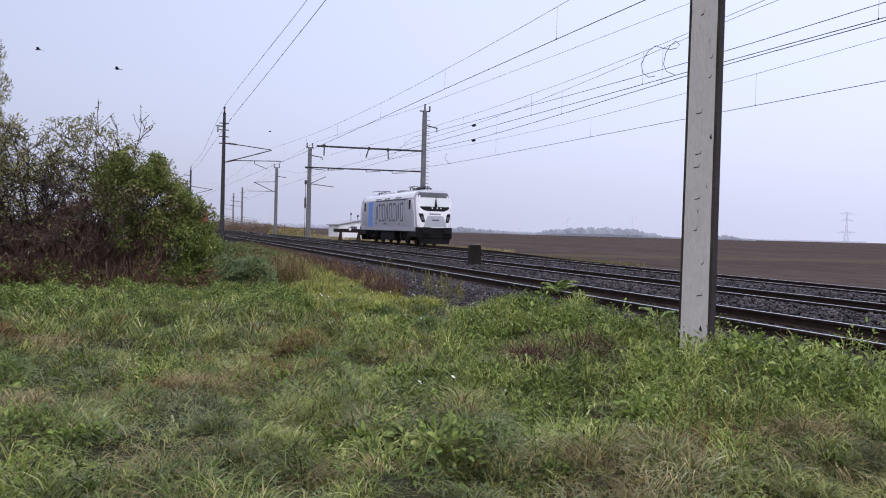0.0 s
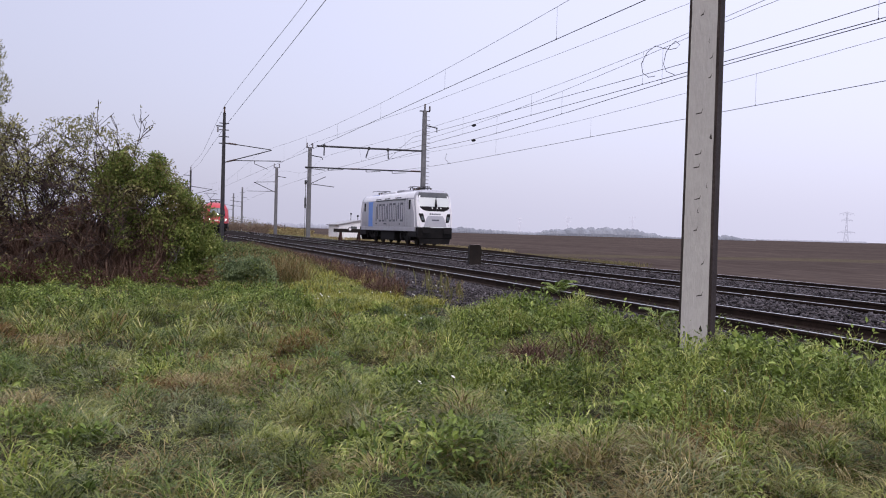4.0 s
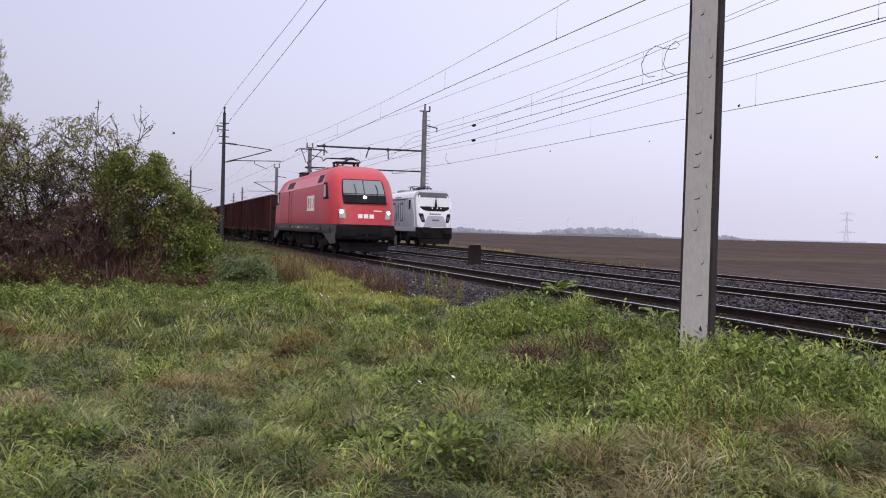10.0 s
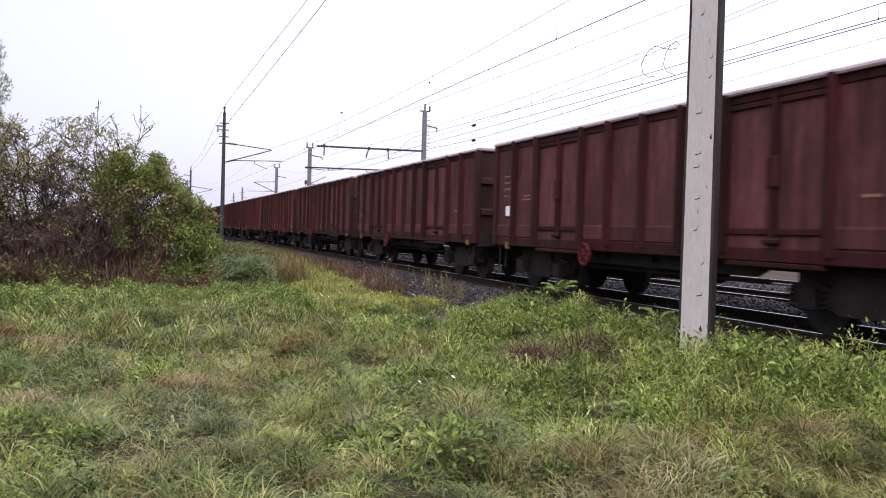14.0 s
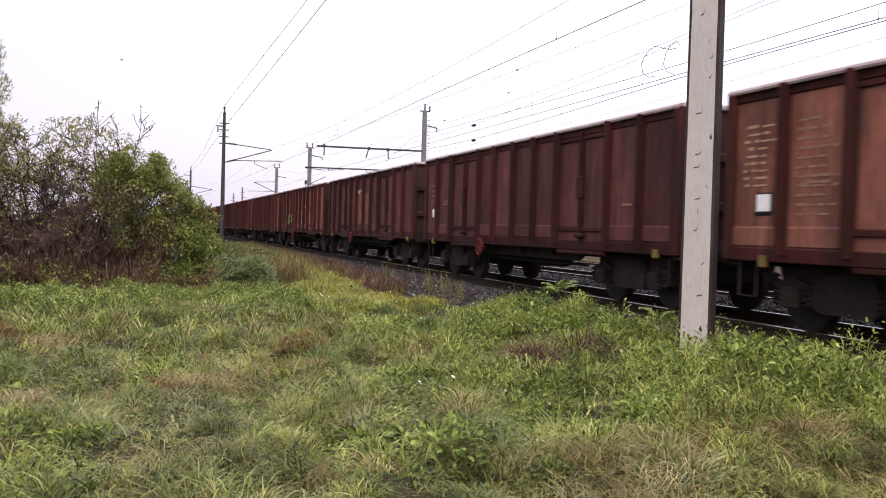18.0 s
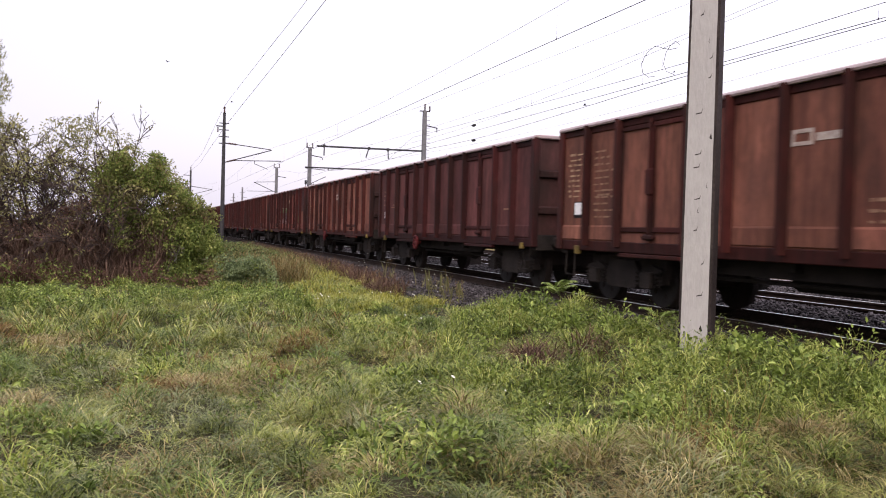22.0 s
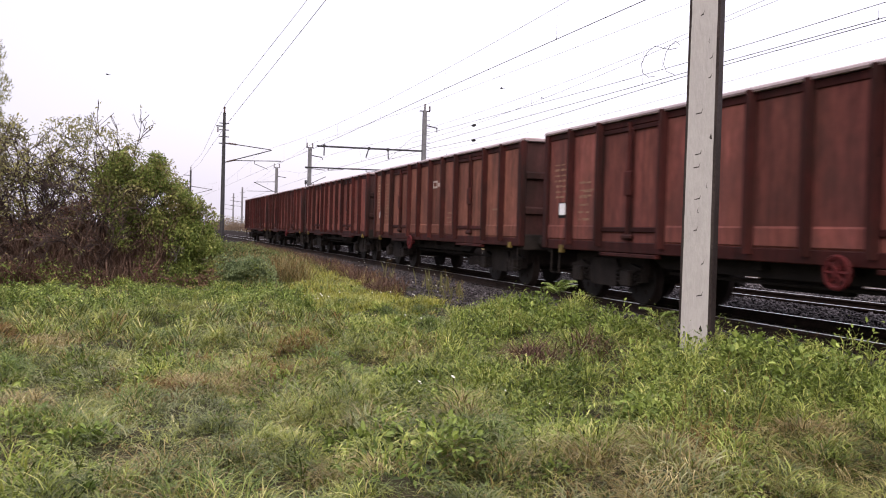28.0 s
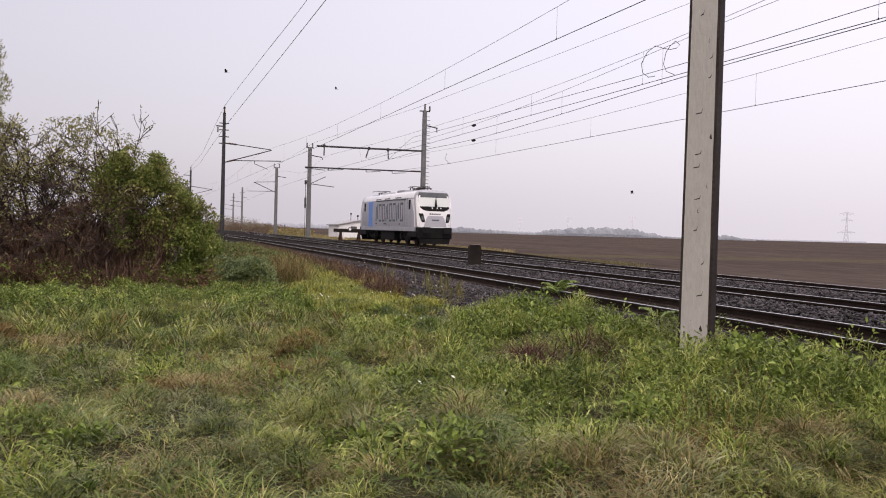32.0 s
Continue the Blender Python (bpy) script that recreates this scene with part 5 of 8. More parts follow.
# ---------------------------------------------------------------- overhead line: masts
def concrete_pole():
    """The nearest mast: a square tapered concrete post with chamfered corners and dark side faces."""
    p = thing("catenary_mast", "tall weathered concrete catenary mast with dark edges", "mast", pose(6.18, 8.66, -0.35, 0, 0, -46), group="catenary masts")
    m = Mesh()

    def ring(z, h, c):
        w = 0.006 * noise.noise((0, 0, z * 3))
        return [(-h + c + w, -h, z), (h - c + w, -h, z), (h, -h + c * 0.5, z), (h, h - c, z), (h - c, h, z), (-h + c, h, z), (-h, h - c, z), (-h, -h + c * 0.5, z)]
    zs = [k * 0.16 for k in range(70)]
    rings = [ring(z, 0.184 - 0.0024 * z, 0.030) for z in zs]
    n = 8
    fs, sl = [], []
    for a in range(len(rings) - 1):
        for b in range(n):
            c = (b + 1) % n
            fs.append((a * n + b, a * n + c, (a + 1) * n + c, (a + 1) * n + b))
            # only the front face is pale, every other face is dark
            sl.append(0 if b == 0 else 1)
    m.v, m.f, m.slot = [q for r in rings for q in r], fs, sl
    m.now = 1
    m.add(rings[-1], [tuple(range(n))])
    post = part("post", m, [CONCRETE, CONCRETE_DARK], p, "pale concrete post with dark side faces")
    rnd = random.Random(5)
    z = 0.5
    while z < 5.2:
        y = -(0.184 - 0.0024 * z) - 0.002
        x = rnd.uniform(-0.02, 0.11)
        ln = rnd.uniform(0.012, 0.065) * rnd.choice((1, 1, -0.6))
        q = Mesh()
        q.add([(x - ln, y, z), (x, y, z + 0.012), (x + 0.014, y, z + 0.075), (x - 0.004, y, z + 0.024), (x - ln, y, z + 0.012),
               (x - ln, y + 0.01, z), (x, y + 0.01, z + 0.012), (x + 0.014, y + 0.01, z + 0.075), (x - 0.004, y + 0.01, z + 0.024), (x - ln, y + 0.01, z + 0.012)],
              [(0, 1, 2, 3, 4), (9, 8, 7, 6, 5), (0, 5, 6, 1), (1, 6, 7, 2), (2, 7, 8, 3), (3, 8, 9, 4), (4, 9, 5, 0)])
        part("chip", q, CONCRETE_DARK, post, "dark chip in the concrete")
        z += rnd.uniform(0.08, 0.42)
    for z in (1.05, 2.3, 3.6):
        q = Mesh().box(0.160, 0.174, -0.187, -0.166, z, z + rnd.uniform(0.2, 0.6), 0.002)
        part("edge_stain", q, CONCRETE_DARK, post)
    return p


concrete_pole()


def mast(x, y, z0, height, r0, r1, label, dark, square=False):
    p = thing("catenary_mast", label, "mast", pose(x, y, 0), group="catenary masts")
    m = Mesh()
    if square:
        def ring(z, h):
            c = h * 0.25
            return [(-h + c, -h, z), (h - c, -h, z), (h, -h + c, z), (h, h - c, z), (h - c, h, z), (-h + c, h, z), (-h, h - c, z), (-h, -h + c, z)]
        m.loft([ring(z0, r0), ring(height, r1)])
    else:
        m.cyl((0, 0, z0), (0, 0, height), r0, r1, 12)
    part("post", m, STEEL_DARK if dark else MAST_GREY, p, smooth=not square)
    part("footing", Mesh().box(-r0 * 1.7, r0 * 1.7, -r0 * 1.7, r0 * 1.7, z0 - 0.3, z0 + 0.25, 0.04), CONCRETE_DARK, p)
    return p


def rod(p, name, a, b, r, material=STEEL_DARK, label=""):
    return part(name, Mesh().cyl(a, b, r, n=8), material, p, label)


def stack(p, a, b, r=0.07):
    """A ribbed insulator from a to b."""
    return part("insulator", Mesh().lathe(a, b, [(k / 10, r if k % 2 else r * 0.5) for k in range(11)], 8), PORCELAIN, p, "brown ribbed insulator")


# left of the line, beyond the hedge
A = mast(6.1, 73.5, -0.5, 10.4, 0.19, 0.12, "dark steel catenary mast with insulators and brackets", True)
stack(A, (0, 0, 10.4), (0, 0, 10.9), 0.09)
for z in (9.55, 9.0, 8.45, 7.9):
    rod(A, "clamp", (-0.4, 0, z), (0.4, 0, z), 0.04)
rod(A, "side_bracket", (-0.65, 0, 9.3), (0, 0, 9.3), 0.05)
stack(A, (-0.5, 0, 9.2), (-0.5, 0, 8.8))
rod(A, "cantilever_tube", (0.1, 0, 7.95), (3.85, 0, 7.58), 0.035)
stack(A, (0.35, 0, 7.92), (1.0, 0, 7.86), 0.09)
rod(A, "cantilever_tube", (0.1, 0, 6.35), (3.9, 0, 7.55), 0.04)
stack(A, (0.3, 0, 6.41), (1.0, 0, 6.63), 0.09)
rod(A, "registration_tube", (0.7, 0, 6.53), (4.7, 0, 6.68), 0.035)
rod(A, "registration_arm", (2.5, 0, 6.58), (2.5, 0, 6.36), 0.025)
rod(A, "registration_arm", (2.5, 0, 6.36), (3.6, 0, 5.95), 0.025)
A2 = mast(6.7, 139, -0.5, 9.4, 0.19, 0.13, "dark steel catenary mast standing behind the hedge", True)
stack(A2, (0, 0, 9.4), (0, 0, 10.0), 0.1)
rod(A2, "side_bracket", (-1.1, 0, 8.66), (0, 0, 8.66), 0.05)
rod(A2, "cantilever_tube", (0.1, 0, 7.0), (3.2, 0, 6.6), 0.04)
rod(A2, "cantilever_tube", (0.1, 0, 5.7), (3.2, 0, 6.6), 0.04)

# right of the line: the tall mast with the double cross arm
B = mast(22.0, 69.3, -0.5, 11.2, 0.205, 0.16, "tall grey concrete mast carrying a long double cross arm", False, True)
rod(B, "top_bracket", (-0.45, 0, 11.15), (0.45, 0, 11.15), 0.05)
stack(B, (-0.0, 0, 11.2), (-0.0, 0, 11.75), 0.09)
stack(B, (0.42, 0, 11.2), (0.42, 0, 11.6), 0.09)
rod(B, "side_bracket", (0, 0, 10.0), (1.15, 0, 9.8), 0.05)
rod(B, "side_bracket", (1.1, 0, 9.8), (1.1, 0, 9.45), 0.04)
for k in range(22):
    rod(B, "climbing_iron", (0.15, 0, 4.2 + 0.31 * k), (0.48, 0, 4.2 + 0.31 * k), 0.018)
rod(B, "cross_arm", (-0.2, 0, 7.82), (-9.0, 0, 7.74), 0.075, label="long steel upper cross arm")
rod(B, "cross_arm", (-0.2, 0, 6.10), (-9.9, 0, 6.0), 0.055, label="slender lower cross arm")
stack(B, (-0.3, 0, 6.12), (-1.1, 0, 6.11), 0.09)
stack(B, (-5.5, 0, 6.05), (-6.2, 0, 6.04), 0.08)
for x, dx in ((-8.4, 0.0), (-4.7, -0.25), (-3.1, 0.05)):
    rod(B, "hanger", (x, 0, 7.85), (x + dx, 0, 7.0), 0.05)
    part("clamp", Mesh().lathe((x, -0.08, 7.78), (x, 0.08, 7.78), [(0, 0.13), (1, 0.13)], 10), STEEL_DARK, B)
for x in (-4.9, -2.7, -8.0):
    rod(B, "registration_arm", (x, 0, 6.05), (x, 0, 5.85), 0.03)
    rod(B, "registration_arm", (x, 0, 5.85), (x + 1.2, 0, 5.95), 0.025)
# field-side masts moved back along the sight line, scaled to fit the camera's view
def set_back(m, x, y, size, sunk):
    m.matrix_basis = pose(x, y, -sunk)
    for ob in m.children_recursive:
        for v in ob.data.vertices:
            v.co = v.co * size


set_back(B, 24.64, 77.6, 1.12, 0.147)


C = mast(17.92, 99.6, -0.4, 10.4, 0.25, 0.19, "grey concrete catenary mast with brackets and a switch box", False, True)
rod(C, "top_bracket", (-0.4, 0, 10.35), (0.4, 0, 10.35), 0.05)
stack(C, (-0.35, 0, 10.4), (-0.35, 0, 10.9), 0.09)
stack(C, (0.3, 0, 10.4), (0.3, 0, 10.9), 0.09)
rod(C, "side_bracket", (0, 0, 9.5), (1.4, 0, 9.3), 0.05)
rod(C, "side_bracket", (1.4, 0, 9.3), (1.5, 0, 9.0), 0.04)
rod(C, "cantilever_tube", (0.1, 0, 6.2), (1.9, 0, 7.1), 0.04)
rod(C, "cantilever_tube", (0.1, 0, 6.2), (2.9, 0, 5.95), 0.04)
rod(C, "cantilever_tube", (-0.5, 0, 8.0), (1.8, 0, 7.85), 0.04)
part("switch_box", Mesh().box(-0.5, -0.32, -0.12, 0.12, 3.4, 4.6, 0.03), STEEL_DARK, C, "dark upright switch box")
rod(C, "switch_rod", (-0.4, 0, 0.0), (-0.4, 0, 6.3), 0.03)
part("switch_drive", Mesh().box(-0.52, -0.28, -0.15, 0.15, 6.1, 6.6, 0.05), STEEL_DARK, C)
set_back(C, 19.71, 109.6, 1.10, 0.123)
D = mast(19.35, 136, -0.4, 10.3, 0.25, 0.19, "grey concrete catenary mast with brackets to both sides", False, True)
rod(D, "top_bracket", (-0.45, 0, 10.3), (0.45, 0, 10.3), 0.05)
stack(D, (-0.4, 0, 10.35), (-0.4, 0, 10.9), 0.09)
stack(D, (0.4, 0, 10.35), (0.4, 0, 10.9), 0.09)
rod(D, "cantilever_tube", (-0.1, 0, 8.1), (-3.4, 0, 7.9), 0.04)
rod(D, "cantilever_tube", (-0.1, 0, 6.45), (-3.4, 0, 7.9), 0.05)
rod(D, "registration_tube", (-0.1, 0, 6.6), (-4.4, 0, 6.5), 0.035)
rod(D, "side_bracket", (0, 0, 9.0), (1.5, 0, 8.8), 0.05)
for x, y in ((25.6, 245), (28, 295)):
    E1 = mast(x, y, -0.4, 11.7, 0.27, 0.2, "grey concrete catenary mast far along the line", False, True)
    rod(E1, "top_bracket", (-0.6, 0, 10.3), (0.6, 0, 10.3), 0.06)
    rod(E1, "cantilever_tube", (-0.1, 0, 7.6), (-3.2, 0, 8.0), 0.05)
    rod(E1, "cantilever_tube", (-0.1, 0, 6.4), (-3.2, 0, 6.5), 0.05)
    rod(E1, "side_bracket", (0, 0, 9.0), (1.4, 0, 8.8), 0.05)


# ---------------------------------------------------------------- overhead line: wires
def sagged(rows, step=3.0):
    """A smooth run of points through (x, y, z) rows."""
    ys = [r[1] for r in rows]
    out = []
    n = max(2, int((ys[-1] - ys[0]) / step))
    for i in range(n + 1):
        y = ys[0] + (ys[-1] - ys[0]) * i / n
        out.append((float(np.interp(y, ys, [r[0] for r in rows])), y, float(np.interp(y, ys, [r[2] for r in rows]))))
    for _ in range(2):
        out = [out[0]] + [(b[0], b[1], (a[2] + 2 * b[2] + c[2]) / 4) for a, b, c in zip(out, out[1:], out[2:])] + [out[-1]]
    return out


def at_y(run, y):
    ys = [q[1] for q in run]
    return Vector((float(np.interp(y, ys, [q[0] for q in run])), y, float(np.interp(y, ys, [q[2] for q in run]))))


def overhead(label, contact, carrier, dropper_ys, rc=0.009, rm=0.006):
    t = thing("overhead_line", label, "overhead wire", group="overhead lines")
    cw = sagged(contact)
    part("contact_wire", Mesh().tube(cw, rc, 6), WIRE_DARK, t, "taut contact wire")
    if carrier:
        mw = sagged(carrier)
        part("carrier_wire", Mesh().tube(mw, rm, 6), WIRE, t, "sagging carrier wire")
        for y in dropper_ys:
            part("dropper", Mesh().cyl(at_y(cw, y), at_y(mw, y), 0.0035, n=5), WIRE, t)
            q = at_y(cw, y)
            part("clip", Mesh().box(q.x - 0.008, q.x + 0.008, q.y - 0.012, q.y + 0.012, q.z - 0.012, q.z + 0.03), WIRE_DARK, t)
    return t


overhead("tarnished overhead line above the near track", [(9.3, -20, 5.9), (9.3, 27, 5.91), (9.3, 36, 5.86), (9.3, 52, 5.81), (9.3, 73.5, 5.9), (9.3, 139, 5.9), (10.3, 220, 5.9)],
         [(9.3, -20, 6.6), (9.3, 8.7, 7.0), (9.3, 18.6, 6.68), (9.3, 27.2, 6.53), (9.3, 35.3, 6.48), (9.3, 48, 6.6), (9.3, 60, 6.95), (9.3, 73.5, 7.5), (9.3, 106, 6.5), (9.3, 139, 7.4), (10.3, 220, 6.8)], [19.0, 27.2, 35.4, 44, 53, 62, 82, 94, 106, 118, 130])
L2 = overhead("tarnished overhead line above the second track", [(13.5, -20, 5.6), (13.5, 45, 5.6), (14.0, 69.3, 5.85), (14.8, 99.6, 5.8), (16.4, 136, 5.8), (22, 245, 5.8)],
              [(13.5, -20, 6.6), (13.5, 8, 7.3), (13.5, 17, 6.75), (13.5, 21.9, 6.5), (13.5, 29.5, 6.36), (13.5, 36.8, 6.33), (13.5, 52, 6.5), (13.7, 69.3, 7.0), (14.8, 85, 6.4), (14.8, 99.6, 7.6), (16.4, 136, 7.7), (22, 245, 7.4)], [13.4, 21.9, 29.5, 36.8, 46, 57, 78, 88, 108, 118])
overhead("second overhead line of an overlap above the second track", [(13.5, -20, 5.55), (13.5, 20, 5.53), (13.5, 26.7, 5.34), (13.5, 35.4, 5.2), (13.5, 43, 5.36), (16, 69.3, 5.95)],
         [(13.5, -20, 7.1), (13.5, 17, 6.72), (13.5, 20.9, 6.42), (13.5, 27, 6.11), (13.5, 32.8, 5.92), (13.5, 35.4, 5.85), (13.5, 45, 5.85), (17, 69.3, 6.9)], [13.2, 20.9, 27.0, 32.8])
overhead("thin feeder between the two lines", [(13.5, -20, 6.05), (13.5, 13.2, 5.91), (13.5, 18.5, 5.82), (13.5, 31.6, 5.98), (13.6, 45, 6.2), (18.9, 69.3, 6.9)], None, [], 0.008)
L3 = overhead("tarnished overhead line above the third track", [(18.0, -20, 5.4), (18.0, 52, 5.42), (18.9, 69.3, 5.95)],
              [(18.0, -20, 7.3), (18.0, 17.6, 6.55), (18.0, 22.7, 6.38), (18.0, 33.2, 6.21), (18.0, 43.8, 6.24), (18.2, 56, 6.5), (18.9, 69.3, 6.95)], [22.6, 33.2, 43.8])
overhead("thin feeder wire along the mast tops", [(22.1, -30, 11.3), (22.1, 20, 11.25), (22.1, 45, 11.45), (22.1, 69.3, 11.75), (18.3, 99.6, 10.9), (19.8, 136, 10.9), (26, 245, 10.8)], None, [], 0.009)
overhead("upper feeder wire on the roadside masts", [(6.0, -40, 10.3), (6.05, 8.7, 10.75), (6.0, 34.6, 10.25), (6.0, 47.4, 10.5), (6.05, 73.5, 10.95), (6.4, 106, 9.6), (6.7, 139, 10.0)], None, [], 0.011)
overhead("lower feeder wire on the roadside masts", [(6.3, -40, 9.8), (6.3, 8.7, 10.0), (6.3, 32.5, 9.76), (6.3, 47.2, 9.64), (6.3, 73.5, 9.5), (6.0, 106, 8.2), (5.6, 139, 8.6)], None, [], 0.013)
for rows in ([(21.28, 6.59), (21.7, 6.48), (22.0, 6.2), (21.9, 5.93), (21.6, 5.76), (21.25, 5.74)],
             [(21.28, 6.59), (20.9, 6.45), (20.55, 6.35), (20.25, 6.33), (20.1, 6.4), (20.3, 6.53), (20.55, 6.45), (20.75, 6.3), (20.85, 6.0), (20.7, 5.78), (20.3, 5.62)]):
    part("jumper_cable", Mesh().tube([(13.5, y, z) for y, z in rows], 0.009, 6), WIRE, L2, "looped jumper cable")
part("jumper_cable", Mesh().tube([(18.0, y, z) for y, z in ((51.9, 6.1), (52.2, 5.8), (51.6, 5.5), (51.0, 5.42))], 0.012, 6), WIRE, L3)
for z in (5.85, 5.2):
    part("insulator", Mesh().lathe((13.5, 35.2, z), (13.5, 35.6, z), [(0, 0.02), (0.2, 0.055), (0.5, 0.066), (0.8, 0.055), (1, 0.02)], 10), STEEL_DARK, L2, "dark insulator in the wire")
for a, b in (((13.9, 69.3, 5.85), (13.9, 69.3, 6.05)),):
    part("clip", Mesh().cyl(a, b, 0.02, n=5), WIRE, L2)
# ---------------------------------------------------------------- trackside things
PLASTER = mat("white_plaster", (0.74, 0.74, 0.76), (0.66, 0.66, 0.68), 0.6, 0.85, fine=0.06)


def buffer_stop():
    p = thing("buffer_stop", "rusty steel buffer stop with a heavy timber beam", "buffer stop", pose(20.35, 88.6, 0, 0, 0, 0))
    part("beam", Mesh().box(-1.75, 1.75, -0.2, 0.15, 0.78, 1.16, 0.04), UNDER, p, "dark heavy cross beam")
    for x in (-1.0, 0.95):
        q = Mesh()
        q.prism([(-0.35, -0.35), (-0.18, -0.35), (0.05, 0.8), (-0.12, 0.8)], "x", x - 0.1, x + 0.1)
        part("upright", q, DARK_MAROON, p, "rusty upright")
        q = Mesh()
        q.prism([(1.0, -0.35), (1.25, -0.35), (0.15, 0.95), (0.02, 0.95)], "x", x - 0.08, x + 0.08)
        part("strut", q, DARK_MAROON, p)
    d = Mesh().lathe((-0.1, -0.28, 1.12), (-0.1, -0.22, 1.12), [(0, 0.2), (1, 0.2)], 16)
    disc = part("signal_disc", d, STEEL_DARK, p, "small round signal board")
    part("disc_face", Mesh().lathe((-0.1, -0.288, 1.12), (-0.1, -0.281, 1.12), [(0, 0.13), (1, 0.13)], 16), PLASTER, disc, "white face")
    return p


buffer_stop()
ROOF_GREY = mat("grey_sheet_roof", (0.30, 0.30, 0.32), (0.36, 0.36, 0.38), 0.6, 0.7, fine=0.1)


def small_building():
    b = thing("small_building", "low white building with a flat-pitched grey roof beside the field", "building", pose(30.2, 128, 0, 0, 0, 3))
    part("wall", Mesh().box(-2.6, 5.5, 0, 6, -0.5, 1.75, 0.02), PLASTER, b)
    r = Mesh()
    r.prism([(-2.9, 1.75), (0.6, 2.5), (5.8, 1.9), (5.8, 1.8), (0.6, 2.38), (-2.9, 1.65)], "y", -0.3, 6.3)
    part("roof", r, ROOF_GREY, b)
    g = Mesh()
    g.prism([(-2.6, 1.75), (0.6, 2.36), (5.5, 1.82), (5.5, 1.75)], "y", 0.05, 0.15)
    part("gable", g, PLASTER, b)
    for x in (-0.7, 0.9):
        wnd = part("window", Mesh().box(x, x + 0.9, -0.05, 0.02, 0.8, 1.5, 0.01), CAP_GREY, b)
        part("sill", Mesh().box(x - 0.05, x + 0.95, -0.12, 0.0, 0.82, 0.9), PLASTER, wnd)
    for x, h in ((-0.2, 3.4), (2.6, 3.0), (0.9, 3.1)):
        part("aerial", Mesh().cyl((x, 2, 2.4), (x, 2, h), 0.05, n=6), STEEL_DARK, b)
        part("lamp_head", Mesh().box(x - 0.12, x + 0.12, 1.9, 2.1, h - 0.1, h + 0.15, 0.02), STEEL_DARK, b)
    return b


small_building()


def relay_box():
    p = thing("trackside_cabinet", "dark weathered concrete cabinet standing between the tracks", "cabinet", pose(11.70, 30.25, 0, 0, 0, -12))
    q = Mesh()
    q.prism([(-0.22, -0.25), (0.22, -0.25), (0.22, 0.66), (0.17, 0.72), (-0.17, 0.72), (-0.22, 0.66)], "y", -0.2, 0.2)
    part("body", q, UNDER, p, "dark tarred body")
    part("lid", Mesh().box(-0.19, 0.19, -0.22, 0.22, 0.722, 0.75, 0.012), CONCRETE_DARK, p)
    part("lid_patch", Mesh().box(-0.16, 0.16, -0.15, 0.1, 0.751, 0.756), PALE_PAINT, p, "pale patch on the lid")
    part("base_plate", Mesh().box(-0.3, 0.3, -0.26, 0.26, -0.27, -0.1, 0.02), SLEEPER, p)
    return p


relay_box()


def marker_posts():
    for x, y, h, lab in ((24.0, 108, 0.9, "short white marker post"), (24.5, 160, 1.5, "short dark marker post")):
        q = thing("marker_post", lab, "post", pose(x, y, 0))
        part("shaft", Mesh().box(-0.06, 0.06, -0.06, 0.06, -0.45, h, 0.015), PLASTER if h < 1 else STEEL_DARK, q)
        part("cap", Mesh().box(-0.08, 0.08, -0.08, 0.08, h, h + 0.05, 0.015), STEEL_DARK, q)
    q = thing("rail_stake", "thin rusty stake beside the near rail", "stake", pose(8.05, 10.9, 0))
    part("shaft", Mesh().cyl((0, 0, -0.25), (0, 0, 0.11), 0.012, n=6), UNDER, q)
    part("tip", Mesh().cyl((0, 0, 0.11), (0, 0, 0.13), 0.016, n=6), PALE_PAINT, q)
    # a point lever rod and boards lying between the second and third track
    for x, y, a in ((15.6, 24.6, 20), (15.9, 26.4, -8), (16.3, 21.6, 4)):
        q = thing("timber_board", "pale weathered board lying on the ballast", "board", pose(x, y, -0.1, 0, 0, a))
        part("plank", Mesh().box(-0.05, 0.05, -0.5, 0.5, -0.04, 0.0, 0.01), CONCRETE, q)
        part("end_band", Mesh().box(-0.055, 0.055, 0.42, 0.46, -0.045, 0.004), STEEL_DARK, q)


marker_posts()

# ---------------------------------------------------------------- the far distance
# haze is painted in: paled base colours plus a weak glow
HAZE_WOOD = mat("haze_glow_far_wood", (0.12, 0.125, 0.14), (0.16, 0.165, 0.18), 0.02, 1.0, glow=(0.30, 0.31, 0.38), power=0.46, fine=0.25, bscale=0.25)
HAZE_FAINT = mat("haze_glow_far_wood_faint", (0.18, 0.185, 0.21), (0.2, 0.205, 0.23), 0.02, 1.0, glow=(0.46, 0.46, 0.56), power=0.40, fine=0.12, bscale=0.2)
HAZE_STEEL = mat("haze_glow_far_steel", (0.2, 0.2, 0.22), (0.22, 0.22, 0.24), 0.1, 1.0, glow=(0.40, 0.40, 0.50), power=0.62, fine=0)


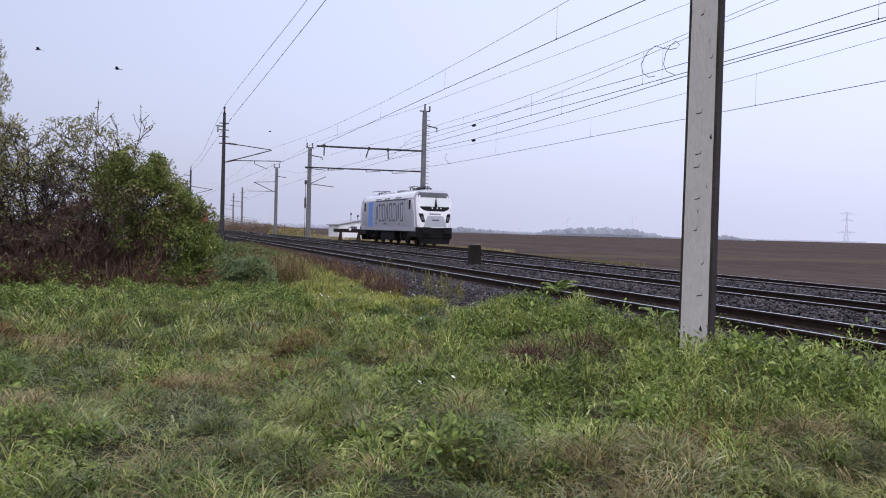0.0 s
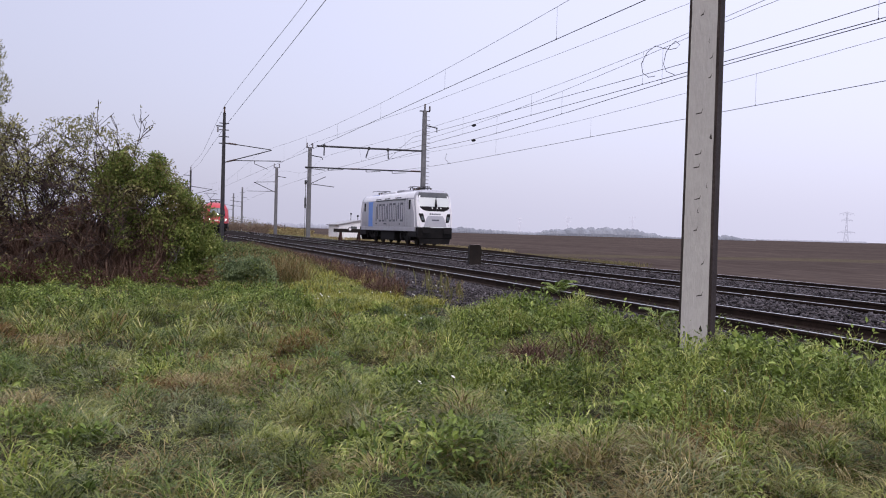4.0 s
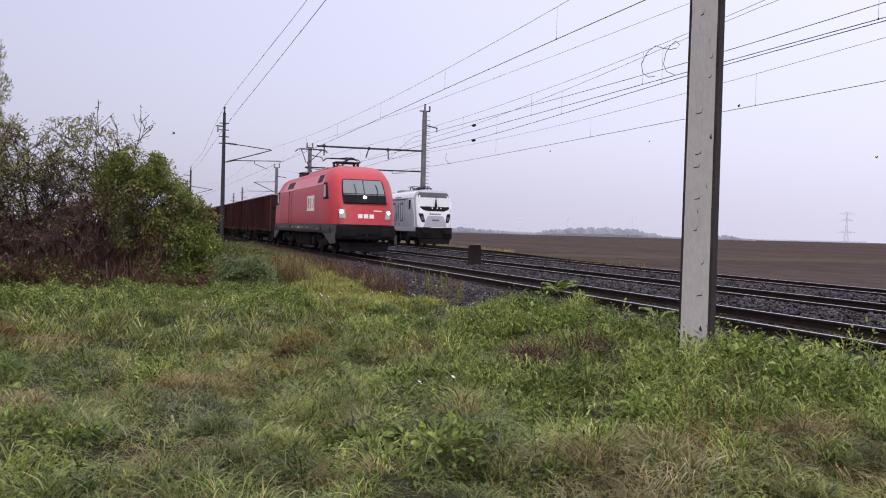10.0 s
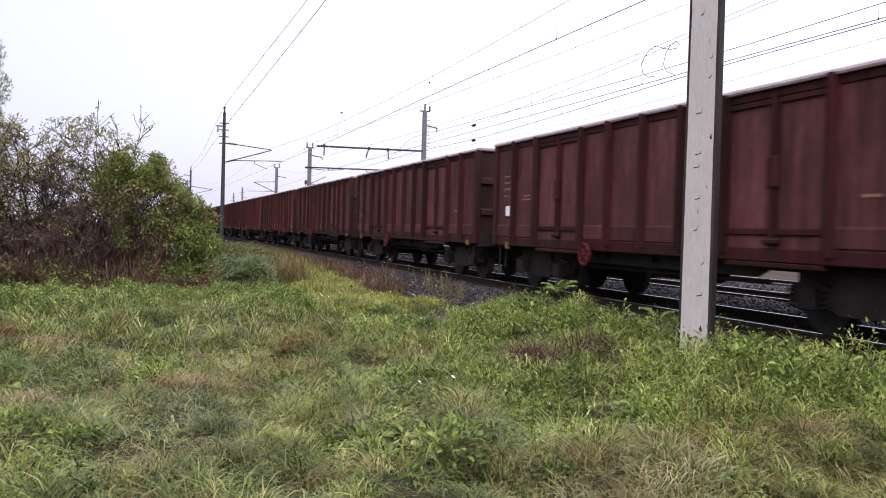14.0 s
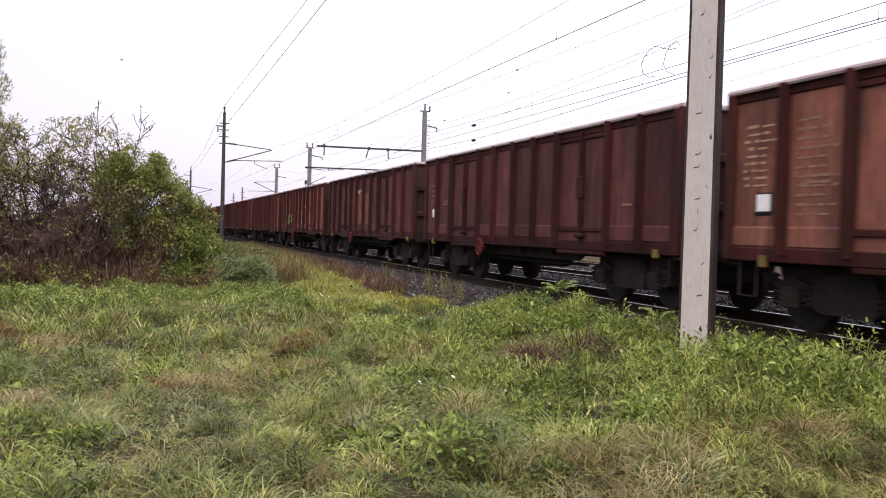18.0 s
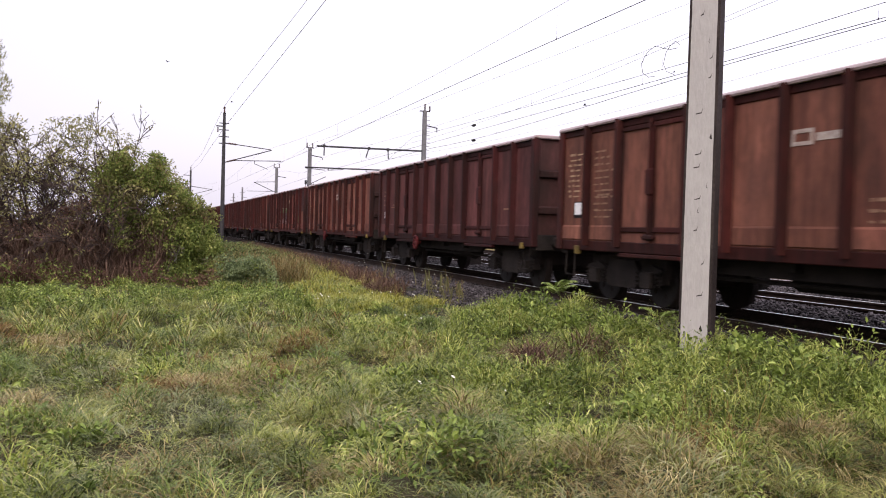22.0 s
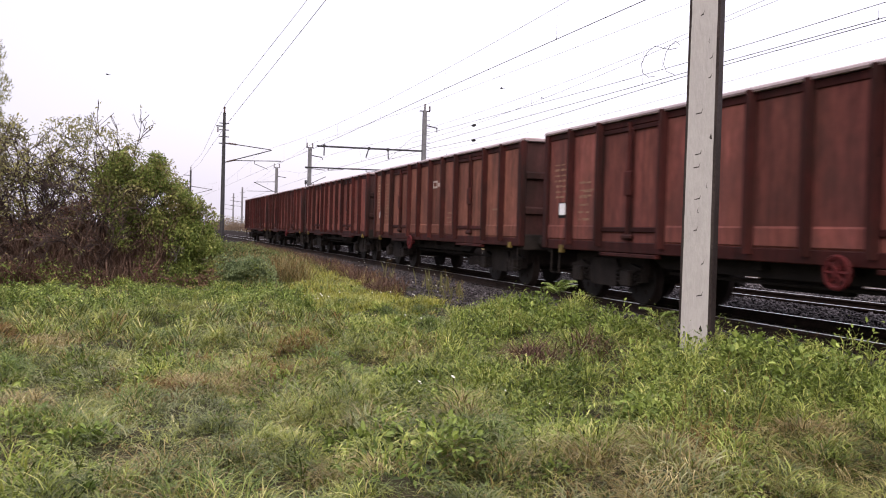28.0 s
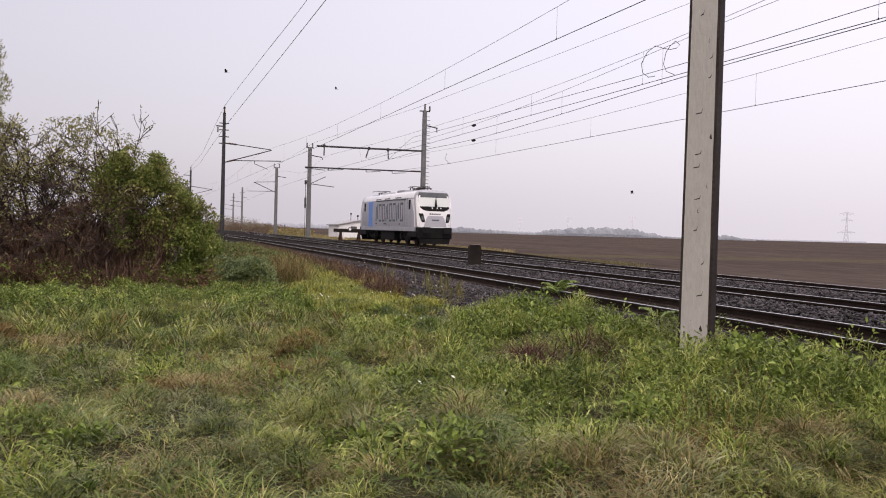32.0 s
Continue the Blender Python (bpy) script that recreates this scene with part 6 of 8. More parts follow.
def far_wood(y, x0, x1, base, heights, material, name, rnd):
    """A long uneven belt of trees at the edge of the plain, of many overlapping crowns."""
    m = Mesh()
    x = x0
    while x < x1:
        h = float(np.interp(x, [q[0] for q in heights], [q[1] for q in heights])) * rnd.uniform(0.72, 1.08)
        if h > 0.6:
            r = max(1.6, h * rnd.uniform(0.5, 0.9))
            n = 7
            rings = []
            for f, s in ((0.0, 0.75), (0.35, 1.0), (0.7, 0.8), (0.92, 0.42), (1.0, 0.1)):
                rings.append([(x + r * s * math.cos(6.283 * k / n) * rnd.uniform(0.85, 1.2), y + r * s * math.sin(6.283 * k / n), base + h * f * rnd.uniform(0.93, 1.07)) for k in range(n)])
            m.loft(rings)
            x += r * rnd.uniform(0.45, 0.9)
        else:
            x += 4
    return solid(name, m, material, "far belt of trees along the horizon, haze painted as a glow", "wood", kind="stuff")


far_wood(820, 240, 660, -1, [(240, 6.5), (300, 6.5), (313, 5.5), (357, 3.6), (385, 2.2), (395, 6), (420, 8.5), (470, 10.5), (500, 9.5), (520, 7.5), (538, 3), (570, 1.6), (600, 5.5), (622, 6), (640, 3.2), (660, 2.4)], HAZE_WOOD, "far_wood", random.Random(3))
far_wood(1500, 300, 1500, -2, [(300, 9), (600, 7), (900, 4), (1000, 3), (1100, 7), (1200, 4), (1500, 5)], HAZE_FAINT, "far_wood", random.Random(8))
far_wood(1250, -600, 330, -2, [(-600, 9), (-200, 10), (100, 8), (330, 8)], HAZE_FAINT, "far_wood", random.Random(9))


# the farthest pylons get a paler colour and stronger haze glow
HAZE_FAINTER = mat("haze_glow_farthest_steel", (0.3, 0.3, 0.32), (0.32, 0.32, 0.34), 0.1, 1.0, glow=(0.46, 0.45, 0.54), power=0.80, fine=0)


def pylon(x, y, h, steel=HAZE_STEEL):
    p = thing("power_pylon", "lattice power pylon far across the field, haze painted as a glow", "pylon", pose(x, y, 0, 0, 0, -42), group="far pylons")
    m = Mesh()
    b = h * 0.075
    levels = [0, 0.16, 0.31, 0.45, 0.58, 0.70, 0.81, 0.91, 1.0]

    def half(q):
        return b * (1 - 0.78 * min(1.0, q / 0.62)) * (1 if q < 0.8 else 1 - 0.8 * (q - 0.8) / 0.2)
    for a, c in zip(levels[:-1], levels[1:]):
        wa, wc = half(a), half(c)
        for sy in (-1, 1):
            for sx in (-1, 1):
                m.cyl((sx * wa, sy * wa, a * h), (sx * wc, sy * wc, c * h), h * 0.007, n=4)
            m.cyl((-wa, sy * wa, a * h), (wc, sy * wc, c * h), h * 0.005, n=4)
            m.cyl((wa, sy * wa, a * h), (-wc, sy * wc, c * h), h * 0.005, n=4)
    part("tower", m, steel, p)
    for q0, w in ((0.33, 0.26), (0.72, 0.17), (0.92, 0.22)):
        q = Mesh()
        for s in (-1, 1):
            q.cyl((0, 0, q0 * h), (s * w * h, 0, q0 * h), h * 0.010, h * 0.006, 4)
            q.cyl((0, 0, (q0 + 0.06) * h), (s * w * h, 0, q0 * h), h * 0.007, h * 0.004, 4)
            for e in (0.45, 0.95):
                q.cyl((s * w * h * e, 0, q0 * h), (s * w * h * e, 0, (q0 - 0.05) * h), h * 0.006, n=4)
        part("cross_arm", q, steel, p)


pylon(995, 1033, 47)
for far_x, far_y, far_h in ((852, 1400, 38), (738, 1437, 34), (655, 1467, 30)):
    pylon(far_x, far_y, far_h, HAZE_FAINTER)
# ---------------------------------------------------------------- foliage colours
GRASS_TONES = [(0.007, 0.010, 0.002), (0.034, 0.047, 0.011), (0.117, 0.147, 0.033), (0.219, 0.250, 0.056), (0.360, 0.366, 0.112), (0.680, 0.624, 0.284)]
GRASS = mat("meadow_grass_blade", (0, 0, 0), (0.185, 0.178, 0.052), 0.5, 0.42, fine=0, leafy=0.18, tones=GRASS_TONES, spec=0.18)
WEED_GRASS = mat("fresh_grass_blade", (0, 0, 0), (0.190, 0.205, 0.050), 0.5, 0.42, fine=0, leafy=0.18, tones=[(0.015, 0.022, 0.005), (0.087, 0.114, 0.021), (0.194, 0.235, 0.045), (0.364, 0.394, 0.103), (0.597, 0.556, 0.235)], spec=0.18)
LUSH = mat("lush_grass_blade", (0, 0, 0), (0.110, 0.150, 0.040), 0.5, 0.42, fine=0, leafy=0.18, tones=[(0.006, 0.011, 0.004), (0.044, 0.071, 0.016), (0.144, 0.211, 0.048), (0.351, 0.410, 0.129)], spec=0.18)
STRAW = mat("dry_straw_blade", (0, 0, 0), (0.243, 0.183, 0.078), 0.6, 0.42, fine=0, leafy=0.18, tones=[(0.041, 0.030, 0.012), (0.156, 0.119, 0.048), (0.328, 0.269, 0.120), (0.679, 0.589, 0.321)], spec=0.18)
RUSSET = mat("russet_dead_stalk", (0, 0, 0), (0.160, 0.096, 0.038), 0.8, 0.75, fine=0, leafy=0.2, tones=[(0.040, 0.024, 0.012), (0.125, 0.076, 0.032), (0.215, 0.138, 0.056), (0.330, 0.255, 0.120)], spec=0.1)
WEED = mat("weed_leaf", (0, 0, 0), (0.165, 0.215, 0.055), 0.7, 0.42, fine=0, leafy=0.18, tones=[(0.007, 0.013, 0.003), (0.067, 0.097, 0.020), (0.214, 0.287, 0.063), (0.523, 0.561, 0.179)], spec=0.18)
DOCK = mat("broad_dock_leaf", (0, 0, 0), (0.172, 0.228, 0.056), 0.7, 0.42, fine=0, leafy=0.18, tones=[(0.012, 0.018, 0.005), (0.078, 0.117, 0.023), (0.227, 0.304, 0.069), (0.490, 0.546, 0.174)], spec=0.18)
PALE_GRASS = mat("pale_grey_green_blade", (0, 0, 0), (0.150, 0.155, 0.072), 0.8, 0.42, fine=0, leafy=0.18, tones=[(0.019, 0.023, 0.009), (0.103, 0.121, 0.051), (0.236, 0.260, 0.125), (0.562, 0.549, 0.320)], spec=0.18)
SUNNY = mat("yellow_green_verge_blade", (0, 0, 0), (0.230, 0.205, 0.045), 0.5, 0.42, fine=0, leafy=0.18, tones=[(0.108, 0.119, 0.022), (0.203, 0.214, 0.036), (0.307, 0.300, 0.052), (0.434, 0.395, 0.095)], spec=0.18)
GREY_LEAF = mat("grey_green_bush_leaf", (0, 0, 0), (0.110, 0.130, 0.070), 0.9, 0.6, fine=0, leafy=0.35, tones=[(0.054, 0.076, 0.040), (0.124, 0.164, 0.080), (0.217, 0.269, 0.130), (0.362, 0.408, 0.217)])
THICKET = mat("dead_brown_cane", (0, 0, 0), (0.090, 0.058, 0.044), 0.9, 0.8, fine=0, leafy=0.05, tones=[(0.047, 0.030, 0.023), (0.097, 0.059, 0.045), (0.163, 0.103, 0.078), (0.248, 0.178, 0.133)])
DARK_WEED = mat("withered_dark_weed", (0, 0, 0), (0.05, 0.04, 0.03), 0.7, 0.85, fine=0, leafy=0.1, tones=[(0.042, 0.026, 0.019), (0.086, 0.049, 0.035), (0.149, 0.085, 0.064)])
IVY = mat("bush_leaf_green", (0, 0, 0), (0.143, 0.134, 0.045), 1.4, 0.5, fine=0, leafy=0.35, tones=[(0.023, 0.036, 0.011), (0.070, 0.100, 0.023), (0.145, 0.195, 0.045), (0.278, 0.309, 0.090), (0.413, 0.392, 0.153)])
DARK_LEAF = mat("bush_leaf_dark_green", (0, 0, 0), (0.06, 0.09, 0.03), 1.2, 0.5, fine=0, leafy=0.2, tones=[(0.018, 0.030, 0.011), (0.042, 0.066, 0.022), (0.078, 0.112, 0.036), (0.13, 0.165, 0.06)])
OLIVE = mat("bush_leaf_olive", (0, 0, 0), (0.131, 0.110, 0.054), 0.9, 0.6, fine=0, leafy=0.35, tones=[(0.048, 0.047, 0.022), (0.105, 0.096, 0.038), (0.187, 0.164, 0.065), (0.325, 0.265, 0.133)])
PALE_OLIVE = mat("thin_olive_leaf", (0, 0, 0), (0.21, 0.19, 0.10), 0.9, 0.6, fine=0, leafy=0.35, tones=[(0.085, 0.088, 0.036), (0.174, 0.173, 0.067), (0.282, 0.271, 0.109), (0.449, 0.390, 0.190)])
RUST_LEAF = mat("autumn_leaf", (0, 0, 0), (0.104, 0.057, 0.042), 0.9, 0.7, fine=0, leafy=0.35, tones=[(0.045, 0.030, 0.023), (0.097, 0.054, 0.042), (0.160, 0.088, 0.065), (0.269, 0.190, 0.125)])
BARK = mat("dark_bark", (0.040, 0.028, 0.025), (0.072, 0.052, 0.047), 6, 0.9, bump=0.4)
STEM = mat("brown_stem", (0.045, 0.028, 0.020), (0.075, 0.045, 0.032), 5, 0.9)
PETAL = mat("white_blossom", (0.75, 0.75, 0.72), (0.7, 0.7, 0.66), 9, 0.7, fine=0.05)

RNG = np.random.default_rng(11)

# heights of the ground on a fine grid, for planting
GX, GY = np.arange(-14, 30, 0.2), np.arange(-8, 60, 0.25)
GZ = np.array([[ground_z(float(x), float(y)) for x in GX] for y in GY])


def level(x, y):
    i = np.clip((x - GX[0]) / 0.2, 0, len(GX) - 1.001)
    j = np.clip((y - GY[0]) / 0.25, 0, len(GY) - 1.001)
    i0, j0 = i.astype(int), j.astype(int)
    fi, fj = i - i0, j - j0
    return (GZ[j0, i0] * (1 - fi) + GZ[j0, i0 + 1] * fi) * (1 - fj) + (GZ[j0 + 1, i0] * (1 - fi) + GZ[j0 + 1, i0 + 1] * fi) * fj


def patchy(x, y, scale, seed):
    """Soft patches between 0 and 1 over the ground."""
    s = np.zeros_like(x)
    for k, (fx, fy, ph) in enumerate(((1.0, 0.6, 0.3), (-0.7, 1.1, 1.7), (1.9, -1.3, 4.1), (0.4, 2.3, 2.2), (2.9, 1.7, 5.3))):
        s = s + np.sin((x * fx + y * fy) / scale + ph + seed * (1.3 + k)) / (1 + 0.5 * k)
    return 0.5 + 0.5 * np.tanh(s * 0.7)


def ease_np(a, b, x):
    t = np.clip((x - a) / (b - a), 0, 1)
    return t * t * (3 - 2 * t)


def toe(y):
    """Where the bare ballast of the near track meets the grass."""
    return np.interp(y, [12.0, 15.2, 16.9, 22.6, 30.0, 45.0], [6.9, 5.9, 5.2, 5.85, 6.4, 6.9])


def meadow(n, y0, y1, limit=7.0):
    """Random places on the grass before the line, as wide as the meadow shows."""
    y = y0 + (y1 - y0) * RNG.random(n)
    a, b = -0.30 * y - 0.6, np.minimum(1.16 * y + 0.8, limit)
    return a + (b - a) * RNG.random(n), y


def spots(centres, n, spread):
    k = RNG.integers(0, len(centres), n)
    c = np.array(centres)[k]
    return c[:, 0] + RNG.normal(0, 1, n) * spread, c[:, 1] + RNG.normal(0, 1, n) * spread


def blades(name, x, y, h, w, bend, material, label, z=None, way=None):
    n = len(x)
    z = level(x, y) - 0.01 if z is None else z
    a, face = RNG.random(n) * 6.283 if way is None else way, RNG.random(n) * 6.283
    bx, by = np.cos(a) * bend * h, np.sin(a) * bend * h
    px, py = np.cos(face) * w / 2, np.sin(face) * w / 2
    v = np.empty((n, 5, 3))
    v[:, 0] = np.stack((x - px, y - py, z), 1)
    v[:, 1] = np.stack((x + px, y + py, z), 1)
    mz = z + h * 0.62
    v[:, 2] = np.stack((x + bx * 0.32 + px * 0.85, y + by * 0.32 + py * 0.85, mz), 1)
    v[:, 3] = np.stack((x + bx * 0.32 - px * 0.85, y + by * 0.32 - py * 0.85, mz), 1)
    v[:, 4] = np.stack((x + bx, y + by, z + h * (1 - 0.42 * np.minimum(bend, 1.6))), 1)
    o = np.arange(n)[:, None] * 5
    loops = (o + np.array([0, 1, 2, 3, 3, 2, 4])).ravel()
    sizes = np.tile([4, 3], n)
    return cloud(name, v.reshape(-1, 3), loops, sizes, material, label, "grass")


def leaf_arrays(c, d, up, ln, wd, fold=0.25):
    """Folded leaves at c, pointing along d, their blades square to up."""
    side = np.cross(d, up)
    side /= np.linalg.norm(side, axis=1)[:, None] + 1e-9
    nrm = np.cross(side, d)
    v = np.empty((len(c), 6, 3))
    L, Wd = ln[:, None], wd[:, None]
    v[:, 0] = c
    v[:, 1] = c + d * L * 0.35 + side * Wd * 0.5 + nrm * Wd * fold
    v[:, 2] = c + d * L * 0.72 + side * Wd * 0.36 + nrm * Wd * fold * 0.6
    v[:, 3] = c + d * L - nrm * L * 0.12
    v[:, 4] = c + d * L * 0.72 - side * Wd * 0.36 + nrm * Wd * fold * 0.6
    v[:, 5] = c + d * L * 0.35 - side * Wd * 0.5 + nrm * Wd * fold
    o = np.arange(len(c))[:, None] * 6
    loops = (o + np.array([0, 1, 2, 3, 0, 3, 4, 5])).ravel()
    return v.reshape(-1, 3), loops, np.full(2 * len(c), 4)


def unit(v):
    return v / (np.linalg.norm(v, axis=1)[:, None] + 1e-9)


def leafy_plants(name, x, y, h, per, ln, material, label, tilt=0.3, ratio=0.45, category="weeds"):
    """Upright plants with leaves all the way up their stems."""
    n = len(x)
    k = np.repeat(np.arange(n), per)
    f = RNG.random(n * per) ** 0.7
    a = RNG.random(n * per) * 6.283
    lean = RNG.normal(0, 0.18, (n, 2))
    z0 = level(x, y)
    hh = h[k]
    r = 0.02 + 0.05 * hh * RNG.random(n * per)
    c = np.stack((x[k] + lean[k, 0] * hh * f + np.cos(a) * r, y[k] + lean[k, 1] * hh * f + np.sin(a) * r, z0[k] + hh * f), 1)
    d = unit(np.stack((np.cos(a), np.sin(a), tilt + RNG.normal(0, 0.35, n * per)), 1))
    up = unit(np.stack((RNG.normal(0, 0.35, n * per), RNG.normal(0, 0.35, n * per), np.ones(n * per)), 1))
    size = ln * (0.55 + 0.9 * RNG.random(n * per)) * (1.15 - 0.5 * f)
    stem = np.stack((lean[:, 0], lean[:, 1], np.ones(n)), 1)
    c, d, up = np.concatenate((c, np.stack((x, y, z0 - 0.02), 1))), np.concatenate((d, unit(stem))), np.concatenate((up, np.tile([0.3, -1.0, 0.1], (n, 1))))
    size, wide = np.concatenate((size, h * np.linalg.norm(stem, axis=1))), np.concatenate((size * ratio, np.full(n, 0.008)))
    return cloud(name, *leaf_arrays(c, d, up, size, wide), material, label, category)


# ---------------------------------------------------------------- the meadow in front
def arched(x, y, z, h, w, bend, way):
    """Blades that rise, curl aside, arch over and let their tips hang: arrays for cloud()."""
    n = len(x)
    face = way + 1.57 + RNG.normal(0, 0.6, n)
    px, py = np.cos(face) * w / 2, np.sin(face) * w / 2
    v = np.empty((n, 9, 3))
    reach, curl = bend * h, RNG.normal(0, 0.22, n) * h
    top = h * (1 - 0.30 * np.minimum(bend, 1.8))
    for i, (f, up, k, sd) in enumerate(((0.0, 0.0, 0.8, 0.0), (0.16, 0.62, 1.0, 0.5), (0.48, 1.0, 0.85, 1.0), (0.80, 0.90, 0.55, 0.7))):
        cx, cy = x + np.cos(way) * reach * f - np.sin(way) * curl * sd, y + np.sin(way) * reach * f + np.cos(way) * curl * sd
        cz = z + top * up
        v[:, 2 * i] = np.stack((cx - px * k, cy - py * k, cz), 1)
        v[:, 2 * i + 1] = np.stack((cx + px * k, cy + py * k, cz), 1)
    v[:, 8] = np.stack((x + np.cos(way) * reach, y + np.sin(way) * reach, z + top * (1.0 - 0.40 * bend)), 1)
    o = np.arange(n)[:, None] * 9
    return v.reshape(-1, 3), (o + np.array([0, 1, 3, 2, 2, 3, 5, 4, 4, 5, 7, 6, 6, 7, 8])).ravel(), np.tile([4, 4, 4, 3], n)


def near_spots(x, y, rows):
    """Strength, from 0 to 1, of the patches (x, y, radius) at each place."""
    s = np.zeros_like(x)
    for x0, y0, r in rows:
        s = np.maximum(s, np.exp(-((x - x0) ** 2 + (0.75 * (y - y0)) ** 2) / r ** 2))
    return s


RUSSET_SPOTS = [(1.15, 9.4, 0.5), (1.5, 9.15, 0.45), (1.8, 10.7, 0.55), (-0.05, 8.75, 0.4), (-1.55, 12.2, 0.6), (3.9, 5.3, 0.35), (2.7, 10.6, 0.4), (3.6, 11.4, 0.5), (4.4, 13.6, 0.5), (1.0, 13.5, 0.4), (2.6, 13.0, 0.4)]
STRAW_SPOTS = [(0.65, 8.4, 0.5), (1.25, 5.55, 0.6), (2.9, 4.6, 0.6), (4.3, 4.6, 0.8), (3.3, 10.6, 0.6), (-0.7, 5.9, 0.5), (-0.6, 7.9, 0.5), (1.2, 7.2, 0.4), (0.4, 5.2, 0.5), (-1.2, 11.0, 0.5), (2.9, 12.0, 0.6)]
WITHERED = [(4.28, 9.0, 0.42), (5.0, 9.25, 0.34)]
TRODDEN = [(-0.9, 8.4, 0.9), (-0.8, 6.6, 0.8), (-0.7, 5.6, 0.7), (0.6, 6.3, 0.6), (0.2, 7.6, 0.5)]


def plant_meadow():
    tones = (("green", GRASS, "rough yellowish green meadow grass"), ("grey", PALE_GRASS, "matted grey-green grass"), ("straw", STRAW, "bleached dry grass among the green"), ("russet", RUSSET, "russet withered grass"), ("lush", LUSH, "lush dark green grass"))
    heaps = {k: [] for k, _, _ in tones}

    def sow(x, y, h, w, bend, way, lift=None, pick=None):
        """Share blades out among the five kinds of grass by where they stand."""
        n = len(x)
        weedy = ease_np(1.5, 4.0, x + 1.8 * (patchy(x, y, 0.6, 6.0) - 0.5)) * ease_np(4.2, 5.6, y)
        wt = np.stack((0.60 + 0.6 * patchy(x, y, 0.7, 2.0) + 0.6 * ease_np(12, 16, y) + 0.5 * weedy,
                       0.08 + 0.35 * patchy(x, y, 0.5, 12.0) ** 2 + 0.9 * near_spots(x, y, TRODDEN),
                       0.06 + 0.28 * patchy(x, y, 0.45, 5.0) ** 2 + 0.45 * near_spots(x, y, STRAW_SPOTS) * (0.4 + 0.6 * patchy(x, y, 0.2, 4.0)),
                       0.03 + 0.10 * patchy(x, y, 0.4, 8.0) ** 3 + 1.5 * near_spots(x, y, RUSSET_SPOTS) * (0.4 + 0.6 * patchy(x, y, 0.25, 1.0)),
                       0.10 + 0.6 * patchy(x, y, 0.6, 15.0) ** 2 * (1 - near_spots(x, y, TRODDEN)) + 0.35 * weedy), 1)
        c = np.cumsum(wt / wt.sum(1)[:, None], 1)
        kind = ((RNG.random(n) if pick is None else pick)[:, None] > c).sum(1).clip(0, 4)
        low = 1 - 0.72 * ease_np(14.5, 18.5, y) * (1 - ease_np(2.5, 4.0, x))
        z, h = level(x, y) - 0.01 + (0 if lift is None else lift * low * (1 - 0.6 * weedy)), h * (0.4 + 0.6 * low)
        h, w = h * (1 - 0.4 * weedy), w * 0.66 * (1 + 0.4 * ease_np(8, 16, y))
        hollow = ((patchy(x, y, 0.11, 31.0) < 0.32) | (patchy(x, y, 0.3, 7.0) < 0.10)) & (RNG.random(n) > 0.20) & (y < 16)
        thin = (RNG.random(n) > 0.5 * weedy) & ~hollow & (x < toe(y) + 0.25 * patchy(x, y, 0.4, 3.0) - 0.1)
        for i, (k, _, _) in enumerate(tones):
            m = (kind == i) & thin
            heaps[k].append(tuple(q[m] for q in (x, y, z, h, w, bend, way)))

    # matted short turf everywhere
    for y0, y1, n in ((4.0, 6.0, 30000), (6.0, 8.5, 32000), (8.5, 12, 32000), (12, 17, 30000), (17, 27, 26000)):
        x, y = meadow(n, y0, y1)
        trod = 1 - 0.5 * near_spots(x, y, TRODDEN)
        h = (0.035 + 0.065 * RNG.random(n) + 0.07 * patchy(x, y, 0.5, 2.0) * RNG.random(n)) * trod
        sow(x, y, h, (0.006 + 0.007 * RNG.random(n)) * (1 + (y0 - 4) * 0.05), 0.8 + 1.3 * RNG.random(n), RNG.random(n) * 6.283)
    # hummocks: heaps of longer blades that spring outward and hang over
    for y0, y1, count, per in ((4.2, 6.2, 190, 150), (6.2, 9, 300, 120), (9, 13, 420, 90), (13, 19, 520, 60), (19, 26, 420, 40)):
        cx, cy = meadow(count, y0, y1, 6.7)
        low = 1 - 0.6 * near_spots(cx, cy, TRODDEN)
        r0, h0 = 0.12 + 0.22 * RNG.random(count), (0.05 + 0.26 * RNG.random(count) ** 1.6) * low
        k = np.repeat(np.arange(count), per)
        n = count * per
        a, f = RNG.random(n) * 6.283, RNG.random(n) ** 0.55
        way = a + RNG.normal(0, 0.7, n)
        sow(cx[k] + np.cos(a) * r0[k] * f, cy[k] + np.sin(a) * r0[k] * f, (0.05 + 0.09 * RNG.random(n)) * (0.7 + 0.7 * h0[k] / 0.22), (0.006 + 0.007 * RNG.random(n)) * (1 + (y0 - 4) * 0.05),
            1.0 + 1.4 * RNG.random(n), way, h0[k] * (1 - f ** 2), (RNG.random(count)[k] + 0.10 * RNG.normal(0, 1, n)) % 1.0)
    # long blades lying about
    n = 9000
    x, y = meadow(n, 4.1, 13)
    sow(x, y, 0.07 + 0.09 * RNG.random(n), 0.005 + 0.005 * RNG.random(n), 1.3 + 1.0 * RNG.random(n), RNG.random(n) * 6.283)
    # the same turf beside and behind the standpoint
    for x0, x1, y0, y1, n in ((-8, 6.4, -7, 3.9, 32000), (-9, -0.8, 3.5, 20, 15000), (5.2, 6.6, 0, 3.6, 2500)):
        x, y = x0 + (x1 - x0) * RNG.random(n), y0 + (y1 - y0) * RNG.random(n)
        ok = (y < 4.0) | (x < -0.3 * y - 0.5)
        x, y = x[ok], y[ok]
        n = len(x)
        sow(x, y, 0.06 + 0.12 * RNG.random(n), 0.024 + 0.016 * RNG.random(n), 0.9 + 1.2 * RNG.random(n), RNG.random(n) * 6.283)
